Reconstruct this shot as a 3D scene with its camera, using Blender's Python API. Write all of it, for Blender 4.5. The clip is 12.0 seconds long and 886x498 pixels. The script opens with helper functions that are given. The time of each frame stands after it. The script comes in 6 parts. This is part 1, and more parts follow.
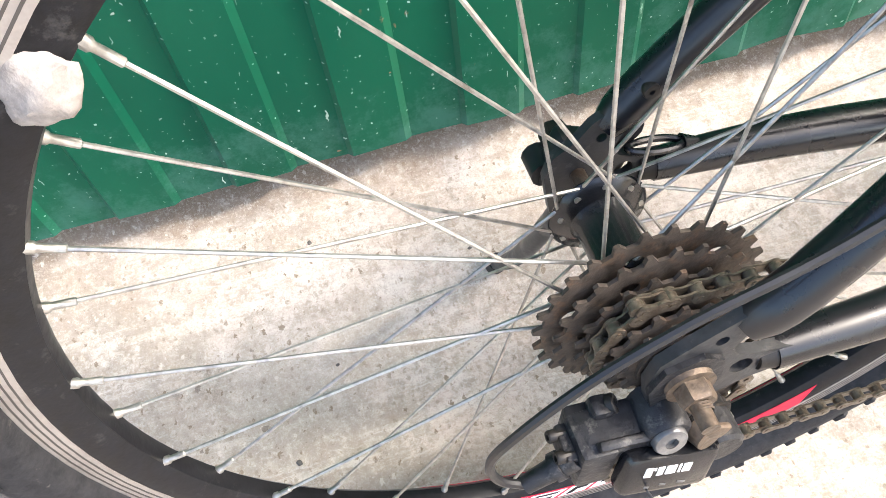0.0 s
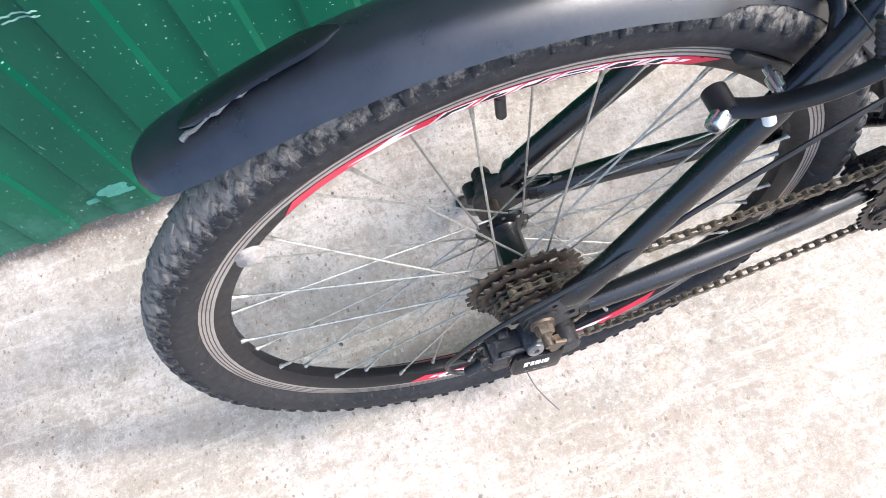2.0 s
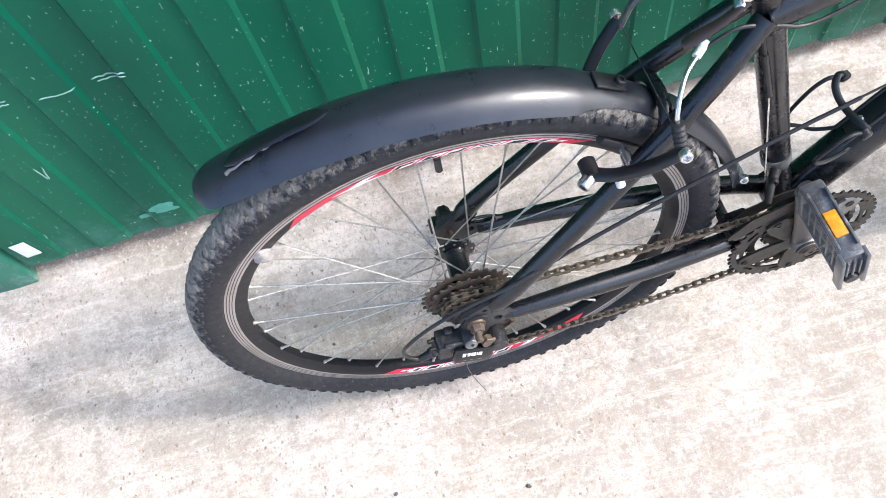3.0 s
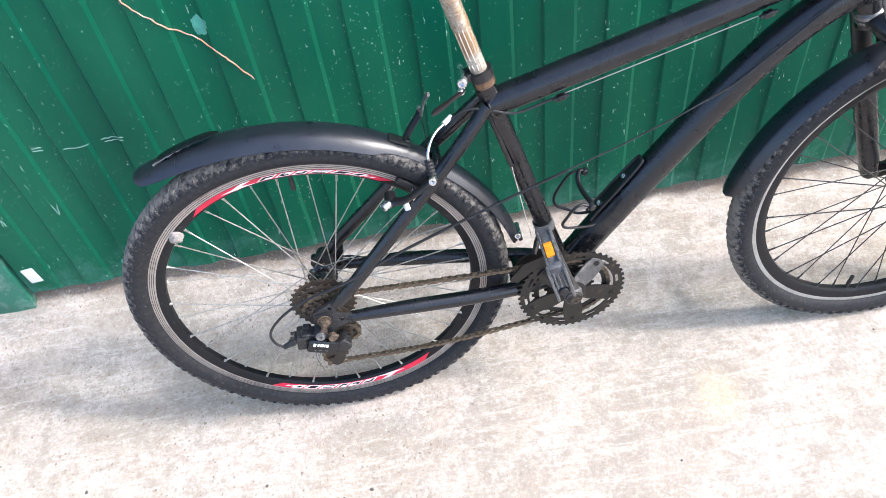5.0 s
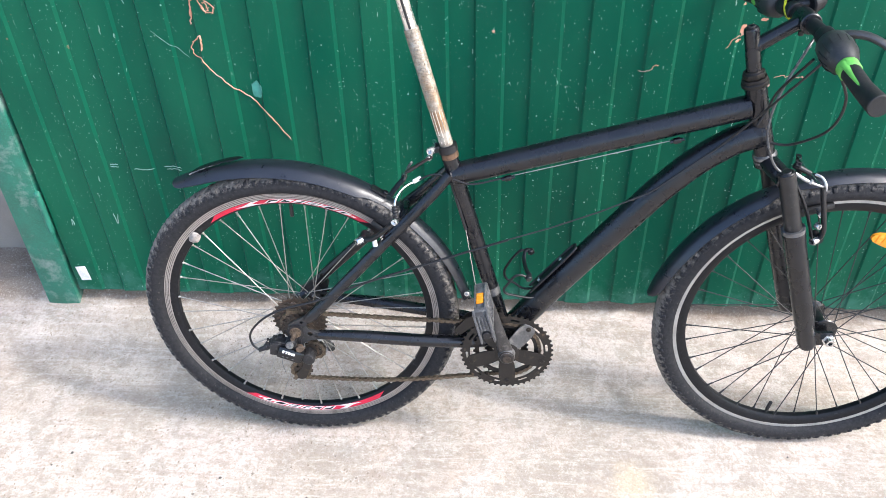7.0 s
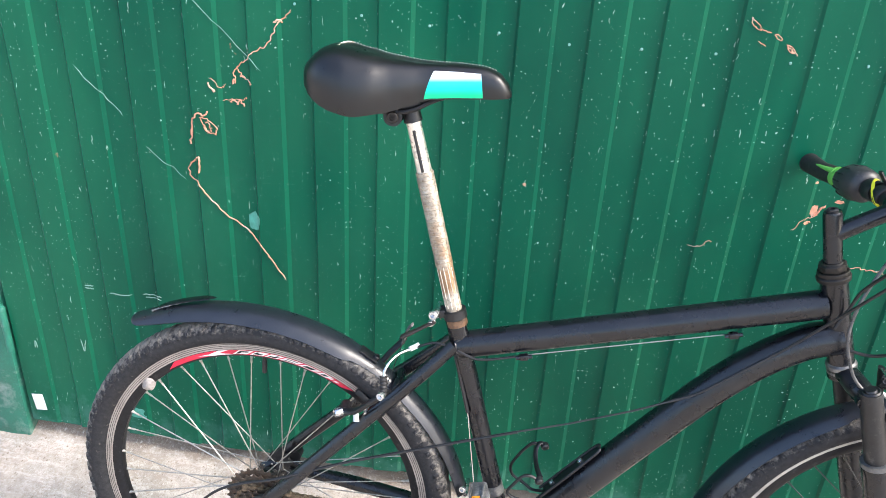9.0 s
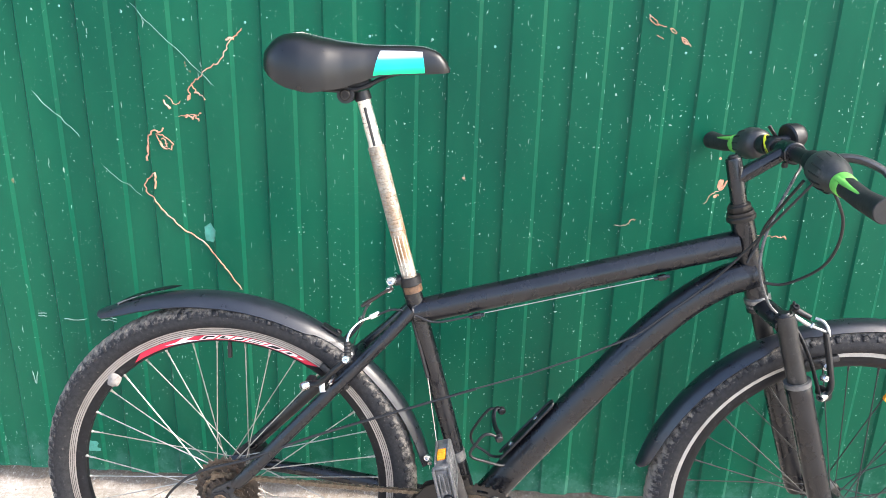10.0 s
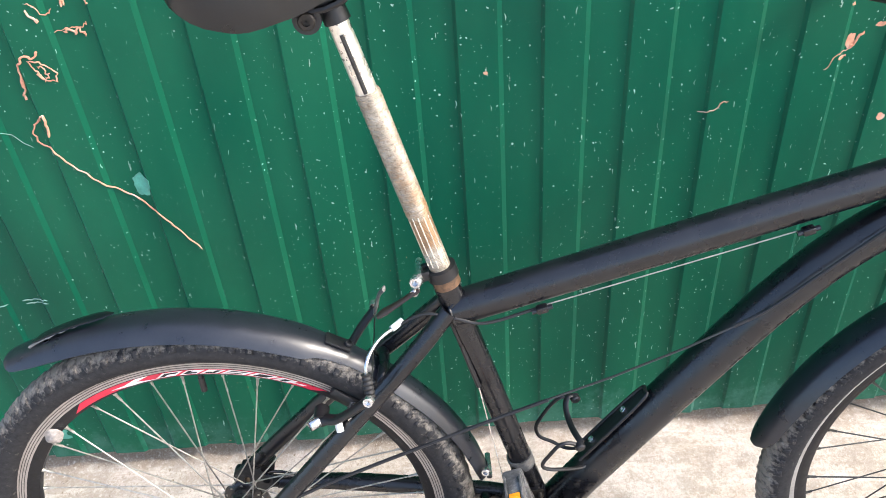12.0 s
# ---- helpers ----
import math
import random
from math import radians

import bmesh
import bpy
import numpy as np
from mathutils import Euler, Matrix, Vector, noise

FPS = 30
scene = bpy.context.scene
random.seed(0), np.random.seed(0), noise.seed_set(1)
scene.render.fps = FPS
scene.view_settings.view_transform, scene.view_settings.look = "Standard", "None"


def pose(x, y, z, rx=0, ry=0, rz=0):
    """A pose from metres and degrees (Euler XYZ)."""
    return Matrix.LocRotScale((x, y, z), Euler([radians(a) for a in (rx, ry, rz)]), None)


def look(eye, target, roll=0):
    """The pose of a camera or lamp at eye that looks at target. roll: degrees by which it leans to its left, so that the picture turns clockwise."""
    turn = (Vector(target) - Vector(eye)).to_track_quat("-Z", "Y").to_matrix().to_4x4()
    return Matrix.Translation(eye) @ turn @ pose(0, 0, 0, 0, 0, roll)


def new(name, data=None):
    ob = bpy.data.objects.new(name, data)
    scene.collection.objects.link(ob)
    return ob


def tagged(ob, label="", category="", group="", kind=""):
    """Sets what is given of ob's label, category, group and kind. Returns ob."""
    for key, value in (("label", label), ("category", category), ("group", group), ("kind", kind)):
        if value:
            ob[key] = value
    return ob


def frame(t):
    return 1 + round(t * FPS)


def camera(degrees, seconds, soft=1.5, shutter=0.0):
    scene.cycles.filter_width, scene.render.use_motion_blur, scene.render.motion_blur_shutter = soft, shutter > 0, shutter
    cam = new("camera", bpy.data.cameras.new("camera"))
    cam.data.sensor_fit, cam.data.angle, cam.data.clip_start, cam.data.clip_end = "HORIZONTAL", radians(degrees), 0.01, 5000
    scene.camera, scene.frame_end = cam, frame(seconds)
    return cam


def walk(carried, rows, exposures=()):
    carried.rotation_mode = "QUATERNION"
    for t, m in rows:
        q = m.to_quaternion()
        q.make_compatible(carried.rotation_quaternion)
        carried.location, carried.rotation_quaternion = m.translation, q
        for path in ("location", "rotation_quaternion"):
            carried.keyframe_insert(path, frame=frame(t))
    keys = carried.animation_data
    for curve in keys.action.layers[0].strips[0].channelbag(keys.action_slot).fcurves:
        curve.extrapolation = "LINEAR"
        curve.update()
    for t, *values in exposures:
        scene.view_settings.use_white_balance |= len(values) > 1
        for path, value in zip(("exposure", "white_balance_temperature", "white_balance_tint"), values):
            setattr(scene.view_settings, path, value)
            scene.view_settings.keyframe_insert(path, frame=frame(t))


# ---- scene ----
cam = camera(59.7, 12.0, soft=0.65)
PATH = [
    (0, (-0.114, -0.13, 0.671), (0.025, 0.979, -0.987), -9.7),
    (0.5, (-0.12, -0.121, 0.743), (0.023, 0.738, -1.057), -10.1),
    (1, (-0.124, -0.124, 0.822), (-0.026, 0.606, -1.037), -13.3),
    (1.5, (-0.099, -0.143, 0.9), (-0.04, 0.57, -0.968), -17.1),
    (2, (-0.062, -0.186, 1.033), (-0.064, 0.549, -0.827), -19.5),
    (2.5, (-0.013, -0.242, 1.149), (-0.057, 0.524, -0.697), -19.2),
    (3, (-0.006, -0.325, 1.244), (-0.023, 0.52, -0.568), -16.8),
    (3.2, (-0.015, -0.38, 1.279), (0.006, 0.508, -0.513), -14.7),
    (4.8, (0.17, -0.793, 1.396), (0.194, 0.494, -0.135), -9.2),
    (5, (0.211, -0.822, 1.398), (0.227, 0.493, -0.108), -9.0),
    (5.5, (0.242, -0.929, 1.407), (0.328, 0.457, -0.032), -6.6),
    (6, (0.271, -1.072, 1.419), (0.433, 0.389, 0.064), -3.0),
    (6.5, (0.33, -1.146, 1.435), (0.368, 0.403, 0.17), -1.9),
    (6.7, (0.384, -1.162, 1.433), (0.328, 0.406, 0.192), -2.2),
    (8.3, (0.423, -0.981, 1.393), (0.2, 0.711, 0.349), -0.1),
    (8.5, (0.401, -0.934, 1.376), (0.194, 0.769, 0.346), 1.3),
    (9, (0.423, -0.929, 1.344), (0.193, 0.843, 0.447), 3.2),
    (9.5, (0.432, -1.024, 1.252), (0.293, 0.838, 0.534), 2.8),
    (10, (0.413, -1.108, 1.195), (0.342, 0.78, 0.538), 1.6),
    (10.5, (0.429, -1.084, 1.246), (0.248, 0.776, 0.534), -0.5),
    (11, (0.464, -0.95, 1.318), (0.16, 0.868, 0.541), -2.7),
    (11.5, (0.395, -0.785, 1.296), (0.223, 0.957, 0.328), -3.9),
    (12, (0.327, -0.613, 1.267), (0.307, 0.999, 0.084), -4.7),
]
LIGHTING = [(0, 2.36, 6600, 10), (0.5, 2.12, 6560, 10), (1, 2.03, 6230, 10), (3, 1.91, 5930, 10), (5, 1.86, 5930, 10), (5.5, 1.91, 5930, 10), (6.5, 1.73, 5930, 10), (8.5, 2.01, 6240, 10), (9, 1.96, 6240, 10), (10, 2.19, 6370, 10), (10.5, 2.14, 6370, 10), (11, 2.08, 6370, 10), (11.5, 2.28, 6370, 10), (12, 1.95, 6370, 10)]
walk(cam, [(t, look(eye, target, roll)) for t, eye, target, roll in PATH], LIGHTING)


# ---- light ----
world = bpy.data.worlds.new("sky")
scene.world = world
world.use_nodes = True
wn = world.node_tree
sky = wn.nodes.new("ShaderNodeTexSky")
sky.sky_type, sky.sun_disc = "NISHITA", False
sky.sun_elevation, sky.sun_rotation = radians(43), radians(103)
wn.links.new(sky.outputs[0], wn.nodes["Background"].inputs[0])
sky.air_density, sky.dust_density, sky.ozone_density = 1.0, 3.3, 1.2
wn.nodes["Background"].inputs[1].default_value = 0.15
lamp = bpy.data.lights.new("sun", "SUN")
lamp.energy, lamp.angle, lamp.color = 0.85, radians(4), (1.0, 0.94, 0.85)
sun = new("sun", lamp)
sun.matrix_world = look((1.1, -0.26, 1.05), (0, 0, 0))


# ---- materials ----
def nodes_of(name):
    m = bpy.data.materials.new(name)
    m.use_nodes = True
    t = m.node_tree
    return m, t, t.nodes["Principled BSDF"]


def put(t, kind, **inputs):
    n = t.nodes.new(kind)
    for k, v in inputs.items():
        n.inputs[k].default_value = v
    return n


def tint(c, f):
    return (min(c[0] * f, 1), min(c[1] * f, 1), min(c[2] * f, 1), 1)


def ramp(t, source, stops):
    r = t.nodes.new("ShaderNodeValToRGB")
    e = r.color_ramp.elements
    while len(e) < len(stops):
        e.new(0.5)
    for el, (p, c) in zip(e, stops):
        el.position = p
        el.color = c if len(c) == 4 else (*c, 1)
    t.links.new(source, r.inputs[0])
    return r


def mixed(t, factor, a, b):
    """A colour mix; a and b are sockets or colours."""
    n = t.nodes.new("ShaderNodeMix")
    n.data_type = "RGBA"
    for sock, v in ((n.inputs[0], factor), (n.inputs[6], a), (n.inputs[7], b)):
        if isinstance(v, (int, float)):
            sock.default_value = v
        elif isinstance(v, tuple):
            sock.default_value = v if len(v) == 4 else (*v, 1)
        else:
            t.links.new(v, sock)
    return n.outputs[2]


def noised(t, where, scale, detail=4.0, rough=0.6):
    n = put(t, "ShaderNodeTexNoise", Scale=scale, Detail=detail, Roughness=rough)
    t.links.new(where, n.inputs["Vector"])
    return n.outputs["Fac"]


def surface(name, col, rough, metal=0.0, dirt=None, dirt_amount=0.5, coarse=25.0, fine=260.0, var=0.18, bump=0.15, spec=0.5):
    """Paint, rubber, plastic or metal with grain at two scales, patchy dirt and fine relief."""
    m, t, b = nodes_of(name)
    tc = t.nodes.new("ShaderNodeTexCoord").outputs["Object"]
    big, small = noised(t, tc, coarse, 5), noised(t, tc, fine, 3)
    c = ramp(t, big, [(0.3, tint(col, 1 - var)), (0.7, tint(col, 1 + var))]).outputs[0]
    c = mixed(t, ramp(t, small, [(0.45, (0, 0, 0)), (0.75, (0.5, 0.5, 0.5))]).outputs[0], c, tint(col, 1 + 2 * var))
    if dirt:
        patch = noised(t, tc, coarse * 0.6 + 3, 8, 0.7)
        lo = 0.72 - 0.3 * dirt_amount
        c = mixed(t, ramp(t, patch, [(lo, (0, 0, 0)), (lo + 0.16, (dirt_amount,) * 3)]).outputs[0], c, dirt)
    t.links.new(c, b.inputs["Base Color"])
    r = ramp(t, big, [(0.25, (max(rough - 0.1, 0.03),) * 3), (0.75, (min(rough + 0.1, 1),) * 3)])
    t.links.new(r.outputs[0], b.inputs["Roughness"])
    b.inputs["Metallic"].default_value = metal
    b.inputs["Specular IOR Level"].default_value = spec
    bp = put(t, "ShaderNodeBump", Strength=bump, Distance=0.0008)
    t.links.new(small, bp.inputs["Height"])
    t.links.new(bp.outputs[0], b.inputs["Normal"])
    return m


def maths(t, op, a, b):
    n = t.nodes.new("ShaderNodeMath")
    n.operation = op
    for sock, v in zip(n.inputs, (a, b)):
        if isinstance(v, (int, float)):
            sock.default_value = v
        else:
            t.links.new(v, sock)
    return n.outputs[0]


def pits(t, where, scale, lo, hi, gate_scale, gate_lo, strength=0.8):
    """Scattered round specks that thin out and gather by a second noise."""
    v = put(t, "ShaderNodeTexVoronoi", Scale=scale, Randomness=1.0)
    t.links.new(where, v.inputs["Vector"])
    spots = ramp(t, v.outputs["Distance"], [(lo, (1, 1, 1)), (hi, (0, 0, 0))]).outputs[0]
    gather = ramp(t, noised(t, where, gate_scale, 4, 0.65), [(gate_lo, (0, 0, 0)), (gate_lo + 0.1, (strength,) * 3)]).outputs[0]
    return maths(t, "MULTIPLY", spots, gather)


def ground_material():
    m, t, b = nodes_of("worn_concrete")
    geo = t.nodes.new("ShaderNodeTexCoord").outputs["Object"]
    warp = put(t, "ShaderNodeTexNoise", Scale=30.0, Detail=3.0)
    t.links.new(geo, warp.inputs["Vector"])
    bent = t.nodes.new("ShaderNodeVectorMath")
    bent.operation = "MULTIPLY_ADD"
    t.links.new(warp.outputs["Color"], bent.inputs[0])
    bent.inputs[1].default_value = (0.012, 0.012, 0.012)
    t.links.new(geo, bent.inputs[2])
    bent = bent.outputs[0]
    wide, mid, tiny = noised(t, geo, 1.7, 6, 0.62), noised(t, geo, 13, 10, 0.78), noised(t, geo, 170, 5, 0.75)
    c = ramp(t, mid, [(0.36, (0.407, 0.344, 0.289)), (0.46, (0.555, 0.467, 0.395)), (0.54, (0.59, 0.525, 0.462)), (0.64, (0.6, 0.545, 0.485))]).outputs[0]
    c = mixed(t, ramp(t, wide, [(0.46, (0, 0, 0)), (0.56, (0.45,) * 3)]).outputs[0], c, (0.61, 0.55, 0.48))
    c = mixed(t, ramp(t, noised(t, geo, 4.3, 8, 0.74), [(0.53, (0, 0, 0)), (0.62, (0.5,) * 3)]).outputs[0], c, (0.553, 0.429, 0.325))
    # broad dull stains
    stain = noised(t, bent, 2.3, 9, 0.66)
    c = mixed(t, ramp(t, stain, [(0.48, (0, 0, 0)), (0.6, (0.7,) * 3)]).outputs[0], c, (0.38, 0.325, 0.263))
    c = mixed(t, ramp(t, noised(t, bent, 3.1, 9, 0.7), [(0.56, (0, 0, 0)), (0.66, (0.4,) * 3)]).outputs[0], c, (0.5, 0.404, 0.301))
    # grey blotches with ragged edges, broad and small
    c = mixed(t, ramp(t, noised(t, geo, 5.5, 12, 0.82), [(0.495, (0, 0, 0)), (0.535, (0.7,) * 3)]).outputs[0], c, (0.33, 0.285, 0.23))
    c = mixed(t, ramp(t, noised(t, geo, 38, 9, 0.82), [(0.53, (0, 0, 0)), (0.57, (0.65,) * 3)]).outputs[0], c, (0.36, 0.291, 0.221))
    c = mixed(t, ramp(t, noised(t, geo, 21, 9, 0.82), [(0.54, (0, 0, 0)), (0.6, (0.55,) * 3)]).outputs[0], c, (0.65, 0.6, 0.525))
    # long trowel streaks
    stretch = t.nodes.new("ShaderNodeMapping")
    stretch.inputs["Scale"].default_value = (1.3, 15.0, 1.0)
    stretch.inputs["Rotation"].default_value = (0, 0, radians(-4))
    t.links.new(bent, stretch.inputs["Vector"])
    streak = noised(t, stretch.outputs[0], 3.4, 10, 0.78)
    c = mixed(t, ramp(t, streak, [(0.53, (0, 0, 0)), (0.59, (0.5,) * 3)]).outputs[0], c, (0.65, 0.6, 0.525))
    c = mixed(t, ramp(t, streak, [(0.39, (0.6,) * 3), (0.47, (0, 0, 0))]).outputs[0], c, (0.363, 0.3, 0.246))
    # earth washed against the foot of the gate
    sep = t.nodes.new("ShaderNodeSeparateXYZ")
    t.links.new(geo, sep.inputs[0])
    near = maths(t, "ADD", sep.outputs["Y"], maths(t, "MULTIPLY", maths(t, "SUBTRACT", noised(t, geo, 9, 9, 0.78), 0.5), 0.12))
    c = mixed(t, ramp(t, near, [(0.388, (0, 0, 0)), (0.42, (0.8,) * 3)]).outputs[0], c, (0.15, 0.105, 0.07))
    # one ochre spill, one dark grey spot and grey stains
    for (px, py), size, col in (((0.72, -0.1), 0.055, (0.63, 0.52, 0.35)), ((0.09, -0.038), 0.03, (0.3, 0.271, 0.23)), ((-0.229, 0.214), 0.075, (0.36, 0.325, 0.275)), ((-0.141, 0.253), 0.05, (0.36, 0.325, 0.275)), ((0.449, 0.261), 0.06, (0.36, 0.325, 0.275))):
        d = t.nodes.new("ShaderNodeVectorMath")
        d.operation = "DISTANCE"
        t.links.new(bent, d.inputs[0])
        d.inputs[1].default_value = (px, py, 0)
        spot = maths(t, "ADD", d.outputs["Value"], maths(t, "MULTIPLY", maths(t, "SUBTRACT", mid, 0.5), size * 3.2))
        c = mixed(t, ramp(t, spot, [(size * 0.45, (0.6,) * 3), (size * 1.2, (0, 0, 0))]).outputs[0], c, col)
    side = maths(t, "ADD", sep.outputs["X"], maths(t, "MULTIPLY", maths(t, "SUBTRACT", noised(t, geo, 3, 6, 0.7), 0.5), 0.9))
    rough = ramp(t, maths(t, "ADD", side, 0.5), [(0.55, (1, 1, 1)), (0.95, (0.3,) * 3)]).outputs[0]
    # bicycle's shadow along the gate, painted as a dull strip ragged at both edges
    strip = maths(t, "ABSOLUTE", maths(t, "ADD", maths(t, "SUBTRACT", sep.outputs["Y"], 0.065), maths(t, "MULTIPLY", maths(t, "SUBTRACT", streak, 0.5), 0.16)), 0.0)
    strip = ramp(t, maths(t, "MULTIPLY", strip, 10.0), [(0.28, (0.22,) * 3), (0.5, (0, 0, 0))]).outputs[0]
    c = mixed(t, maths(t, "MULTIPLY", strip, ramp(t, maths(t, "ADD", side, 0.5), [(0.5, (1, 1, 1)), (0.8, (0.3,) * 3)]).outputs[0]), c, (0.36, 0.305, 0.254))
    shred = put(t, "ShaderNodeTexNoise", Scale=260.0, Detail=3.0, Roughness=0.7)
    t.links.new(geo, shred.inputs["Vector"])
    torn = t.nodes.new("ShaderNodeVectorMath")
    torn.operation = "MULTIPLY_ADD"
    t.links.new(shred.outputs["Color"], torn.inputs[0])
    torn.inputs[1].default_value = (0.008, 0.008, 0.0)
    t.links.new(geo, torn.inputs[2])
    torn = torn.outputs[0]
    wear = ramp(t, noised(t, geo, 6, 5, 0.7), [(0.36, (0.35,) * 3), (0.5, (1, 1, 1))]).outputs[0]
    rough = maths(t, "MULTIPLY", rough, wear)
    holes = maths(t, "MULTIPLY", maths(t, "MULTIPLY", flecks(t, torn, 34.0, 0.02, 0.11, 0.12, 1), rough), 0.85)
    pitted = ramp(t, maths(t, "ADD", noised(t, geo, 85, 9, 0.86), maths(t, "MULTIPLY", maths(t, "SUBTRACT", noised(t, geo, 7, 6, 0.75), 0.5), 0.35)), [(0.58, (0, 0, 0)), (0.61, (0.8,) * 3)]).outputs[0]
    pitted = maths(t, "MULTIPLY", pitted, rough)
    grit = ramp(t, noised(t, geo, 260, 6, 0.85), [(0.575, (0, 0, 0)), (0.61, (0.6,) * 3)]).outputs[0]
    crumbs = maths(t, "MULTIPLY", maths(t, "MAXIMUM", flecks(t, torn, 75.0, 0.03, 0.17, 0.35, 2, 20, 0.7), flecks(t, torn, 95.0, 0.04, 0.19, 0.35, 3, -40, 0.6)), maths(t, "MULTIPLY", rough, 0.95))
    fine = maths(t, "MULTIPLY", flecks(t, torn, 170.0, 0.08, 0.3, 0.5, 4, 10, 0.7), maths(t, "MULTIPLY", rough, 0.6))
    chips = maths(t, "MULTIPLY", flecks(t, torn, 95.0, 0.04, 0.2, 0.45, 5, 65, 0.7), maths(t, "MULTIPLY", wear, 0.6))
    c = mixed(t, chips, c, (0.66, 0.61, 0.53))
    c = mixed(t, crumbs, c, (0.21, 0.16, 0.11))
    c = mixed(t, fine, c, (0.24, 0.187, 0.136))
    c = mixed(t, pitted, c, (0.235, 0.196, 0.155))
    c = mixed(t, grit, c, (0.3, 0.255, 0.21))
    c = mixed(t, holes, c, (0.15, 0.125, 0.103))
    scaly = noised(t, bent, 95, 7, 0.82)
    c = mixed(t, ramp(t, scaly, [(0.4, (0.42,) * 3), (0.49, (0, 0, 0))]).outputs[0], c, (0.33, 0.271, 0.207))
    c = mixed(t, ramp(t, scaly, [(0.53, (0, 0, 0)), (0.62, (0.35,) * 3)]).outputs[0], c, (0.65, 0.6, 0.52))
    c = mixed(t, ramp(t, tiny, [(0.36, (0.4,) * 3), (0.48, (0, 0, 0))]).outputs[0], c, (0.29, 0.236, 0.183))
    c = mixed(t, ramp(t, tiny, [(0.56, (0, 0, 0)), (0.66, (0.4,) * 3)]).outputs[0], c, (0.64, 0.595, 0.52))
    sand = noised(t, geo, 520, 2, 0.7)
    c = mixed(t, ramp(t, sand, [(0.34, (0.3,) * 3), (0.46, (0, 0, 0))]).outputs[0], c, (0.3, 0.246, 0.193))
    c = mixed(t, ramp(t, sand, [(0.56, (0, 0, 0)), (0.66, (0.25,) * 3)]).outputs[0], c, (0.65, 0.607, 0.532))
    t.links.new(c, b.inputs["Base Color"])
    b.inputs["Roughness"].default_value = 0.92
    b.inputs["Specular IOR Level"].default_value = 0.25
    high = maths(t, "SUBTRACT", maths(t, "ADD", tiny, maths(t, "MULTIPLY", chips, 0.5)), maths(t, "ADD", maths(t, "MAXIMUM", holes, pitted), maths(t, "MAXIMUM", crumbs, maths(t, "MULTIPLY", fine, 0.5))))
    bp = put(t, "ShaderNodeBump", Strength=0.45, Distance=0.002)
    t.links.new(high, bp.inputs["Height"])
    bp2 = put(t, "ShaderNodeBump", Strength=0.5, Distance=0.006)
    t.links.new(mid, bp2.inputs["Height"])
    t.links.new(bp.outputs[0], bp2.inputs["Normal"])
    t.links.new(bp2.outputs[0], b.inputs["Normal"])
    return m


def flecks(t, flat, scale, small, large, keep, seed, turn=0.0, squeeze=1.0):
    """Separate spots or strokes: one to a cell, of random size, kept in a share of the cells."""
    lay = t.nodes.new("ShaderNodeMapping")
    lay.inputs["Location"].default_value = (seed * 3.7, seed * 1.9, 0)
    lay.inputs["Rotation"].default_value = (0, 0, radians(turn))
    lay.inputs["Scale"].default_value = (1.0, squeeze, 1.0)
    t.links.new(flat, lay.inputs["Vector"])
    v = put(t, "ShaderNodeTexVoronoi", Scale=scale, Randomness=0.85)
    v.voronoi_dimensions = "2D"
    t.links.new(lay.outputs[0], v.inputs["Vector"])
    sep = t.nodes.new("ShaderNodeSeparateColor")
    t.links.new(v.outputs["Color"], sep.inputs[0])
    size = maths(t, "ADD", small, maths(t, "MULTIPLY", maths(t, "POWER", sep.outputs[1], 3.0), large - small))
    inside = maths(t, "LESS_THAN", v.outputs["Distance"], size)
    return maths(t, "MULTIPLY", inside, maths(t, "GREATER_THAN", sep.outputs[0], 1.0 - keep))


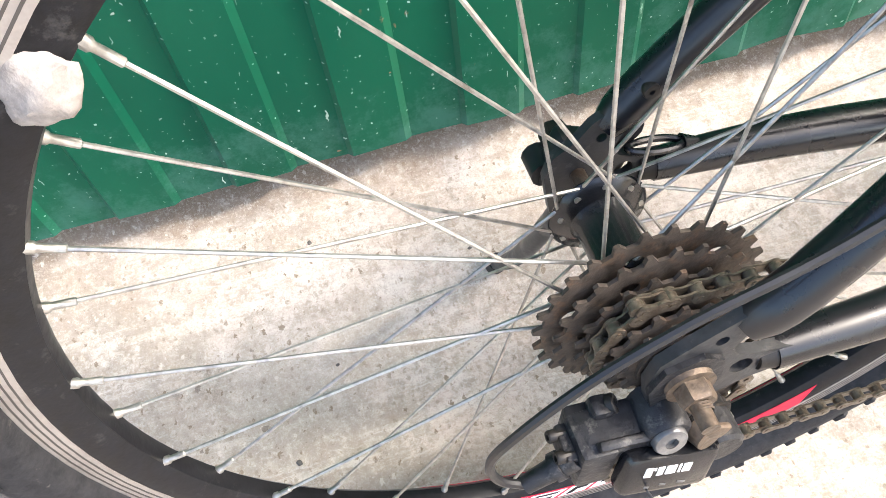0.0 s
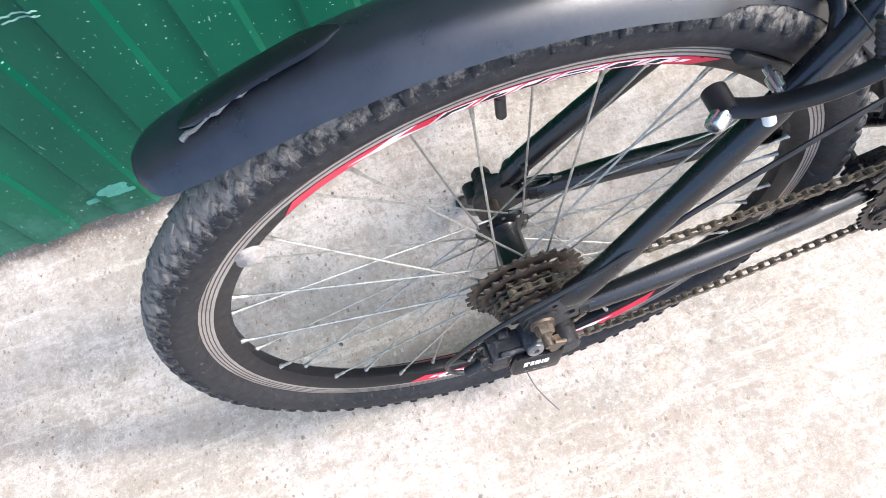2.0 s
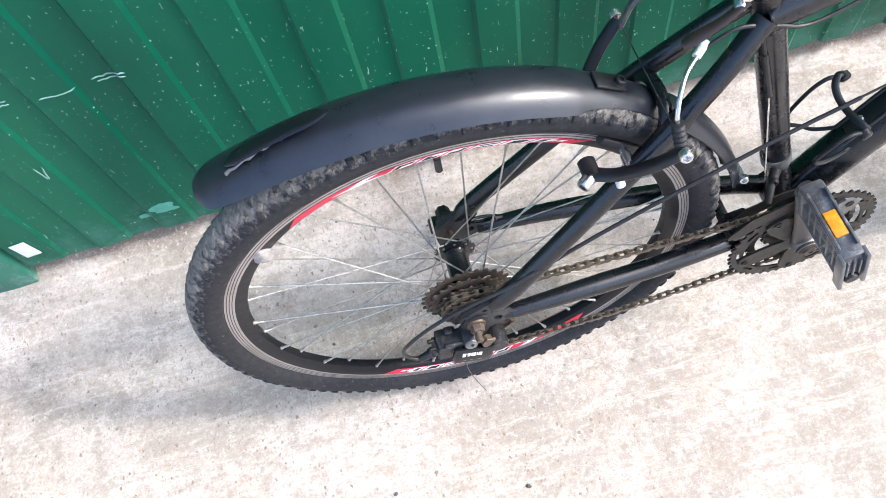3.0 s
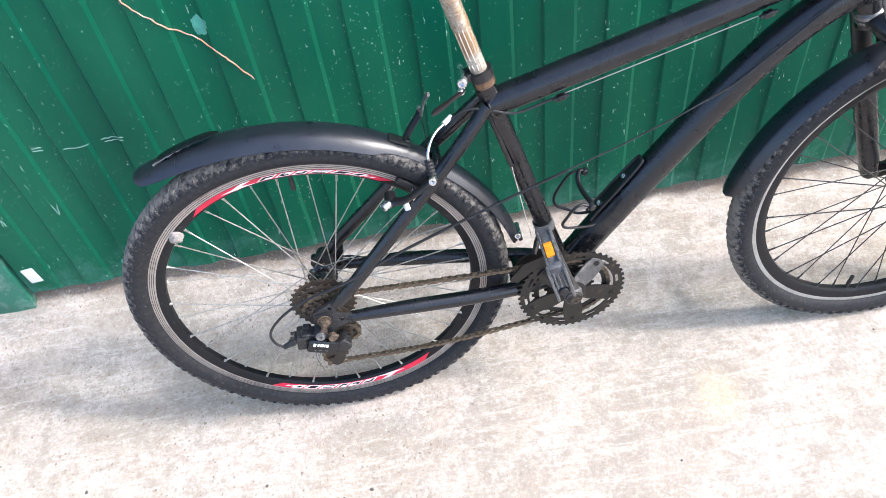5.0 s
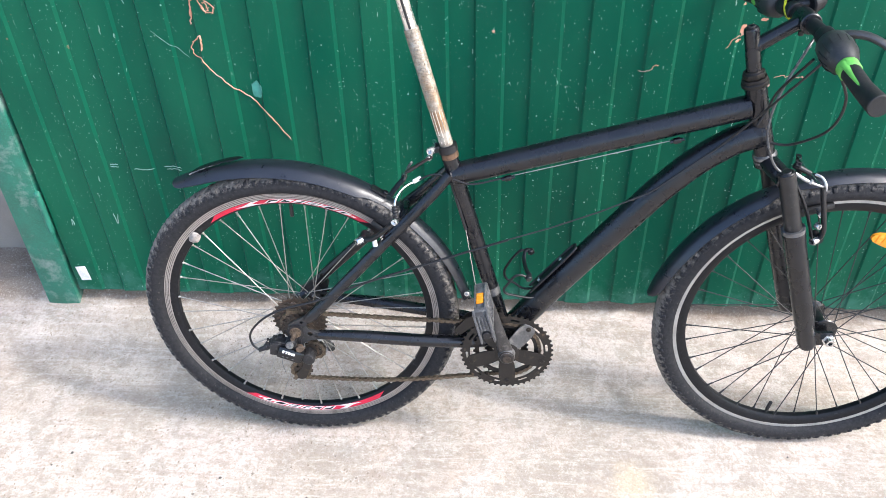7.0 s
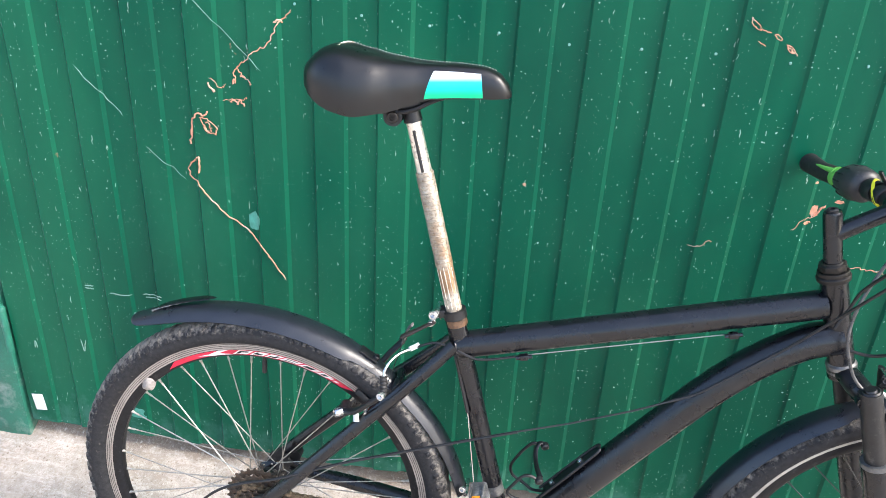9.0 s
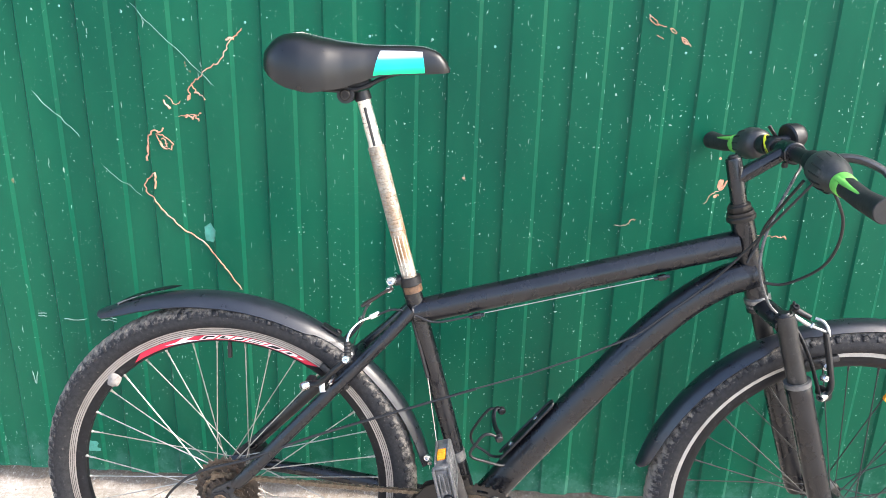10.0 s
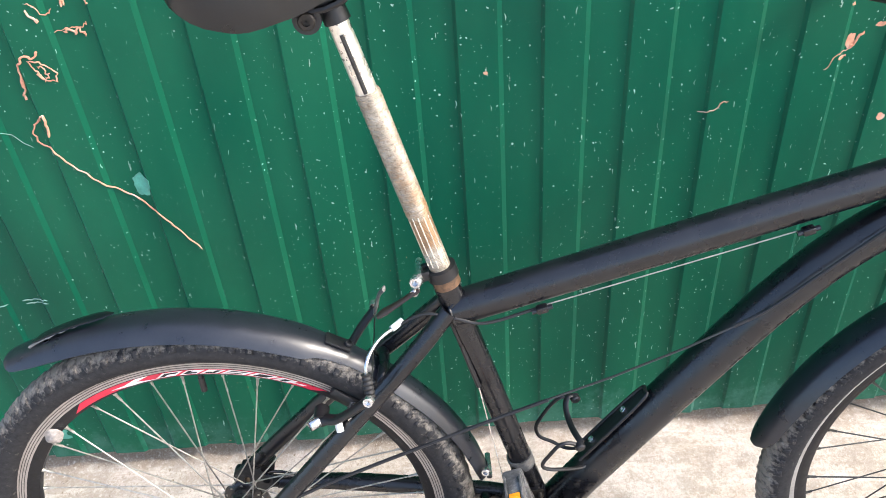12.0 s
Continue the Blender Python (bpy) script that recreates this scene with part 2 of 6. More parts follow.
def gate_material():
    m, t, b = nodes_of("green_gate_paint")
    tc = t.nodes.new("ShaderNodeTexCoord").outputs["Object"]
    tall = t.nodes.new("ShaderNodeMapping")
    tall.inputs["Scale"].default_value = (1.6, 1.0, 0.55)
    t.links.new(tc, tall.inputs["Vector"])
    big, small = noised(t, tall.outputs[0], 3.2, 4, 0.5), noised(t, tc, 60, 4)
    c = ramp(t, big, [(0.32, (0.0015, 0.066, 0.038)), (0.5, (0.0035, 0.086, 0.0465)), (0.68, (0.0075, 0.106, 0.056))]).outputs[0]
    # chalky scuffing where splashes reach the foot of the sheet
    sep = t.nodes.new("ShaderNodeSeparateXYZ")
    t.links.new(tc, sep.inputs[0])
    foot = maths(t, "MULTIPLY", maths(t, "SUBTRACT", 0.2, sep.outputs["Z"]), 1.6)
    chalk = maths(t, "ADD", noised(t, tc, 17, 10, 0.78), maths(t, "MAXIMUM", foot, -0.12))
    c = mixed(t, ramp(t, chalk, [(0.57, (0, 0, 0)), (0.74, (0.4,) * 3)]).outputs[0], c, (0.075, 0.19, 0.155))
    # flat coordinates of the sheet, a little warped so that no mark is quite round or straight
    face = t.nodes.new("ShaderNodeCombineXYZ")
    t.links.new(sep.outputs["X"], face.inputs[0])
    t.links.new(sep.outputs["Z"], face.inputs[1])
    warp = put(t, "ShaderNodeTexNoise", Scale=130.0, Detail=3.0)
    t.links.new(tc, warp.inputs["Vector"])
    bent = t.nodes.new("ShaderNodeVectorMath")
    bent.operation = "MULTIPLY_ADD"
    t.links.new(warp.outputs["Color"], bent.inputs[0])
    bent.inputs[1].default_value = (0.0075, 0.0075, 0.0)
    t.links.new(face.outputs[0], bent.inputs[2])
    bent = bent.outputs[0]
    gather = ramp(t, noised(t, tc, 5.5, 6, 0.7), [(0.43, (0.3,) * 3), (0.56, (1, 1, 1))]).outputs[0]
    white = None
    for k, (scale, lo, hi, keep) in enumerate(((105.0, 0.03, 0.13, 0.24), (60.0, 0.02, 0.085, 0.22), (24.0, 0.012, 0.05, 0.12))):
        spots = flecks(t, bent, scale, lo, hi, keep, k + 1)
        white = spots if white is None else maths(t, "MAXIMUM", white, spots)
    for k, turn in enumerate((38, -32, 72, 12, 100, -65, 55, -10)):
        marks = flecks(t, bent, 30.0 + 6 * k, 0.011, 0.034, 0.2, 11 + k, turn, 0.11)
        white = maths(t, "MAXIMUM", white, marks)
    c = mixed(t, maths(t, "MULTIPLY", maths(t, "MULTIPLY", white, gather), 0.92), c, (0.46, 0.58, 0.5))
    # salmon-coloured crumbs of paint in loose clusters
    crumb = maths(t, "MAXIMUM", flecks(t, bent, 75.0, 0.05, 0.24, 0.3, 21), flecks(t, bent, 42.0, 0.05, 0.12, 0.3, 23, 50, 0.4))
    where = ramp(t, noised(t, tc, 3.3, 6, 0.75), [(0.63, (0, 0, 0)), (0.67, (0.8,) * 3)]).outputs[0]
    c = mixed(t, maths(t, "MULTIPLY", crumb, where), c, (0.5, 0.2, 0.12))
    t.links.new(c, b.inputs["Base Color"])
    t.links.new(ramp(t, small, [(0.3, (0.3,) * 3), (0.7, (0.4,) * 3)]).outputs[0], b.inputs["Roughness"])
    b.inputs["Specular IOR Level"].default_value = 0.16
    bp = put(t, "ShaderNodeBump", Strength=0.2, Distance=0.003)
    t.links.new(big, bp.inputs["Height"])
    bp2 = put(t, "ShaderNodeBump", Strength=0.1, Distance=0.0006)
    t.links.new(small, bp2.inputs["Height"])
    t.links.new(bp.outputs[0], bp2.inputs["Normal"])
    t.links.new(bp2.outputs[0], b.inputs["Normal"])
    return m


def tread_material():
    """Worn rubber, streaked with pale road dust that is thickest in the middle of the tread."""
    m, t, b = nodes_of("tread_rubber")
    tc = t.nodes.new("ShaderNodeTexCoord").outputs["Object"]
    sep = t.nodes.new("ShaderNodeSeparateXYZ")
    t.links.new(tc, sep.inputs[0])
    c = ramp(t, noised(t, tc, 130, 5, 0.7), [(0.35, (0.0095, 0.0098, 0.012)), (0.65, (0.025, 0.025, 0.0275))]).outputs[0]
    lay = t.nodes.new("ShaderNodeMapping")
    lay.inputs["Scale"].default_value = (1.0, 0.35, 1.0)
    t.links.new(tc, lay.inputs["Vector"])
    patch = noised(t, lay.outputs[0], 120, 7, 0.72)
    reach = ramp(t, maths(t, "MULTIPLY", maths(t, "ABSOLUTE", sep.outputs["Y"], 0.0), 40.0), [(0.0, (1, 1, 1)), (0.6, (0.85,) * 3), (0.78, (0.62,) * 3), (0.93, (0.25,) * 3)]).outputs[0]
    flat = t.nodes.new("ShaderNodeVectorMath")
    flat.operation = "MULTIPLY"
    t.links.new(tc, flat.inputs[0])
    flat.inputs[1].default_value = (1, 0, 1)
    far = t.nodes.new("ShaderNodeVectorMath")
    far.operation = "LENGTH"
    t.links.new(flat.outputs[0], far.inputs[0])
    outer = ramp(t, maths(t, "MULTIPLY", maths(t, "SUBTRACT", far.outputs["Value"], 0.29), 20.0), [(0.42, (0, 0, 0)), (0.64, (1, 1, 1))]).outputs[0]
    middle = maths(t, "SUBTRACT", maths(t, "MULTIPLY", maths(t, "MULTIPLY", reach, outer), 0.3), 0.16)
    dusty = maths(t, "ADD", patch, middle)
    c = mixed(t, ramp(t, dusty, [(0.44, (0, 0, 0)), (0.63, (0.75,) * 3)]).outputs[0], c, (0.23, 0.208, 0.18))
    t.links.new(c, b.inputs["Base Color"])
    b.inputs["Roughness"].default_value = 0.72
    b.inputs["Specular IOR Level"].default_value = 0.3
    bp = put(t, "ShaderNodeBump", Strength=0.5, Distance=0.001)
    t.links.new(patch, bp.inputs["Height"])
    t.links.new(bp.outputs[0], b.inputs["Normal"])
    return m


rusty_collar = surface("bare_rusty_ring", (0.15, 0.085, 0.048), 0.5, metal=0.3, dirt=(0.03, 0.024, 0.021, 1), dirt_amount=0.75, coarse=90, var=0.3)
rusty_lever = surface("brown_black_lever", (0.03, 0.018, 0.013), 0.4, dirt=(0.09, 0.04, 0.02, 1), dirt_amount=0.5, coarse=70)
crank_dark = surface("grimy_crank_alloy", (0.045, 0.043, 0.042), 0.42, metal=0.4, dirt=(0.24, 0.225, 0.21, 1), dirt_amount=0.6, coarse=55, var=0.4)
cable_grey = surface("worn_cable_housing", (0.05, 0.05, 0.052), 0.3, dirt=(0.2, 0.2, 0.2, 1), dirt_amount=0.5, coarse=60, spec=0.7)
shifter_grey = surface("dull_shifter_plastic", (0.028, 0.028, 0.029), 0.42, dirt=(0.16, 0.155, 0.15, 1), dirt_amount=0.45, coarse=70, var=0.3)
dull_steel = surface("dull_bright_steel", (0.5, 0.5, 0.49), 0.35, metal=0.8, dirt=(0.12, 0.11, 0.1, 1), dirt_amount=0.6, coarse=110)
DUST = (0.2, 0.18, 0.155, 1)
concrete, green = ground_material(), gate_material()
post_green = surface("post_green_paint", (0.02, 0.15, 0.1), 0.5, dirt=(0.3, 0.36, 0.33, 1), dirt_amount=0.7, coarse=18, var=0.25)
frame_dust = surface("dusty_dropout_steel", (0.022, 0.0225, 0.024), 0.5, dirt=(0.17, 0.16, 0.145, 1), dirt_amount=0.5, coarse=110, var=0.4, bump=0.3)
black_paint = surface("satin_black_frame_paint", (0.0062, 0.0066, 0.0086), 0.28, dirt=(0.04, 0.04, 0.043, 1), dirt_amount=0.25, coarse=30, var=0.3, bump=0.06, spec=0.55)
fender_black = surface("black_fender_plastic", (0.0115, 0.0135, 0.019), 0.33, dirt=(0.05, 0.052, 0.06, 1), dirt_amount=0.3, coarse=40, var=0.25, bump=0.1, spec=0.62)
black_plastic = surface("black_plastic", (0.009, 0.009, 0.0105), 0.45, dirt=(0.09, 0.082, 0.075, 1), dirt_amount=0.35, coarse=60)
rubber = surface("tyre_rubber", (0.0125, 0.013, 0.0155), 0.6, dirt=(0.045, 0.045, 0.047, 1), dirt_amount=0.5, coarse=45, var=0.4, bump=0.5, spec=0.3)
knob_rubber = tread_material()
rim_black = surface("rim_black_anodised", (0.0062, 0.0066, 0.0085), 0.4, dirt=(0.11, 0.108, 0.105, 1), dirt_amount=0.42, coarse=110, spec=0.25, var=0.45)
rim_silver = surface("machined_brake_track", (0.36, 0.33, 0.305), 0.45, metal=0.6, dirt=(0.2, 0.17, 0.14, 1), dirt_amount=0.5, coarse=40)
rim_bright = surface("bright_brake_track", (0.4, 0.39, 0.37), 0.42, metal=0.5, dirt=(0.4, 0.36, 0.31, 1), dirt_amount=0.4, coarse=40)
rim_groove = surface("dark_brake_groove", (0.06, 0.053, 0.047), 0.7, coarse=40)
spoke_steel = surface("spoke_steel", (0.36, 0.345, 0.315), 0.38, metal=0.75, dirt=(0.2, 0.17, 0.14, 1), dirt_amount=0.6, coarse=140, var=0.3, bump=0.4)
spoke_black = surface("black_spoke", (0.03, 0.03, 0.03), 0.4, metal=0.3, dirt=DUST, dirt_amount=0.3)
steel = surface("bright_steel", (0.62, 0.62, 0.62), 0.25, metal=0.95, dirt=(0.18, 0.15, 0.12, 1), dirt_amount=0.35, coarse=60)
white_metal = surface("white_grey_boot", (0.55, 0.57, 0.57), 0.35, dirt=(0.3, 0.28, 0.25, 1), dirt_amount=0.4)
rusty = surface("rusty_sprocket_steel", (0.058, 0.045, 0.035), 0.55, metal=0.35, dirt=(0.19, 0.1, 0.05, 1), dirt_amount=0.6, coarse=120, var=0.5, bump=0.6)
rusty_nut = surface("rusty_axle_nut", (0.115, 0.085, 0.06), 0.5, metal=0.4, dirt=(0.07, 0.036, 0.016, 1), dirt_amount=0.75, coarse=130, var=0.35, bump=0.6)
ring_black = surface("greasy_chainring", (0.017, 0.0145, 0.0125), 0.5, metal=0.3, dirt=(0.1, 0.07, 0.045, 1), dirt_amount=0.55, coarse=70, bump=0.3)
chain_steel = surface("worn_chain_steel", (0.17, 0.14, 0.105), 0.36, metal=0.7, dirt=(0.05, 0.03, 0.018, 1), dirt_amount=0.8, coarse=120, var=0.35, bump=0.3)
lever_grey = surface("dull_lever_alloy", (0.07, 0.07, 0.072), 0.4, metal=0.4, dirt=(0.2, 0.195, 0.19, 1), dirt_amount=0.4, coarse=60)
post_shiny = surface("bright_seatpost_tip", (0.7, 0.66, 0.58), 0.3, metal=0.7, dirt=(0.3, 0.25, 0.18, 1), dirt_amount=0.4, coarse=60)
saddle_black = surface("black_saddle_vinyl", (0.0058, 0.0058, 0.0062), 0.34, coarse=40, var=0.2, bump=0.1, fine=900, spec=0.5)
crank_grey = surface("worn_crank_alloy", (0.13, 0.13, 0.13), 0.4, metal=0.5, dirt=(0.38, 0.36, 0.33, 1), dirt_amount=0.7, coarse=45, var=0.3)
pedal_grey = surface("dusty_grey_pedal_plastic", (0.085, 0.085, 0.088), 0.35, dirt=(0.4, 0.39, 0.375, 1), dirt_amount=0.62, coarse=75, var=0.4, bump=0.3)
orange = surface("orange_reflector", (0.85, 0.3, 0.02), 0.25, coarse=120, var=0.15, bump=0.3)
red_decal = surface("red_decal", (0.56, 0.01, 0.045), 0.35, dirt=(0.2, 0.1, 0.09, 1), dirt_amount=0.25, coarse=60)
white_decal = surface("white_decal", (0.72, 0.7, 0.68), 0.4, dirt=(0.4, 0.36, 0.32, 1), dirt_amount=0.4, coarse=60)
grip_green = surface("green_grip_rubber", (0.13, 0.42, 0.07), 0.6, coarse=80, bump=0.4)
grip_black = surface("black_grip_rubber", (0.012, 0.012, 0.0125), 0.6, dirt=(0.09, 0.082, 0.075, 1), dirt_amount=0.3, coarse=60, bump=0.5)
yellow = surface("yellow_band", (0.72, 0.68, 0.03), 0.5)
tendril_mat = surface("dry_tendril", (0.6, 0.28, 0.18), 0.85, coarse=60, dirt=(0.6, 0.5, 0.42, 1), dirt_amount=0.75, var=0.25)
scratch_mat = surface("pale_scratch", (0.17, 0.3, 0.25), 0.7, coarse=30)
putty = surface("pale_putty", (0.29, 0.26, 0.235), 0.9, coarse=160, var=0.3, bump=1.0, dirt=(0.22, 0.19, 0.165, 1), dirt_amount=0.5)
dark_wall = surface("dark_masonry", (0.14, 0.13, 0.12), 0.9, coarse=6)
grey_wall = surface("grey_render", (0.27, 0.25, 0.225), 0.9, coarse=5, dirt=(0.16, 0.15, 0.13, 1), dirt_amount=0.5, bump=0.5)


# ---- geometry helpers ----
def joined(*pieces):
    verts, faces = [], []
    for v, f in pieces:
        k = len(verts)
        verts += [tuple(p) for p in v]
        faces += [tuple(i + k for i in q) for q in f]
    return verts, faces


def moved(piece, m):
    return [tuple(m @ Vector(p)) for p in piece[0]], piece[1]


def spline(points, steps=6):
    """A smooth run through the points."""
    p = [Vector(q) for q in points]
    p = [2 * p[0] - p[1]] + p + [2 * p[-1] - p[-2]]
    out = []
    for a, b, c, d in zip(p, p[1:], p[2:], p[3:]):
        for k in range(steps):
            s = k / steps
            out.append(0.5 * (2 * b + (c - a) * s + (2 * a - 5 * b + 4 * c - d) * s * s + (3 * b - a - 3 * c + d) * s ** 3))
    return out + [p[-2]]


def tube(path, radius, n=12, caps=True, squash=1.0, side=None):
    """A round or oval bar along the path; radius is one number or one for each point."""
    path = [Vector(q) for q in path]
    r = radius if isinstance(radius, (list, tuple)) else [radius] * len(path)
    verts, faces = [], []
    ref = Vector(side) if side else None
    last = None
    for i, p in enumerate(path):
        d = (path[min(i + 1, len(path) - 1)] - path[max(i - 1, 0)]).normalized()
        if last is None:
            a = ref or (Vector((0, 1, 0)) if abs(d.y) < 0.9 else Vector((1, 0, 0)))
        else:
            a = last
        a = (a - d * a.dot(d)).normalized()
        last = a
        b = d.cross(a)
        for k in range(n):
            w = 2 * math.pi * k / n
            verts.append(p + a * (r[i] * math.cos(w)) + b * (r[i] * squash * math.sin(w)))
    for i in range(len(path) - 1):
        for k in range(n):
            j = (k + 1) % n
            faces.append((i * n + k, i * n + j, (i + 1) * n + j, (i + 1) * n + k))
    if caps:
        faces.append(tuple(range(n - 1, -1, -1)))
        faces.append(tuple(range((len(path) - 1) * n, len(path) * n)))
    return verts, faces


def turned(profile, n=24, axis="y", closed=False, arc=None):
    """The profile (radius, height) turned about the axis through the origin; closed joins its last point to its first."""
    verts, faces = [], []
    m = len(profile)
    a0, a1 = arc or (0, 2 * math.pi)
    cols = n if not arc else n + 1
    for k in range(cols):
        w = a0 + (a1 - a0) * k / n
        c, s = math.cos(w), math.sin(w)
        for r, h in profile:
            verts.append({"y": (r * c, h, r * s), "z": (r * c, r * s, h), "x": (h, r * c, r * s)}[axis])
    for k in range(n):
        j = (k + 1) % cols
        for i in range(m if closed else m - 1):
            q = (i + 1) % m
            faces.append((k * m + i, k * m + q, j * m + q, j * m + i))
    return verts, faces


def block(x, y, z, bevel=0.0):
    """A box of these sizes about the origin with its edges rounded off."""
    bm = bmesh.new()
    bmesh.ops.create_cube(bm, size=1)
    bmesh.ops.scale(bm, vec=(x, y, z), verts=bm.verts)
    if bevel:
        bmesh.ops.bevel(bm, geom=bm.edges[:], offset=bevel, segments=2, affect="EDGES", profile=0.5)
    bm.verts.index_update()
    piece = [tuple(v.co) for v in bm.verts], [tuple(v.index for v in f.verts) for f in bm.faces]
    bm.free()
    return piece


def plate(outline, y0, y1, holes=()):
    """A flat plate in the xz plane between y0 and y1, with its outline and round holes."""
    bm = bmesh.new()
    loops = [outline] + [[(cx + r * math.cos(a), cz + r * math.sin(a)) for a in [2 * math.pi * k / 10 for k in range(10)]] for cx, cz, r in holes]
    edges = []
    for loop in loops:
        vs = [bm.verts.new((x, y0, z)) for x, z in loop]
        edges += [bm.edges.new((vs[i], vs[(i + 1) % len(vs)])) for i in range(len(vs))]
    bmesh.ops.triangle_fill(bm, use_beauty=True, use_dissolve=False, edges=edges)
    got = bmesh.ops.extrude_face_region(bm, geom=bm.faces[:])
    bmesh.ops.translate(bm, vec=(0, y1 - y0, 0), verts=[g for g in got["geom"] if isinstance(g, bmesh.types.BMVert)])
    bmesh.ops.recalc_face_normals(bm, faces=bm.faces[:])
    bm.verts.index_update()
    piece = [tuple(v.co) for v in bm.verts], [tuple(v.index for v in f.verts) for f in bm.faces]
    bm.free()
    return piece


def mesh_of(name, piece, material, smooth=40):
    me = bpy.data.meshes.new(name)
    me.from_pydata([tuple(v) for v in piece[0]], [], piece[1])
    bm = bmesh.new()
    bm.from_mesh(me)
    bmesh.ops.recalc_face_normals(bm, faces=bm.faces[:])
    for e in bm.edges:
        e.smooth = len(e.link_faces) == 2 and e.calc_face_angle(3) < radians(smooth)
    for f in bm.faces:
        f.smooth = True
    bm.to_mesh(me)
    bm.free()
    me.materials.append(material)
    return me


def part(name, piece, material, parent, label="", at=None, smooth=40, kind=""):
    """One mesh object under a thing or under a part."""
    ob = new(name, piece if isinstance(piece, bpy.types.Mesh) else mesh_of(name, piece, material, smooth))
    ob.parent = parent
    if at is not None:
        ob.matrix_basis = at
    return tagged(ob, label, kind=kind)


def bolt(c, axis, r, h, n=10):
    """A round bolt head with a recess, from c along the axis."""
    q = Vector(axis).to_track_quat("Z", "Y").to_matrix().to_4x4()
    return moved(turned([(0.001, h * 0.55), (r * 0.5, h * 0.55), (r * 0.5, h), (r * 0.85, h), (r, h * 0.8), (r, 0), (0.0005, 0)], n, "z"), Matrix.Translation(c) @ q)


# ---- ground ----
def ease(a, b, x):
    s = min(max((x - a) / (b - a), 0), 1)
    return s * s * (3 - 2 * s)


def rise(x, y):
    z = 0.036 * ease(0.2, 0.4, y) + 0.036 * ease(0.39, 0.46, y)
    near = ease(4, 2, abs(x)) * ease(4, 2, abs(y))
    rough = noise.noise(Vector((x * 7, y * 7, 0.3))) * 0.0022 + noise.noise(Vector((x * 26, y * 26, 1.7))) * 0.0012
    lip = noise.noise(Vector((x * 13, y * 20, 5.0))) * 0.009 * ease(0.34, 0.41, y)
    return z + (rough + lip) * near - 0.0015


def spread(lo, hi, step, far):
    v = list(np.arange(lo, hi + step / 2, step))
    k = step
    while v[-1] < far:
        k *= 1.35
        v.append(v[-1] + k)
    k = step
    while v[0] > -far:
        k *= 1.35
        v.insert(0, v[0] - k)
    return [float(q) for q in v]


def make_ground():
    xs, ys = spread(-1.1, 1.9, 0.016, 900), spread(-0.9, 0.52, 0.016, 900)
    verts = [(x, y, rise(x, y)) for y in ys for x in xs]
    n = len(xs)
    faces = [(j * n + i, j * n + i + 1, (j + 1) * n + i + 1, (j + 1) * n + i) for j in range(len(ys) - 1) for i in range(n - 1)]
    me = bpy.data.meshes.new("ground")
    me.from_pydata(verts, [], faces)
    me.polygons.foreach_set("use_smooth", [True] * len(faces))
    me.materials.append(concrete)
    return tagged(new("ground", me), "worn pale concrete yard with pits and stains", "ground", kind="structure")


ground = make_ground()

# ---- garage ----
GATE_Y, PITCH, VALLEY = 0.4, 0.1195, 0.595
GATE_L, GATE_R, GATE_B, GATE_T = -0.728, 3.4, 0.085, 2.25
# one rib: the way along the sheet from its sharp edge, and the depth of the fold
RIB = ((-0.0632, 0.0), (-0.0562, 0.0048), (-0.0036, 0.0048), (0.0011, 0.0))


def gate_profile():
    """x, y along the sheet: shallow trapezoid ribs."""
    pts = [(GATE_L, 0.0)]
    k = math.ceil((GATE_L - VALLEY) / PITCH) + 1
    while VALLEY + PITCH * k < GATE_R - 0.02:
        d = VALLEY + PITCH * k
        pts += [(d + q, y) for q, y in RIB]
        k += 1
    return pts + [(GATE_R, 0.0)]


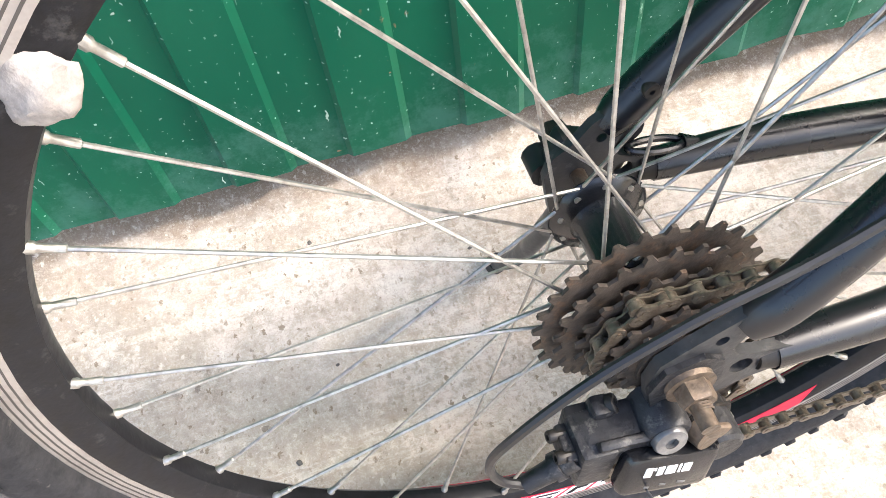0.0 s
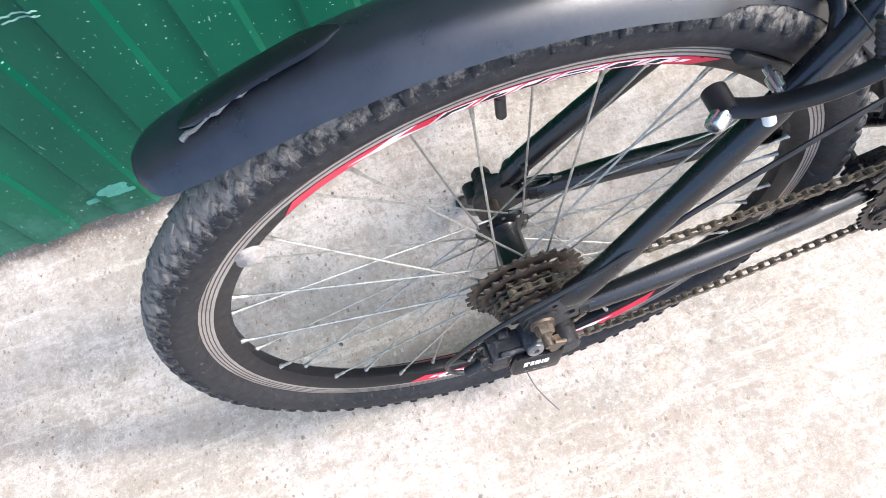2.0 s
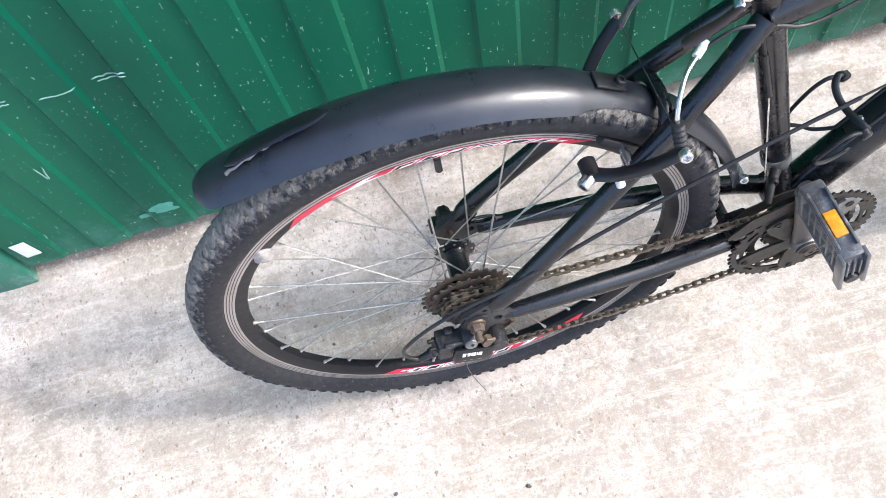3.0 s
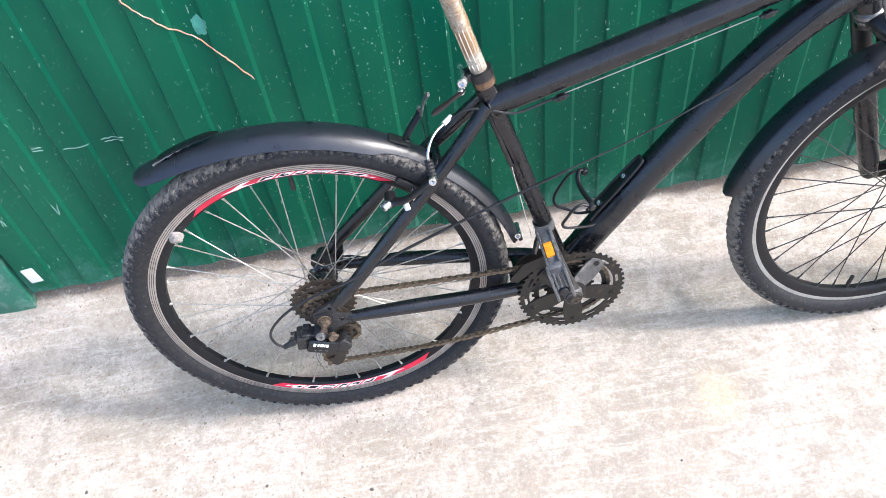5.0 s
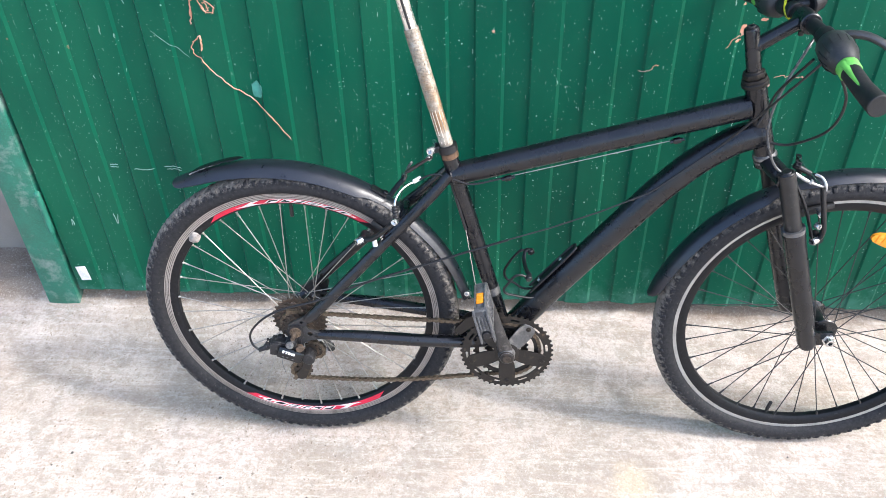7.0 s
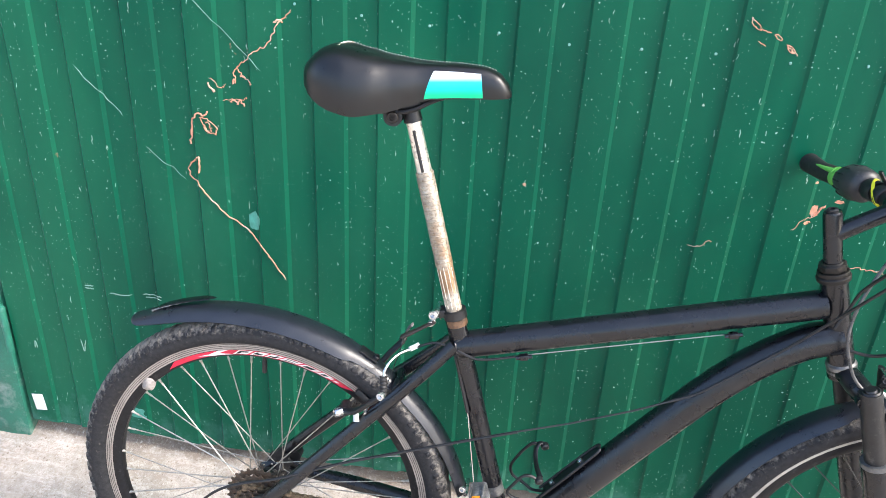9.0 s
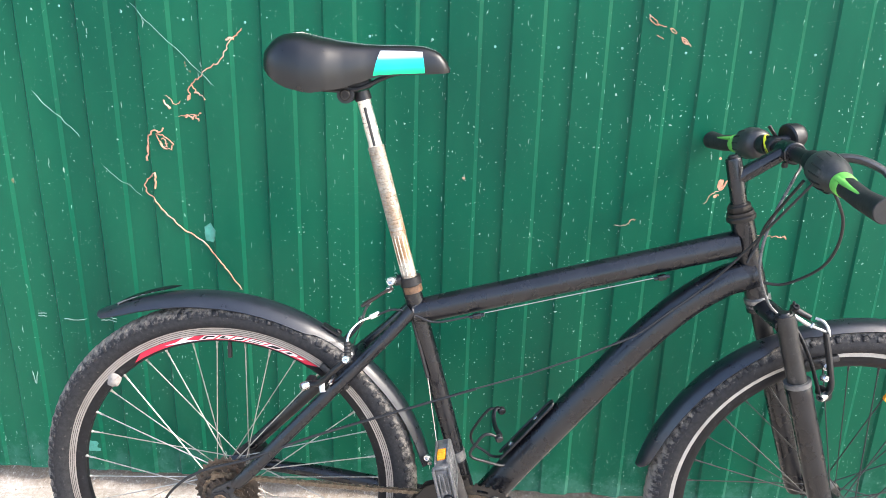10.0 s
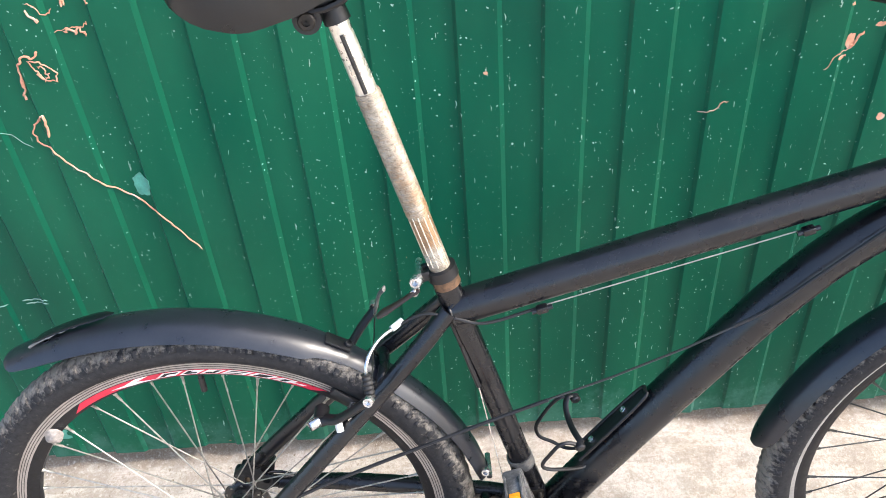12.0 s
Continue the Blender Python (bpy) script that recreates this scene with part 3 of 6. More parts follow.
def make_gate():
    prof, rows = gate_profile(), [0, 0.015, 0.04] + [0.08 + 0.0772 * k for k in range(28)]
    verts, faces = [], []
    for side in (0.0, 0.0016):
        for z in rows:
            for x, y in prof:
                low = 1 - ease(0, 0.06, z)
                bend = noise.noise(Vector((x * 9, 2.0, 0))) * 0.006 * low
                lift = noise.noise(Vector((x * 15, 9.0, 0))) * 0.006 * low
                dent = 0.0022 * noise.noise(Vector((x * 3.1, 4.0, z * 2.3))) + 0.0012 * noise.noise(Vector((x * 9.0, 8.0, z * 4.0)))
                verts.append((x, GATE_Y + y + side + bend + dent, GATE_B + z + lift))
    n, m = len(prof), len(rows)
    for s in (0, 1):
        for j in range(m - 1):
            for i in range(n - 1):
                a = s * n * m + j * n + i
                faces.append((a, a + 1, a + n + 1, a + n))
    for j in (0, m - 1):
        for i in range(n - 1):
            a, b = j * n + i, n * m + j * n + i
            faces.append((a, a + 1, b + 1, b))
    for i in (0, n - 1):
        for j in range(m - 1):
            a, b = j * n + i, n * m + j * n + i
            faces.append((a, a + n, b + n, b))
    g = new("door_1", mesh_of("door_1", (verts, faces), green, 25))
    tagged(g, "closed green corrugated steel garage gate with paint flecks", "gate", kind="structure")
    head = mesh_of("screw", joined(turned([(0.0005, -0.003), (0.0018, -0.003), (0.0025, -0.0018), (0.0025, 0.0)], 8, "y"), turned([(0.0025, -0.0007), (0.0038, -0.0007), (0.0038, 0.0006)], 10, "y")), screw_mat)
    k = -9
    while VALLEY - 0.031 + PITCH * k < 3.3:
        x = VALLEY - 0.031 + PITCH * k
        if x > GATE_L + 0.03:
            part("screw", head, None, g, at=pose(x, GATE_Y + 0.0062, 1.081 + 0.003 * math.sin(k * 2.3) + max(0.0, -0.06 * (x - 0.4)), 0, 37 * k, 0))
        k += 1
    part("sticker", moved(block(0.028, 0.0012, 0.046, 0.0004), pose(-0.7, GATE_Y - 0.0008, 0.142, 0, -6, 0)), white_decal, g, "small white torn sticker")
    return g


screw_mat = surface("teal_screw_paint", (0.16, 0.36, 0.32), 0.45, coarse=90, dirt=(0.3, 0.4, 0.36, 1), dirt_amount=0.5)
gate = make_gate()


def slab(name, lo, hi, material, label, category):
    c = [(a + b) / 2 for a, b in zip(lo, hi)]
    ob = new(name, mesh_of(name, moved(block(hi[0] - lo[0], hi[1] - lo[1], hi[2] - lo[2], 0.004), pose(*c)), material))
    return tagged(ob, label, category, kind="structure")


post = slab("post_1", (-0.83, 0.395, 0.03), (-0.74, 0.47, 2.3), post_green, "scuffed green steel gate post", "gate post")
part("hinge", joined(tube([(-0.737, 0.393, 0.285), (-0.737, 0.393, 0.4)], 0.008, 12), moved(turned([(0.0005, 0.006), (0.006, 0.005), (0.0095, 0), (0.0095, -0.003)], 12, "z"), pose(-0.737, 0.393, 0.4))), post_green, post, "painted barrel hinge")
slab("post_2", (3.405, 0.395, 0.03), (3.5, 0.47, 2.3), post_green, "green steel gate post", "gate post")
slab("lintel", (-0.83, 0.398, 2.304), (3.5, 0.6, 2.6), grey_wall, "grey rendered lintel over the gate", "lintel")
slab("wall_left", (-4.0, 0.6, -0.05), (-0.834, 0.8, 2.6), grey_wall, "grey rendered garage side wall", "wall")
slab("wall_right", (3.504, 0.48, -0.05), (6.0, 0.7, 2.6), grey_wall, "grey rendered garage wall", "wall")
# unseen back, ends and roof, added to keep the gate's foot gap dark
slab("wall_back", (-4.0, 4.0, -0.05), (6.0, 4.2, 2.6), dark_wall, "unseen dark garage back wall", "wall")
slab("wall_west", (-4.2, 0.6, -0.05), (-4.004, 4.2, 2.6), dark_wall, "unseen dark garage end wall", "wall")
slab("wall_east", (6.004, 0.48, -0.05), (6.2, 4.2, 2.6), dark_wall, "unseen dark garage end wall", "wall")
slab("ceiling", (-4.2, 0.398, 2.604), (6.2, 4.2, 2.75), dark_wall, "unseen flat garage roof slab", "ceiling")

# ---- bicycle ----
# local axes: x ahead, y to the bicycle's left, z up from the ground under the rear axle
bike = new("bicycle")
bike.matrix_basis = pose(0.0015, 0.0355, 0, 0, 0, 0.7) @ pose(0, 0, 0, -4.0)
tagged(bike, "matt black mountain bike with fenders leaning on the gate", "bicycle")
RA, FA, BB = Vector((-0.002, 0, 0.3355)), Vector((1.074, 0, 0.3355)), Vector((0.434, 0, 0.285))
HEAD_TOP, HEAD_BOT = Vector((0.847, 0, 0.846)), Vector((0.889, 0, 0.716))
TAU = 2 * math.pi


def polar(r, deg, y=0.0):
    return Vector((r * math.cos(radians(deg)), y, r * math.sin(radians(deg))))


def make_tread():
    """Worn rubber lugs over the tyre, in staggered slanted rows, taller on the shoulders."""
    pieces = []
    rnd = random.Random(4)
    count = 92
    for k in range(count):
        for row, (sec, long, wide, high) in enumerate(((8, 0.0135, 0.0062, 0.0007), (-8, 0.0135, 0.0062, 0.0007), (27, 0.0125, 0.0066, 0.0009), (-27, 0.0125, 0.0066, 0.0009), (45, 0.0118, 0.007, 0.0017), (-45, 0.0118, 0.007, 0.0017), (63, 0.009, 0.0115, 0.0026), (-63, 0.009, 0.0115, 0.0026))):
            a = (k + (0.5 if row % 2 else 0) + (0.25 if row % 4 > 1 else 0)) * 360 / count + rnd.uniform(-0.5, 0.5)
            m = pose(0, 0, 0, 0, -a, 0) @ Matrix.Translation((0.311, 0, 0)) @ pose(0, 0, 0, 0, 0, -sec) @ Matrix.Translation((0.0238 - 0.0006, 0, 0)) @ pose(0, 0, 0, (34 if sec > 0 else -34) * (1 if abs(sec) < 60 else 0.2) + rnd.uniform(-8, 8), 0, 0)
            h, b, c = high * rnd.uniform(0.7, 1.1) + 0.0006, wide / 2 * rnd.uniform(0.85, 1.1), long / 2 * rnd.uniform(0.88, 1.08)
            box = [(0, -b, -c), (0, b, -c), (0, b, c), (0, -b, c), (h * 0.75, -b * 0.88, -c * 0.9), (h * 0.75, b * 0.88, -c * 0.9), (h * 0.75, b * 0.88, c * 0.9), (h * 0.75, -b * 0.88, c * 0.9), (h, -b * 0.55, -c * 0.7), (h, b * 0.55, -c * 0.7), (h, b * 0.55, c * 0.7), (h, -b * 0.55, c * 0.7)]
            sides = [(q, (q + 1) % 4, (q + 1) % 4 + 4, q + 4) for q in range(4)] + [(q + 4, (q + 1) % 4 + 4, (q + 1) % 4 + 8, q + 8) for q in range(4)]
            pieces.append(moved((box, [(8, 9, 10, 11)] + sides), m))
    return joined(*pieces)


def tyre_profile():
    pts = []
    for k in range(19):
        w = radians(-128 + 256 * k / 18)
        pts.append((0.311 + 0.0238 * math.cos(w), 0.0238 * math.sin(w)))
    return [(0.2935, -0.0108)] + pts + [(0.2935, 0.0108)]


TREAD = mesh_of("tread", make_tread(), knob_rubber, 60)
TYRE = mesh_of("tyre", turned(tyre_profile(), 96), knob_rubber)
BEAD = mesh_of("tyre_bead", joined(*[turned([(0.3, s * 0.0195), (0.302, s * 0.0212), (0.304, s * 0.0222), (0.303, s * 0.0205)], 96, closed=True) for s in (-1, 1)]), rubber)
RIM_PROFILE = [(r * 1.035, y) for r, y in ((0.2578, -0.006), (0.2565, 0.0), (0.2578, 0.006), (0.262, 0.0092), (0.2715, 0.0118), (0.2855, 0.0118), (0.2855, 0.009), (0.275, 0.006), (0.275, -0.006), (0.2855, -0.009), (0.2855, -0.0118), (0.2715, -0.0118), (0.262, -0.0092))]


def band(r0, r1, y0, y1, arc=None, n=96):
    """A thin ring lying on the rim's flank, on both flanks or over an arc of degrees."""
    if arc:
        return turned([(r0, y0), (r1, y1), (r1, y1 + (0.0006 if y1 < 0 else -0.0006)), (r0, y0 + (0.0006 if y0 < 0 else -0.0006))], n, closed=True, arc=[radians(a) for a in arc])
    return turned([(r0, y0), (r1, y1), (r1, y1 - math.copysign(0.0006, y1)), (r0, y0 - math.copysign(0.0006, y0))], n, closed=True)


def make_spokes(wheel, hub_r, flanges, count, mat, turn0, cross, thick):
    """Laced spokes, each with its nipple; count is for both sides."""
    half = count // 2
    for side, y in enumerate(flanges):
        for lead in (0, 1):
            rim_a = (side * 360 / count) + lead * 360 / half
            hub_a = rim_a + (cross if lead else -cross)
            p0, p1 = polar(hub_r, hub_a, y), polar(0.266, rim_a, 0.004 * (1 if y > 0 else -1))
            d = (p1 - p0).normalized()
            out = 0.003 * (1 if y > 0 else -1) * (1 if lead else -1)
            elbow = p0 - Vector((0, out, 0))
            spoke = tube([elbow, p0 + Vector((0, out * 0.4, 0)), p0 + d * 0.006, p1], thick, 6)
            nip = tube([p1 - d * 0.013, p1 - d * 0.0125, p1 - d * 0.003, p1 - d * 0.002, p1 + d * 0.002], [0.0011, 0.0018, 0.0018, 0.0026, 0.0026], 8)
            head = tube([elbow, elbow - Vector((0, out * 0.35, 0))], 0.002, 6)
            me = mesh_of("spoke", joined(spoke, nip, head), mat)
            for k in range(half // 2):
                part("spoke", me, None, wheel, at=pose(0, 0, 0, 0, -(turn0 + k * 720 / half), 0))


def ring_patch(a0, a1, f0, f1, s, lift, lean=0.0, n=6):
    """A thin curved patch on the rim's flank between two angles and two shares of the decal's height; lean slants its ends by degrees."""
    verts, faces = [], []
    m = 4
    for k in range(n + 1):
        for j in range(m):
            q = f0 + (f1 - f0) * (j if j < 2 else 3 - j)
            deg = a0 + (a1 - a0) * k / n + lean * (q - 0.5)
            y = 0.0096 + 0.0025 * q + (lift if j < 2 else lift - 0.0004)
            verts.append(polar(0.2714 + 0.0093 * q, deg, s * y))
    for k in range(n):
        for j in range(m):
            i = (j + 1) % m
            faces.append((k * m + j, k * m + i, (k + 1) * m + i, (k + 1) * m + j))
    return verts, faces + [tuple(range(m)), tuple(n * m + j for j in range(m))]


def ring_decal(wheel, head, s, mat_red, mat_white):
    """A red rim decal with a white slash and slanted white and black shapes; head is the angle of its pointed end."""
    dec = part("rim_decal", ring_patch(head - 66.5, head, 0.0, 1.0, s, 0.0002, -4.0, 40), mat_red, wheel, "red rim decal with white slash and slanted black and white shapes")
    part("white_slash", joined(ring_patch(head - 18.5, head - 10.5, 0.0, 0.42, s, 0.0004, 13.0), ring_patch(head - 19.5, head - 16.0, 0.3, 1.0, s, 0.0004, -7.0)), mat_white, dec)
    for k, wide in enumerate((5.2, 4.6, 4.4, 6.0, 5.6, 4.0)):
        a = head - 25.5 - (0, 6.2, 11.6, 16.8, 23.6, 30.0)[k]
        part("white_shape", ring_patch(a - wide, a, 0.1, 0.92, s, 0.0004, -3.0), mat_white, dec)
        for q0, q1, f0, f1 in (((0.16, 0.42, 0.2, 0.8), (0.42, 0.84, 0.52, 0.8)), ((0.15, 0.85, 0.24, 0.5), (0.15, 0.4, 0.5, 0.8)), ((0.2, 0.8, 0.2, 0.46), (0.56, 0.8, 0.46, 0.8)), ((0.16, 0.84, 0.22, 0.38), (0.16, 0.84, 0.62, 0.78)), ((0.2, 0.8, 0.22, 0.78),), ((0.3, 0.7, 0.25, 0.75),))[k]:
            part("dark_shape", ring_patch(a - wide * q1, a - wide * q0, f0, f1, s, 0.0006, -3.0, 4), rim_black, dec)
    part("white_dashes", joined(*[ring_patch(head - 58.5 - 2.2 * k, head - 57.0 - 2.2 * k, 0.3, 0.62, s, 0.0004, -3.0, 3) for k in range(3)]), mat_white, dec)


def make_wheel(name, at, rear):
    rim = part(name, turned(RIM_PROFILE, 120, closed=True), rim_black, bike, ("rear" if rear else "front") + " wheel with black rim and knobbly tyre", at=Matrix.Translation(at) @ pose(0, 0, 0, 0, 0, -0.7 if rear else 0))
    part("tyre", TYRE, None, rim, "dusty black knobbly tyre")
    part("tread", TREAD, None, rim, kind="stuff")
    part("tyre_bead", BEAD, None, rim)
    for s in (-1, 1):
        track = part("brake_track", band(0.2817 if rear else 0.2868, 0.2948, s * 0.0122, s * 0.0122), rim_silver if rear else rim_bright, rim, "machined silver brake track")
        for r in (0.2849, 0.2881, 0.2913) if rear else ():
            part("groove", band(r - 0.0005, r + 0.0005, s * 0.0124, s * 0.0124), rim_groove, track)
    return rim


rear_wheel = make_wheel("rear_wheel", RA, True)
front_wheel = make_wheel("front_wheel", FA, False)
make_spokes(rear_wheel, 0.0225, (-0.02, 0.034), 36, spoke_steel, 33.0, 62, 0.00105)
make_spokes(front_wheel, 0.019, (-0.033, 0.033), 36, spoke_black, 3, 62, 0.0011)
for a in (305, 123.5):
    for s in (-1, 1):
        ring_decal(rear_wheel, a, s, red_decal, white_decal)


def hub_shell(flanges, shell, mat, parent):
    a, b = flanges
    prof = [(0.005, a - 0.006), (0.013, a - 0.005), (0.0265, a - 0.0018), (0.0278, a), (0.0265, a + 0.0018), (shell * 1.15, a + 0.006), (shell, a + 0.014), (shell, b - 0.012), (shell * 1.15, b - 0.006), (0.0265, b - 0.0018), (0.0278, b), (0.0265, b + 0.0018), (0.013, b + 0.005), (0.005, b + 0.008)]
    return part("hub", turned(prof, 32), mat, parent, "black hub shell")


mech_black = surface("dusty_derailleur_black", (0.014, 0.014, 0.0155), 0.5, dirt=(0.2, 0.185, 0.165, 1), dirt_amount=0.55, spec=0.4, coarse=170, var=0.5, bump=0.7)
gloss_black = surface("gloss_black_cover", (0.006, 0.0065, 0.008), 0.2, dirt=(0.2, 0.18, 0.16, 1), dirt_amount=0.25, coarse=120)
hub_black = surface("glossy_hub_black", (0.009, 0.009, 0.01), 0.2, dirt=(0.22, 0.2, 0.17, 1), dirt_amount=0.28, coarse=70)
hub_shell((-0.02, 0.034), 0.0152, hub_black, rear_wheel)
hub_shell((-0.033, 0.033), 0.0135, hub_black, front_wheel)
part("axle", tube([(0, -0.0965, 0), (0, 0.088, 0)], [0.0045, 0.0045], 12), rusty_nut, rear_wheel)
part("axle", tube([(0, -0.07, 0), (0, 0.07, 0)], 0.0045, 12), steel, front_wheel)


# --- frame tubes ---
def frame_tube(name, pts, r, squash=1.0, n=20, mat=None):
    return part(name, tube(pts, r, n, squash=squash), mat or black_paint, bike)


ST_TOP = Vector((0.3125, 0, 0.722))
frame_tube("seat_tube", [BB, BB.lerp(ST_TOP, 0.3), ST_TOP], [0.0155, 0.0155, 0.0158])
frame_tube("top_tube", [(0.322, 0, 0.6665), (0.55, 0, 0.727), (0.845, 0, 0.806)], 0.0215, n=28)
frame_tube("down_tube", spline([(0.436, 0, 0.292), (0.52, 0, 0.403), (0.646, 0, 0.5605), (0.712, 0, 0.64), (0.77, 0, 0.698), (0.83, 0, 0.74), (0.878, 0, 0.757)], 6), 0.0262, n=28)


def weld(start, way, r, on, flip=1):
    """An uneven bead of weld where a tube of radius r meets a round tube of radius on."""
    way = Vector(way).normalized()
    up = way.cross(Vector((0, 1, 0))).normalized() * flip
    run, rad = [], []
    for k in range(49):
        a = TAU * k / 48
        y = math.sin(a) * r
        run.append(Vector(start) + way * math.sqrt(max(on * on - y * y, 0)) + up * math.cos(a) * r + Vector((0, y, 0)))
        rad.append(0.0021 + 0.0007 * math.sin(k * 2.9))
    return tube(run, rad, 8)


part("weld", weld((0.3225, 0, 0.6667), (0.295, 0, 0.079), 0.0212, 0.0158), black_paint, bike, "uneven weld bead")
hd = (HEAD_TOP - HEAD_BOT).normalized()
frame_tube("head_tube", [HEAD_BOT, HEAD_TOP], 0.0185, n=24)
part("bottom_bracket", tube([BB + Vector((0, -0.036, 0)), BB + Vector((0, 0.036, 0))], 0.0205, 24), black_paint, bike)
for s in (-1, 1):
    frame_tube("chain_stay", spline([(0.044, s * 0.0645, 0.3245), (0.13, s * 0.061, 0.319), (0.26, s * 0.052, 0.304), (0.36, s * 0.04, 0.294), (0.425, s * 0.024, 0.288)], 4), [0.0098 + 0.0034 * min(1, k / 5) for k in range(17)], n=16)
    lean = -0.008 if s > 0 else 0.0
    frame_tube("seat_stay", spline([(0.023 + lean, s * 0.067, 0.3625), (0.06 + lean, s * 0.0665, 0.401), (0.19 + lean * 0.4, s * 0.048, 0.54), (0.27, s * 0.03, 0.622), (0.318, s * 0.014, 0.674)], 4), [0.0085, 0.0112] + [0.0115] * 15, n=16)
    part("stay_socket", tube([(0.036, s * 0.0645, 0.325), (0.046, s * 0.0645, 0.3245)], [0.0075, 0.0092], 14), ring_black, bike, "dark socket of the chain stay")
    out = [(-0.021, 0.338), (-0.016, 0.352), (-0.002, 0.361), (0.014 + lean, 0.37), (0.026 + lean, 0.377), (0.036 + lean, 0.369), (0.024, 0.357), (0.019, 0.3475), (0.023, 0.341), (0.033, 0.3365), (0.046, 0.334), (0.058, 0.331), (0.056, 0.3165), (0.034, 0.314), (0.014, 0.307), (0.006, 0.288), (-0.012, 0.287), (-0.018, 0.31)]
    part("dropout", plate(out, s * 0.0665 - 0.003, s * 0.0665 + 0.003, [(0.012, 0.3585, 0.0033), (0.0265, 0.3285, 0.006), (-0.008, 0.298, 0.003)]), frame_dust, bike)
part("stay_eyelet", moved(turned([(0.0016, -0.0012), (0.0042, -0.0012), (0.0048, 0.0), (0.0042, 0.004)], 16, "y"), pose(0.034, 0.0567, 0.389)), ring_black, bike, "rimmed eyelet in the seat stay")
# rim of the open pocket pressed into the far chain stay's end
pocket = [Vector((0.0455 + 0.0165 * math.cos(TAU * k / 24), 0.0655 + 0.0052 * math.sin(TAU * k / 24), 0.3385 - 0.003 * math.cos(TAU * k / 24))) for k in range(25)]
part("stay_pocket", joined(tube(pocket, 0.0022, 8), tube([(0.062, 0.0655, 0.336), (0.072, 0.0655, 0.3335)], [0.0055, 0.002], 10, squash=0.6)), black_paint, bike, "open pressed pocket at the stay's end")


# --- fenders ---
def fender(name, centre, stations, label, thick=0.0022):
    """A shell of C section; stations are degrees, radius, width and depth."""
    verts, faces = [], []
    m = 15
    for layer in (0, 1):
        for deg, r, wide, deep in stations:
            for k in range(m):
                q = -1 + 2 * k / (m - 1)
                y = q * wide / 2
                drop = deep * (abs(q) ** 2.6)
                p = polar(r - drop - layer * thick, deg, y * (1 - layer * thick * 2 / wide))
                verts.append(p)
    n = len(stations)
    for layer in (0, 1):
        for i in range(n - 1):
            for k in range(m - 1):
                a = layer * n * m + i * m + k
                faces.append((a, a + 1, a + m + 1, a + m))
    for i in range(n - 1):
        for k in (0, m - 1):
            a, b = i * m + k, n * m + i * m + k
            faces.append((a, a + m, b + m, b))
    for i in (0, n - 1):
        for k in range(m - 1):
            a, b = i * m + k, n * m + i * m + k
            faces.append((a, a + 1, b + 1, b))
    return part(name, (verts, faces), fender_black, bike, label, at=Matrix.Translation(centre) @ (pose(0, 0.006, 0, 0, 0, -0.7) if name == "rear_fender" else Matrix()), smooth=50)


def stations(keys, steps):
    """Smooth stations through the keys of degrees, radius, width, depth."""
    k = [Vector((a, b * 1000, c * 1000)) for a, b, c, d in keys]
    d = [q[3] for q in keys]
    pts = spline(k, steps)
    deps = spline([Vector((q, 0, 0)) for q in d], steps)
    return [(p.x, p.y / 1000, p.z / 1000, q.x) for p, q in zip(pts, deps)]


rear_fender = fender("rear_fender", RA, stations([(125.5, 0.38, 0.03, 0.004), (124.5, 0.379, 0.05, 0.008), (122.5, 0.376, 0.06, 0.011), (116, 0.369, 0.066, 0.015), (104, 0.359, 0.068, 0.017), (90, 0.351, 0.068, 0.018), (75, 0.346, 0.066, 0.018), (65, 0.344, 0.062, 0.017), (61, 0.343, 0.05, 0.012), (54, 0.3425, 0.042, 0.01), (48, 0.343, 0.044, 0.011), (40, 0.346, 0.05, 0.013), (25, 0.353, 0.05, 0.013), (12, 0.359, 0.046, 0.012), (8, 0.36, 0.04, 0.01)], 5), "black plastic rear fender, scuffed")
front_fender = fender("front_fender", FA, stations([(76.5, 0.35, 0.02, 0.003), (77.5, 0.35, 0.04, 0.007), (80, 0.35, 0.05, 0.01), (92, 0.348, 0.053, 0.012), (104, 0.346, 0.05, 0.011), (108, 0.345, 0.042, 0.009), (116, 0.345, 0.042, 0.009), (121, 0.346, 0.054, 0.013), (135, 0.348, 0.058, 0.014), (152, 0.352, 0.058, 0.014), (165, 0.358, 0.052, 0.013), (168.5, 0.36, 0.04, 0.009), (170, 0.361, 0.018, 0.003)], 5), "black plastic front fender")

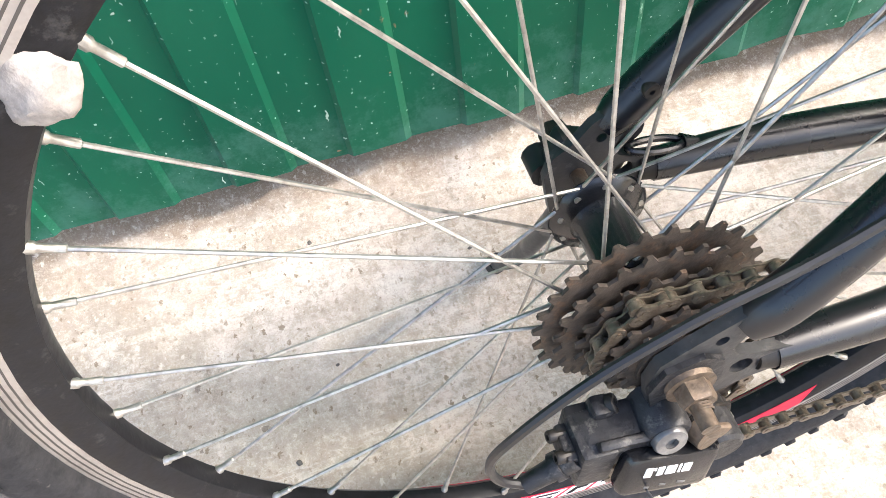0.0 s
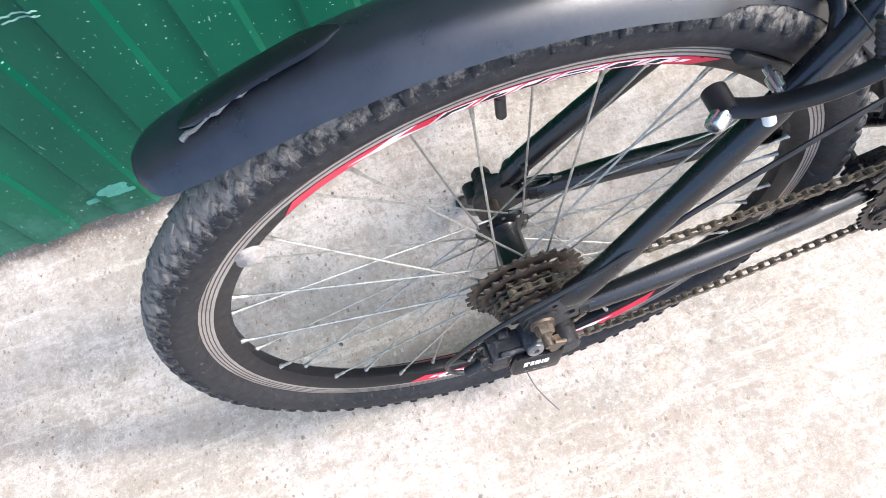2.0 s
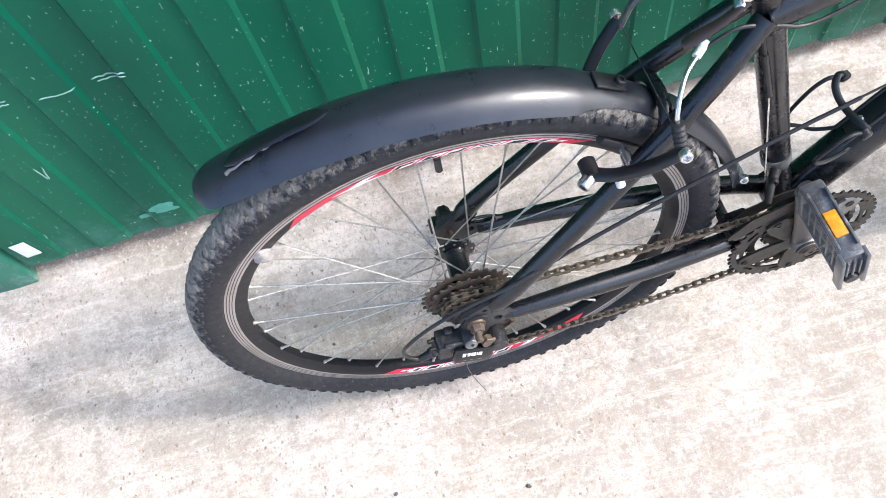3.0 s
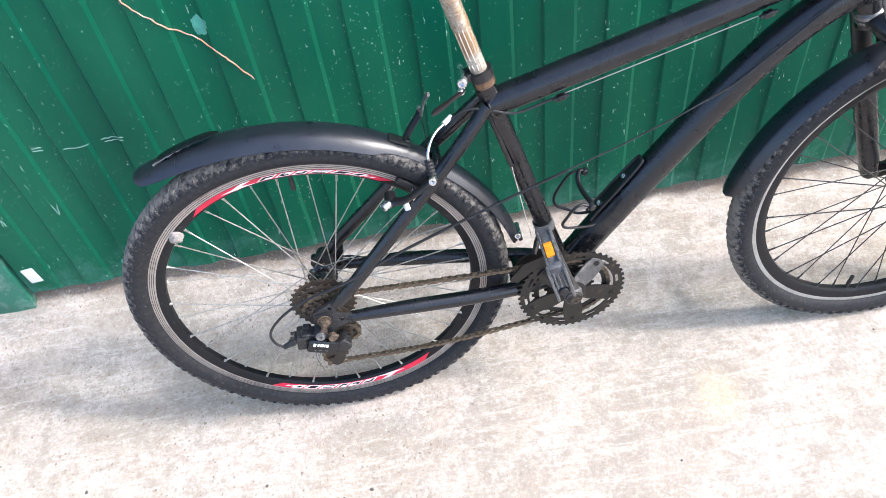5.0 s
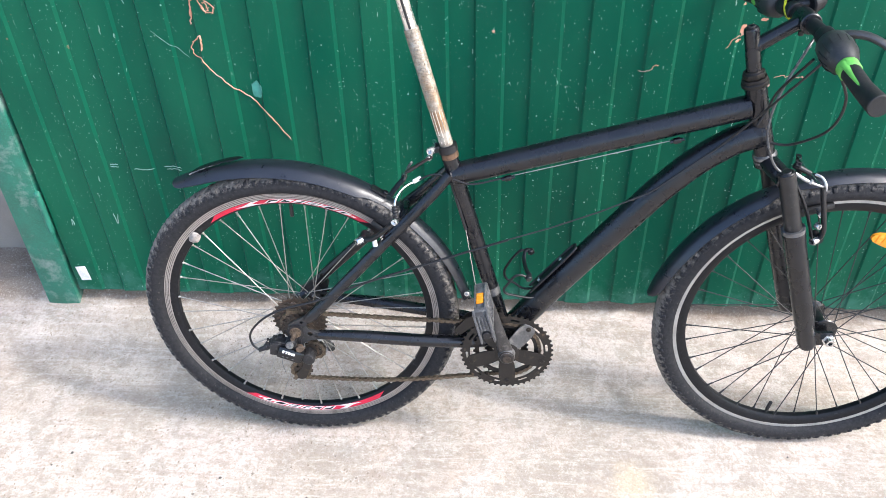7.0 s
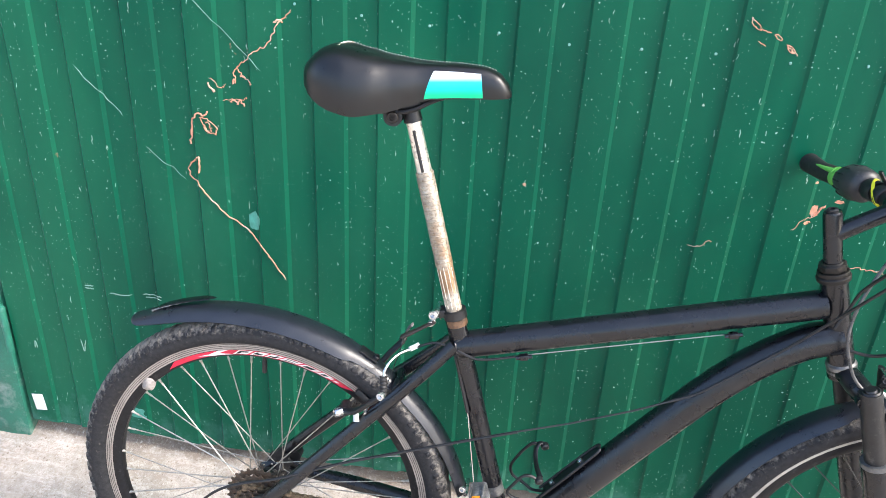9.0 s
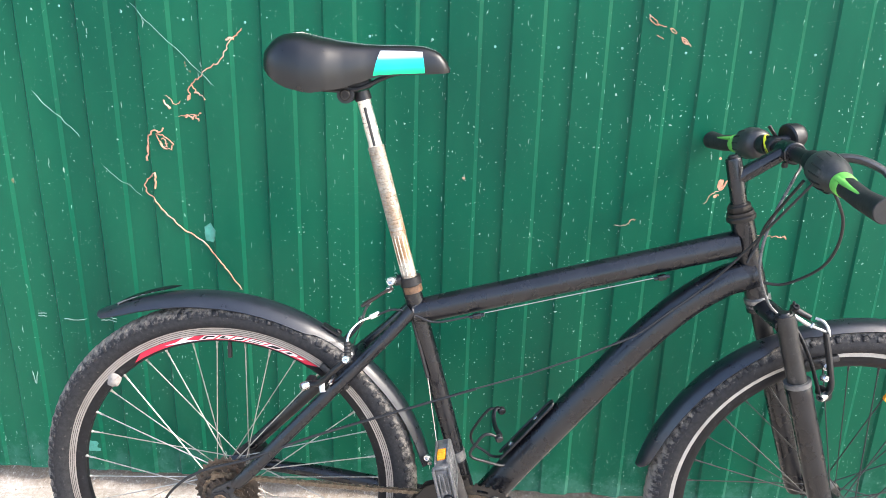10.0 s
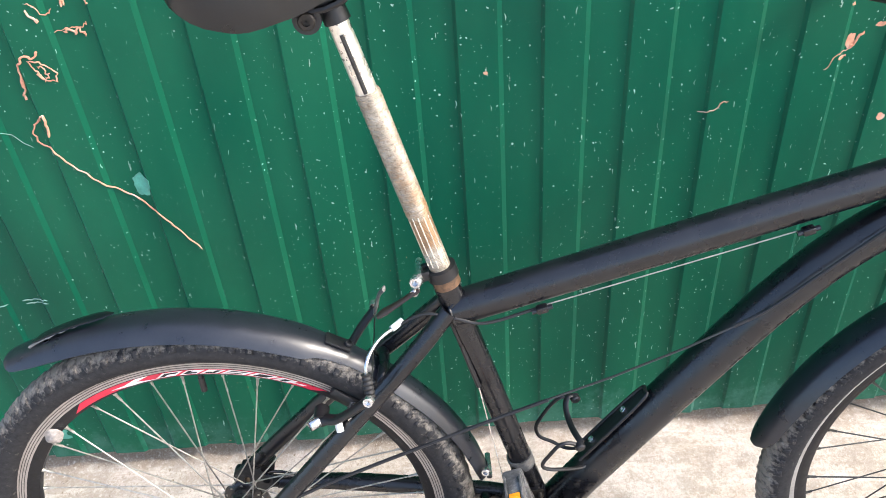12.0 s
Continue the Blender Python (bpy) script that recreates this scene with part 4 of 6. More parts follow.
# --- fork ---
fork_paint = surface("dusty_fork_paint", (0.014, 0.0135, 0.0135), 0.45, dirt=(0.12, 0.11, 0.1, 1), dirt_amount=0.55, coarse=80, var=0.4, bump=0.2)
fk = -hd
for s in (-1, 1):
    off = Vector((0, s * 0.064, 0))
    top = Vector((0.911, s * 0.064, 0.706))
    seal = top + fk * 0.118
    end = top + fk * 0.405
    leg = part("fork_leg", tube([seal, seal + fk * 0.004, seal + fk * 0.02, seal + fk * 0.16, end - fk * 0.012, end], [0.0185, 0.0205, 0.02, 0.0195, 0.018, 0.0145], 24), black_paint, bike)
    part("stanchion", tube([top - fk * 0.003, seal + fk * 0.01], 0.0155, 20), fork_paint, leg, "dusty scratched fork leg")
    part("seal", tube([seal - fk * 0.004, seal + fk * 0.004], 0.0212, 20), crank_grey, leg)
    part("cap", moved(turned([(0.0005, 0.006), (0.0075, 0.006), (0.009, 0.003), (0.012, 0.004), (0.0155, 0), (0.0155, -0.006)], 16, "z"), Matrix.Translation(top - fk * 0.001) @ (-fk).to_track_quat("Z", "Y").to_matrix().to_4x4()), black_plastic, leg)
    part("dropout", joined(plate([(end.x - 0.012, end.z + 0.012), (end.x + 0.006, end.z + 0.03), (FA.x + 0.008, FA.z + 0.016), (FA.x + 0.013, FA.z), (FA.x + 0.007, FA.z - 0.012), (end.x + 0.006, end.z - 0.004)], s * 0.056 - 0.004, s * 0.056 + 0.004)), black_paint, leg)
    part("axle_nut", moved(turned([(0.0048, 0.014), (0.0085, 0.014), (0.0095, 0.011), (0.0095, 0.004), (0.013, 0.003), (0.013, 0)], 6, "y"), Matrix.Translation((FA.x, s * 0.061, FA.z)) @ pose(0, 0, 0, 0, 0, 0 if s > 0 else 180)), steel, leg)
arch = [Vector((0.9115, -0.066, 0.692)), Vector((0.908, -0.048, 0.696)), Vector((0.9, -0.024, 0.702)), Vector((0.894, 0, 0.705)), Vector((0.9, 0.024, 0.702)), Vector((0.908, 0.048, 0.696)), Vector((0.9115, 0.066, 0.692))]
part("fork_crown", joined(tube(spline(arch, 4), [0.0162] * 4 + [0.0175] * 17 + [0.0162] * 4, 18, squash=0.9), tube([HEAD_BOT - hd * 0.022, HEAD_BOT], [0.021, 0.0195], 20)), black_paint, bike)

# --- headset, stem, handlebar ---
HS = Matrix.Translation(HEAD_TOP) @ hd.to_track_quat("Z", "Y").to_matrix().to_4x4()
headset = part("headset", moved(turned([(0.0185, 0), (0.0228, 0.0005), (0.0232, 0.003), (0.0232, 0.0065), (0.0215, 0.0085), (0.0195, 0.009)], 28, "z"), HS), ring_black, bike, "dark steel headset cups and nuts")
part("spacer", moved(turned([(0.0185, 0.0085), (0.021, 0.009), (0.0215, 0.012), (0.021, 0.0145), (0.0185, 0.015)], 28, "z"), HS), ring_black, headset)
part("lock_nut", moved(turned([(0.0128, 0.0265), (0.0165, 0.0265), (0.019, 0.0245), (0.0195, 0.0165), (0.0185, 0.015)], 8, "z"), HS), ring_black, headset, "grimy faceted lock nut")
part("wedge_ring", moved(turned([(0.0128, 0.029), (0.0145, 0.0285), (0.015, 0.0265)], 20, "z"), HS), ring_black, headset)
part("headset_cup", moved(turned([(0.0185, 0.003), (0.0215, 0.0), (0.0215, -0.006), (0.0185, -0.008), (0.0205, -0.011), (0.0205, -0.014)], 24, "z"), Matrix.Translation(HEAD_BOT) @ hd.to_track_quat("Z", "Y").to_matrix().to_4x4()), crank_grey, bike)
STEM_TOP, CLAMP = Vector((0.821, 0, 0.945)), Vector((0.908, 0, 0.957))
stem = part("stem", joined(tube([HEAD_TOP + hd * 0.015, STEM_TOP - hd * 0.004, STEM_TOP], [0.0128, 0.0128, 0.0115], 20), tube([STEM_TOP - hd * 0.034, CLAMP - Vector((0.012, 0, 0.003))], [0.0125, 0.0118], 18), tube([CLAMP + Vector((0, -0.022, 0)), CLAMP + Vector((0, -0.02, 0)), CLAMP + Vector((0, 0.02, 0)), CLAMP + Vector((0, 0.022, 0))], [0.0155, 0.0175, 0.0175, 0.0155], 20)), black_paint, bike, "black quill stem")
part("bolt", bolt(STEM_TOP - hd * 0.001, hd, 0.008, 0.005), black_plastic, stem)
part("clamp_bolt", bolt(CLAMP + Vector((-0.005, 0, -0.017)), (0, 0, -1), 0.005, 0.008), black_plastic, stem)


def bar_point(v):
    a = abs(v)
    return Vector((0.908 - 0.087 * v - 0.012 * ease(0, 0.3, a), v, 0.957 - 0.026 * ease(0.05, 0.27, a) + 0.033 * v))


part("handlebar", tube([bar_point(v) for v in np.linspace(-0.27, 0.274, 30)], 0.0118, 18), black_plastic, bike, "black handlebar")


def along_bar(profile, v0, v1, n=20):
    """A turned shape (share of the way, radius) along the bar."""
    return tube([bar_point(v0 + (v1 - v0) * q) for q, r in profile], [r for q, r in profile], n)


for s, end in ((-1, 0.278), (1, 0.281)):
    grip = part("grip", along_bar([(0, 0.0142), (0.03, 0.0148), (0.5, 0.0145), (0.95, 0.0162), (0.985, 0.0166), (1, 0.0155)], s * 0.176, s * end), grip_black, bike, "black rubber grip with green inlay")
    part("grip_ring", along_bar([(0, 0.0155), (0.1, 0.0165), (0.9, 0.0163), (1, 0.015)], s * 0.163, s * 0.182), grip_green, grip, "green rubber ring")
    inlay = []
    for k in range(11):
        q = k / 10
        p = bar_point(s * (0.172 + 0.092 * q))
        inlay.append(p + Vector((-0.0075, 0, 0.0088)))
    part("grip_inlay", tube(inlay, [0.0085 - 0.0068 * k / 10 for k in range(11)], 10, squash=0.6), grip_green, grip, "green rubber inlay")
    shifter = part("twist_shifter", along_bar([(0, 0.0145), (0.05, 0.021), (0.14, 0.025), (0.4, 0.0272), (0.62, 0.0262), (0.8, 0.0226), (0.92, 0.019), (1, 0.0165)], s * 0.092, s * 0.164, 28), shifter_grey, bike, "dull black-grey twist gear shifter")
    for k in range(14):
        a = TAU * k / 14
        rib = []
        for q, r in ((0.42, 0.0272), (0.62, 0.0263), (0.76, 0.0236)):
            p = bar_point(s * (0.092 + 0.072 * q))
            rib.append(p + Vector((math.cos(a) * r, 0, math.sin(a) * r)))
        part("rib", tube(rib, 0.0012, 5), grip_black, shifter)
    run = spline([bar_point(s * 0.078) + Vector((0.02, 0, 0.006)), bar_point(s * 0.1) + Vector((0.052, 0, 0.012)), bar_point(s * 0.128) + Vector((0.078, 0, 0.004)), bar_point(s * 0.152) + Vector((0.086, 0, -0.014)), bar_point(s * 0.186) + Vector((0.106, 0, -0.024))], 4)
    lever = part("brake_lever", tube(run, [0.012, 0.0135, 0.0138, 0.0135, 0.013, 0.0125, 0.012, 0.0115, 0.011, 0.0108, 0.0105, 0.0103, 0.01, 0.01, 0.01, 0.0098, 0.007], 12, squash=0.5, side=(1, 0, 0)), lever_grey, bike, "grey brake lever")
    part("lever_mount", joined(along_bar([(0, 0.0145), (0.1, 0.0158), (0.9, 0.0158), (1, 0.0145)], s * 0.066, s * 0.09), tube([bar_point(s * 0.08) + Vector((0.008, 0, 0)), bar_point(s * 0.08) + Vector((0.028, 0, -0.004))], [0.011, 0.0085], 12), tube([bar_point(s * 0.078) + Vector((0.024, 0, -0.004)), bar_point(s * 0.05) + Vector((0.028, 0, -0.006))], [0.0055, 0.004], 10)), black_plastic, lever)

# --- saddle and post ---
pd = (Vector((0.2335, 0, 1.024)) - Vector((0.314, 0, 0.722))).normalized()
PB = Vector((0.314, 0, 0.722))
post_len = 0.316


def on_post(q):
    return PB + pd * (post_len * q)


def post_material():
    """Pale alloy with fine rings cut into it and a rust-brown stain over the lower half."""
    m, t, b = nodes_of("scuffed_seatpost")
    tc = t.nodes.new("ShaderNodeTexCoord").outputs["Object"]
    far = t.nodes.new("ShaderNodeVectorMath")
    far.operation = "DISTANCE"
    t.links.new(tc, far.inputs[0])
    far.inputs[1].default_value = PB
    d = far.outputs["Value"]
    c = ramp(t, noised(t, tc, 55, 6, 0.7), [(0.35, (0.26, 0.215, 0.16)), (0.55, (0.39, 0.34, 0.27)), (0.7, (0.52, 0.475, 0.4))]).outputs[0]
    hump = ramp(t, maths(t, "MULTIPLY", d, 4.0), [(0.12, (0, 0, 0)), (0.26, (0.3,) * 3), (0.36, (0.22,) * 3), (0.62, (0.03,) * 3)]).outputs[0]
    stain = maths(t, "ADD", hump, noised(t, tc, 26, 7, 0.7))
    c = mixed(t, ramp(t, stain, [(0.58, (0, 0, 0)), (0.76, (0.8,) * 3)]).outputs[0], c, (0.27, 0.14, 0.055))
    c = mixed(t, ramp(t, noised(t, tc, 240, 3, 0.7), [(0.36, (0.6,) * 3), (0.46, (0, 0, 0))]).outputs[0], c, (0.14, 0.1, 0.065))
    t.links.new(c, b.inputs["Base Color"])
    b.inputs["Roughness"].default_value = 0.42
    b.inputs["Metallic"].default_value = 0.3
    rings = maths(t, "SINE", maths(t, "MULTIPLY", d, 3600.0), 0.0)
    bp = put(t, "ShaderNodeBump", Strength=0.4, Distance=0.0005)
    t.links.new(rings, bp.inputs["Height"])
    t.links.new(bp.outputs[0], b.inputs["Normal"])
    return m


post_metal = post_material()
sleeve, q = [(0.0, 0.0127), (0.26, 0.0127)], 0.262
while q < 0.715:
    sleeve += [(q, 0.01335), (q + 0.008, 0.0135), (q + 0.0155, 0.0129), (q + 0.018, 0.0126)]
    q += 0.0205
sleeve += [(0.722, 0.0129), (0.726, 0.012), (0.73, 0.0112)]
seatpost = part("seatpost", tube([on_post(q) for q, r in sleeve], [r for q, r in sleeve], 24), post_metal, bike, "pale ringed seatpost with brown stains", smooth=25)
for k in range(5):
    a = radians(-150 + 30 * k)
    side = Vector((math.cos(a), math.sin(a), 0)) * 0.0125
    part("flute", tube([on_post(0.04) + side, on_post(0.26) + side], 0.0009, 6), post_shiny, seatpost)
part("upper_post", tube([on_post(q) for q in (0.72, 0.98)], [0.0112, 0.0108], 20), post_shiny, seatpost)
part("flat_strip", tube([on_post(0.735) + Vector((0, -0.0112, 0)), on_post(0.93) + Vector((0, -0.0108, 0))], 0.0022, 8), black_plastic, seatpost)


def through_keys(keys, x):
    """A smooth value between (x, value) keys."""
    if x <= keys[0][0]:
        return keys[0][1]
    for k in range(len(keys) - 1):
        (a, p), (b, q) = keys[k], keys[k + 1]
        if x <= b:
            return p + (q - p) * (lambda f: f * f * (3 - 2 * f) * 0.5 + f * 0.5)((x - a) / (b - a))
    return keys[-1][1]


SEAT_TOP = ((0.0813, 1.073), (0.0865, 1.09), (0.0955, 1.1005), (0.1094, 1.112), (0.125, 1.1156), (0.1362, 1.1164), (0.1712, 1.11), (0.1974, 1.105), (0.2412, 1.1014), (0.2934, 1.1015), (0.3281, 1.1003), (0.3497, 1.0945), (0.3628, 1.082), (0.3697, 1.068))
SEAT_LOW = ((0.0813, 1.0695), (0.0886, 1.058), (0.1031, 1.0465), (0.1241, 1.036), (0.1587, 1.029), (0.2023, 1.0352), (0.2371, 1.0464), (0.2587, 1.0545), (0.3, 1.0575), (0.3409, 1.06), (0.3615, 1.0615), (0.3697, 1.0625))
SEAT_HALF = ((0.0813, 0.012), (0.0865, 0.036), (0.0989, 0.055), (0.1195, 0.068), (0.1452, 0.073), (0.1761, 0.067), (0.2122, 0.049), (0.2585, 0.032), (0.31, 0.024), (0.3461, 0.021), (0.3615, 0.0175), (0.3697, 0.0085))


def seat_point(u, a, grow=0.0):
    """The saddle's skin at u; a runs from 0 (one lower edge) over the top to pi."""
    top, low, half = through_keys(SEAT_TOP, u), through_keys(SEAT_LOW, u), through_keys(SEAT_HALF, u)
    c, s = math.cos(a), math.sin(a)
    y = half * math.copysign(abs(c) ** 0.62, c) * (1 - 0.1 * (1 - s) ** 2)
    z = low + (top - low) * max(s, 0.0) ** 0.85
    z -= 0.0035 * math.exp(-(y / 0.01) ** 2) * ease(0.1, 0.15, u) * ease(0.3, 0.25, u)
    return Vector((u, y - grow * c, z + grow * s))


def make_saddle():
    """A padded shell: broad round tail, narrow nose."""
    us = [0.207 + 1.03 * (u - 0.2) for u in [0.078, 0.08, 0.083, 0.087, 0.092, 0.1] + [0.11 + 0.012 * k for k in range(19)] + [0.335, 0.342, 0.348, 0.353, 0.356, 0.358]]
    m = 28
    verts, faces = [], []
    for u in us:
        verts += [seat_point(u, math.pi * k / (m - 1)) for k in range(m)]
    n = len(us)
    for i in range(n - 1):
        for k in range(m - 1):
            a = i * m + k
            faces.append((a, a + 1, a + m + 1, a + m))
        faces.append((i * m + m - 1, i * m, (i + 1) * m, (i + 1) * m + m - 1))
    faces += [tuple(range(m)), tuple(range((n - 1) * m, n * m))]
    return verts, faces


def seat_panel(s):
    """A printed panel on one flank of the saddle's nose."""
    verts, faces = [], []
    n, m = 10, 8
    for lay in (0.0007, -0.001):
        for i in range(n):
            for k in range(m):
                q = k / (m - 1)
                u = 0.253 + 0.011 * q + (0.332 - 0.005 * q - 0.253 - 0.011 * q) * i / (n - 1)
                a = radians(2 + 50 * q)
                verts.append(seat_point(u, math.pi - a if s > 0 else a, 0.0))
                verts[-1] = verts[-1] + Vector((0, -s * -lay, lay * 0.5))
    for lay in (0, 1):
        for i in range(n - 1):
            for k in range(m - 1):
                a = lay * n * m + i * m + k
                faces.append((a, a + 1, a + m + 1, a + m))
    edge = [i * m for i in range(n)] + [(n - 1) * m + k for k in range(1, m)] + [i * m + m - 1 for i in range(n - 2, -1, -1)] + [k for k in range(m - 2, 0, -1)]
    for a, b in zip(edge, edge[1:] + edge[:1]):
        faces.append((a, b, b + n * m, a + n * m))
    return verts, faces


def print_material():
    m, t, b = nodes_of("turquoise_print")
    tc = t.nodes.new("ShaderNodeTexCoord").outputs["Object"]
    sep = t.nodes.new("ShaderNodeSeparateXYZ")
    t.links.new(tc, sep.inputs[0])
    lean = maths(t, "ADD", sep.outputs["Z"], maths(t, "MULTIPLY", sep.outputs["X"], -0.06))
    scaled = maths(t, "MULTIPLY", maths(t, "SUBTRACT", lean, 1.0432), 25.0)
    c = ramp(t, scaled, [(0.05, (0.0, 0.45, 0.2)), (0.28, (0.0, 0.5, 0.42)), (0.5, (0.02, 0.52, 0.68)), (0.72, (0.75, 0.85, 0.88)), (0.95, (0.85, 0.87, 0.87))])
    t.links.new(c.outputs[0], b.inputs["Base Color"])
    b.inputs["Roughness"].default_value = 0.35
    return m


saddle = part("saddle", make_saddle(), saddle_black, bike, "black padded saddle with turquoise side panels", smooth=60)
seat_print = print_material()
for s in (-1, 1):
    part("side_panel", seat_panel(s), seat_print, saddle, "white and turquoise printed side panel", smooth=60)
part("stitching", joined(*[tube([seat_point(0.128 + 0.0046 * k, math.radians(79), 0.0007), seat_point(0.1302 + 0.0046 * k, math.radians(79), 0.0007)], 0.0007, 5) for k in range(48)]), post_shiny, saddle, "row of pale stitches")
part("worn_mark", joined(tube([seat_point(0.127, math.radians(88), 0.0004), seat_point(0.135, math.radians(84), 0.0005), seat_point(0.142, math.radians(80), 0.0004)], [0.0005, 0.0012, 0.0006], 6), tube([seat_point(0.13, math.radians(96), 0.0004), seat_point(0.1285, math.radians(90), 0.0005), seat_point(0.135, math.radians(86), 0.0004)], [0.0005, 0.0011, 0.0005], 6)), post_shiny, saddle, "pale worn mark on the tail")
part("tail_mark", moved(plate([(-0.006, 0.003), (0.006, 0.002), (-0.001, -0.004)], -0.0006, 0.0006), Matrix.Translation(seat_point(0.118, radians(62), 0.0004)) @ pose(0, 0, 0, -38, -4, 0)), white_decal, saddle, "small white mark")
part("seat_clamp_head", joined(tube([on_post(0.965), on_post(1.01)], [0.0135, 0.0125], 18), tube([(0.21, -0.024, 1.0255), (0.21, 0.024, 1.0255)], 0.0135, 18), moved(block(0.05, 0.034, 0.014, 0.003), pose(0.223, 0, 1.037, 0, -14, 0))), black_plastic, saddle)
part("clamp_bolt", bolt((0.21, -0.024, 1.0255), (0, -1, 0), 0.0085, 0.006), ring_black, saddle)
for s in (-1, 1):
    part("saddle_rail", tube(spline([(0.137, s * 0.03, 1.044), (0.167, s * 0.024, 1.033), (0.227, s * 0.021, 1.034), (0.272, s * 0.014, 1.054), (0.327, s * 0.008, 1.07)], 4), 0.0035, 8), black_plastic, saddle)

collar = part("seat_collar", tube([on_post(-0.022), on_post(-0.02), on_post(0.022), on_post(0.024)], [0.0165, 0.0185, 0.0185, 0.0165], 24), black_plastic, bike, "black seat collar with quick release")
part("rust_ring", tube([on_post(-0.062), on_post(-0.06), on_post(-0.024), on_post(-0.022)], [0.0158, 0.0168, 0.0168, 0.0158], 22), rusty_collar, collar, "bare rusty ring under the collar")
part("clamp_ears", joined(*[moved(block(0.014, 0.006, 0.013, 0.002), pose(0.294, y, 0.722, 0, -15, 0)) for y in (-0.008, 0.008)]), black_plastic, collar)
part("quick_release_lever", tube(spline([(0.286, -0.024, 0.716), (0.272, -0.028, 0.708), (0.255, -0.027, 0.696), (0.236, -0.023, 0.682)], 4), [0.0065, 0.006, 0.0055, 0.005, 0.005, 0.005, 0.0052, 0.0056, 0.006, 0.0066, 0.007, 0.0068, 0.005], 12, squash=0.5), rusty_lever, collar, "brown-black bent lever")
part("release_nut", joined(bolt((0.286, -0.02, 0.727), (-0.3, -1, 0.1), 0.0075, 0.011), tube([(0.288, -0.022, 0.725), (0.288, 0.022, 0.725)], 0.004, 10), bolt((0.283, -0.02, 0.714), (-0.4, -1, -0.2), 0.0055, 0.009)), steel, collar)

# --- drivetrain ---
def toothed(teeth, r_root, r_tip):
    out = []
    for k in range(teeth):
        for q, r in ((0.0, r_root), (0.22, r_root), (0.4, r_tip), (0.6, r_tip), (0.78, r_root)):
            a = TAU * (k + q) / teeth
            out.append((r * math.cos(a), r * math.sin(a)))
    return out


def sprocket(teeth, y, thick, slots, r_slot, s_slot):
    r = 0.0127 / (2 * math.sin(math.pi / teeth))
    holes = [(r_slot * math.cos(TAU * k / slots + teeth), r_slot * math.sin(TAU * k / slots + teeth), s_slot) for k in range(slots)] if slots else []
    return plate(toothed(teeth, r - 0.0024, r + 0.0022), y, y + thick, holes)


cassette = part("cassette", tube([(RA.x, -0.062, RA.z), (RA.x, -0.028, RA.z)], 0.02, 24), rusty, bike, "rusty rear sprocket cluster")
for teeth, y, slots, rs, ss in ((28, -0.03, 6, 0.041, 0.0055), (24, -0.0365, 6, 0.034, 0.005), (20, -0.043, 5, 0.028, 0.004), (17, -0.049, 0, 0, 0), (15, -0.055, 0, 0, 0), (13, -0.06, 0, 0, 0)):
    part("sprocket", moved(sprocket(teeth, 0, 0.002, slots, rs, ss), Matrix.Translation((RA.x, y, RA.z))), rusty, cassette)
part("lock_nut", moved(turned([(0.006, -0.004), (0.012, -0.004), (0.013, 0), (0.013, 0.006)], 6, "y"), Matrix.Translation((RA.x, -0.066, RA.z))), steel, cassette)

crankset = part("crankset", moved(turned([(0.004, -0.02), (0.014, -0.02), (0.0165, -0.014), (0.0185, 0.0), (0.0185, 0.012), (0.01, 0.022)], 24, "y"), Matrix.Translation((BB.x, -0.062, BB.z))), crank_grey, bike, "worn triple crankset")


def chainring(teeth, y, inner, slots):
    """A toothed plate with rows of curved slots: inner and outer radius, count, half angle and first angle in degrees."""
    r = 0.0127 / (2 * math.sin(math.pi / teeth))
    bm = bmesh.new()
    loops = [toothed(teeth, r - 0.0025, r + 0.0016)]
    loops.append([(inner * math.cos(TAU * k / 40), inner * math.sin(TAU * k / 40)) for k in range(40)])
    for r0, r1, count, half, first in slots:
        for k in range(count):
            c, da, ends = radians(first + 360 * k / count), radians(half), (-1, -0.9, -0.45, 0, 0.45, 0.9, 1)
            mid = (r0 + r1) / 2
            sl = [((r1 if abs(q) < 1 else mid) * math.cos(c + da * q), (r1 if abs(q) < 1 else mid) * math.sin(c + da * q)) for q in ends]
            sl += [(r0 * math.cos(c + da * q), r0 * math.sin(c + da * q)) for q in ends[-2:0:-1]]
            loops.append(sl)
    edges = []
    for loop in loops:
        vs = [bm.verts.new((x, y, z)) for x, z in loop]
        edges += [bm.edges.new((vs[i], vs[(i + 1) % len(vs)])) for i in range(len(vs))]
    bmesh.ops.triangle_fill(bm, use_beauty=True, use_dissolve=False, edges=edges)
    got = bmesh.ops.extrude_face_region(bm, geom=bm.faces[:])
    bmesh.ops.translate(bm, vec=(0, 0.0025, 0), verts=[g for g in got["geom"] if isinstance(g, bmesh.types.BMVert)])
    bm.verts.index_update()
    piece = [tuple(v.co) for v in bm.verts], [tuple(v.index for v in f.verts) for f in bm.faces]
    bm.free()
    return piece


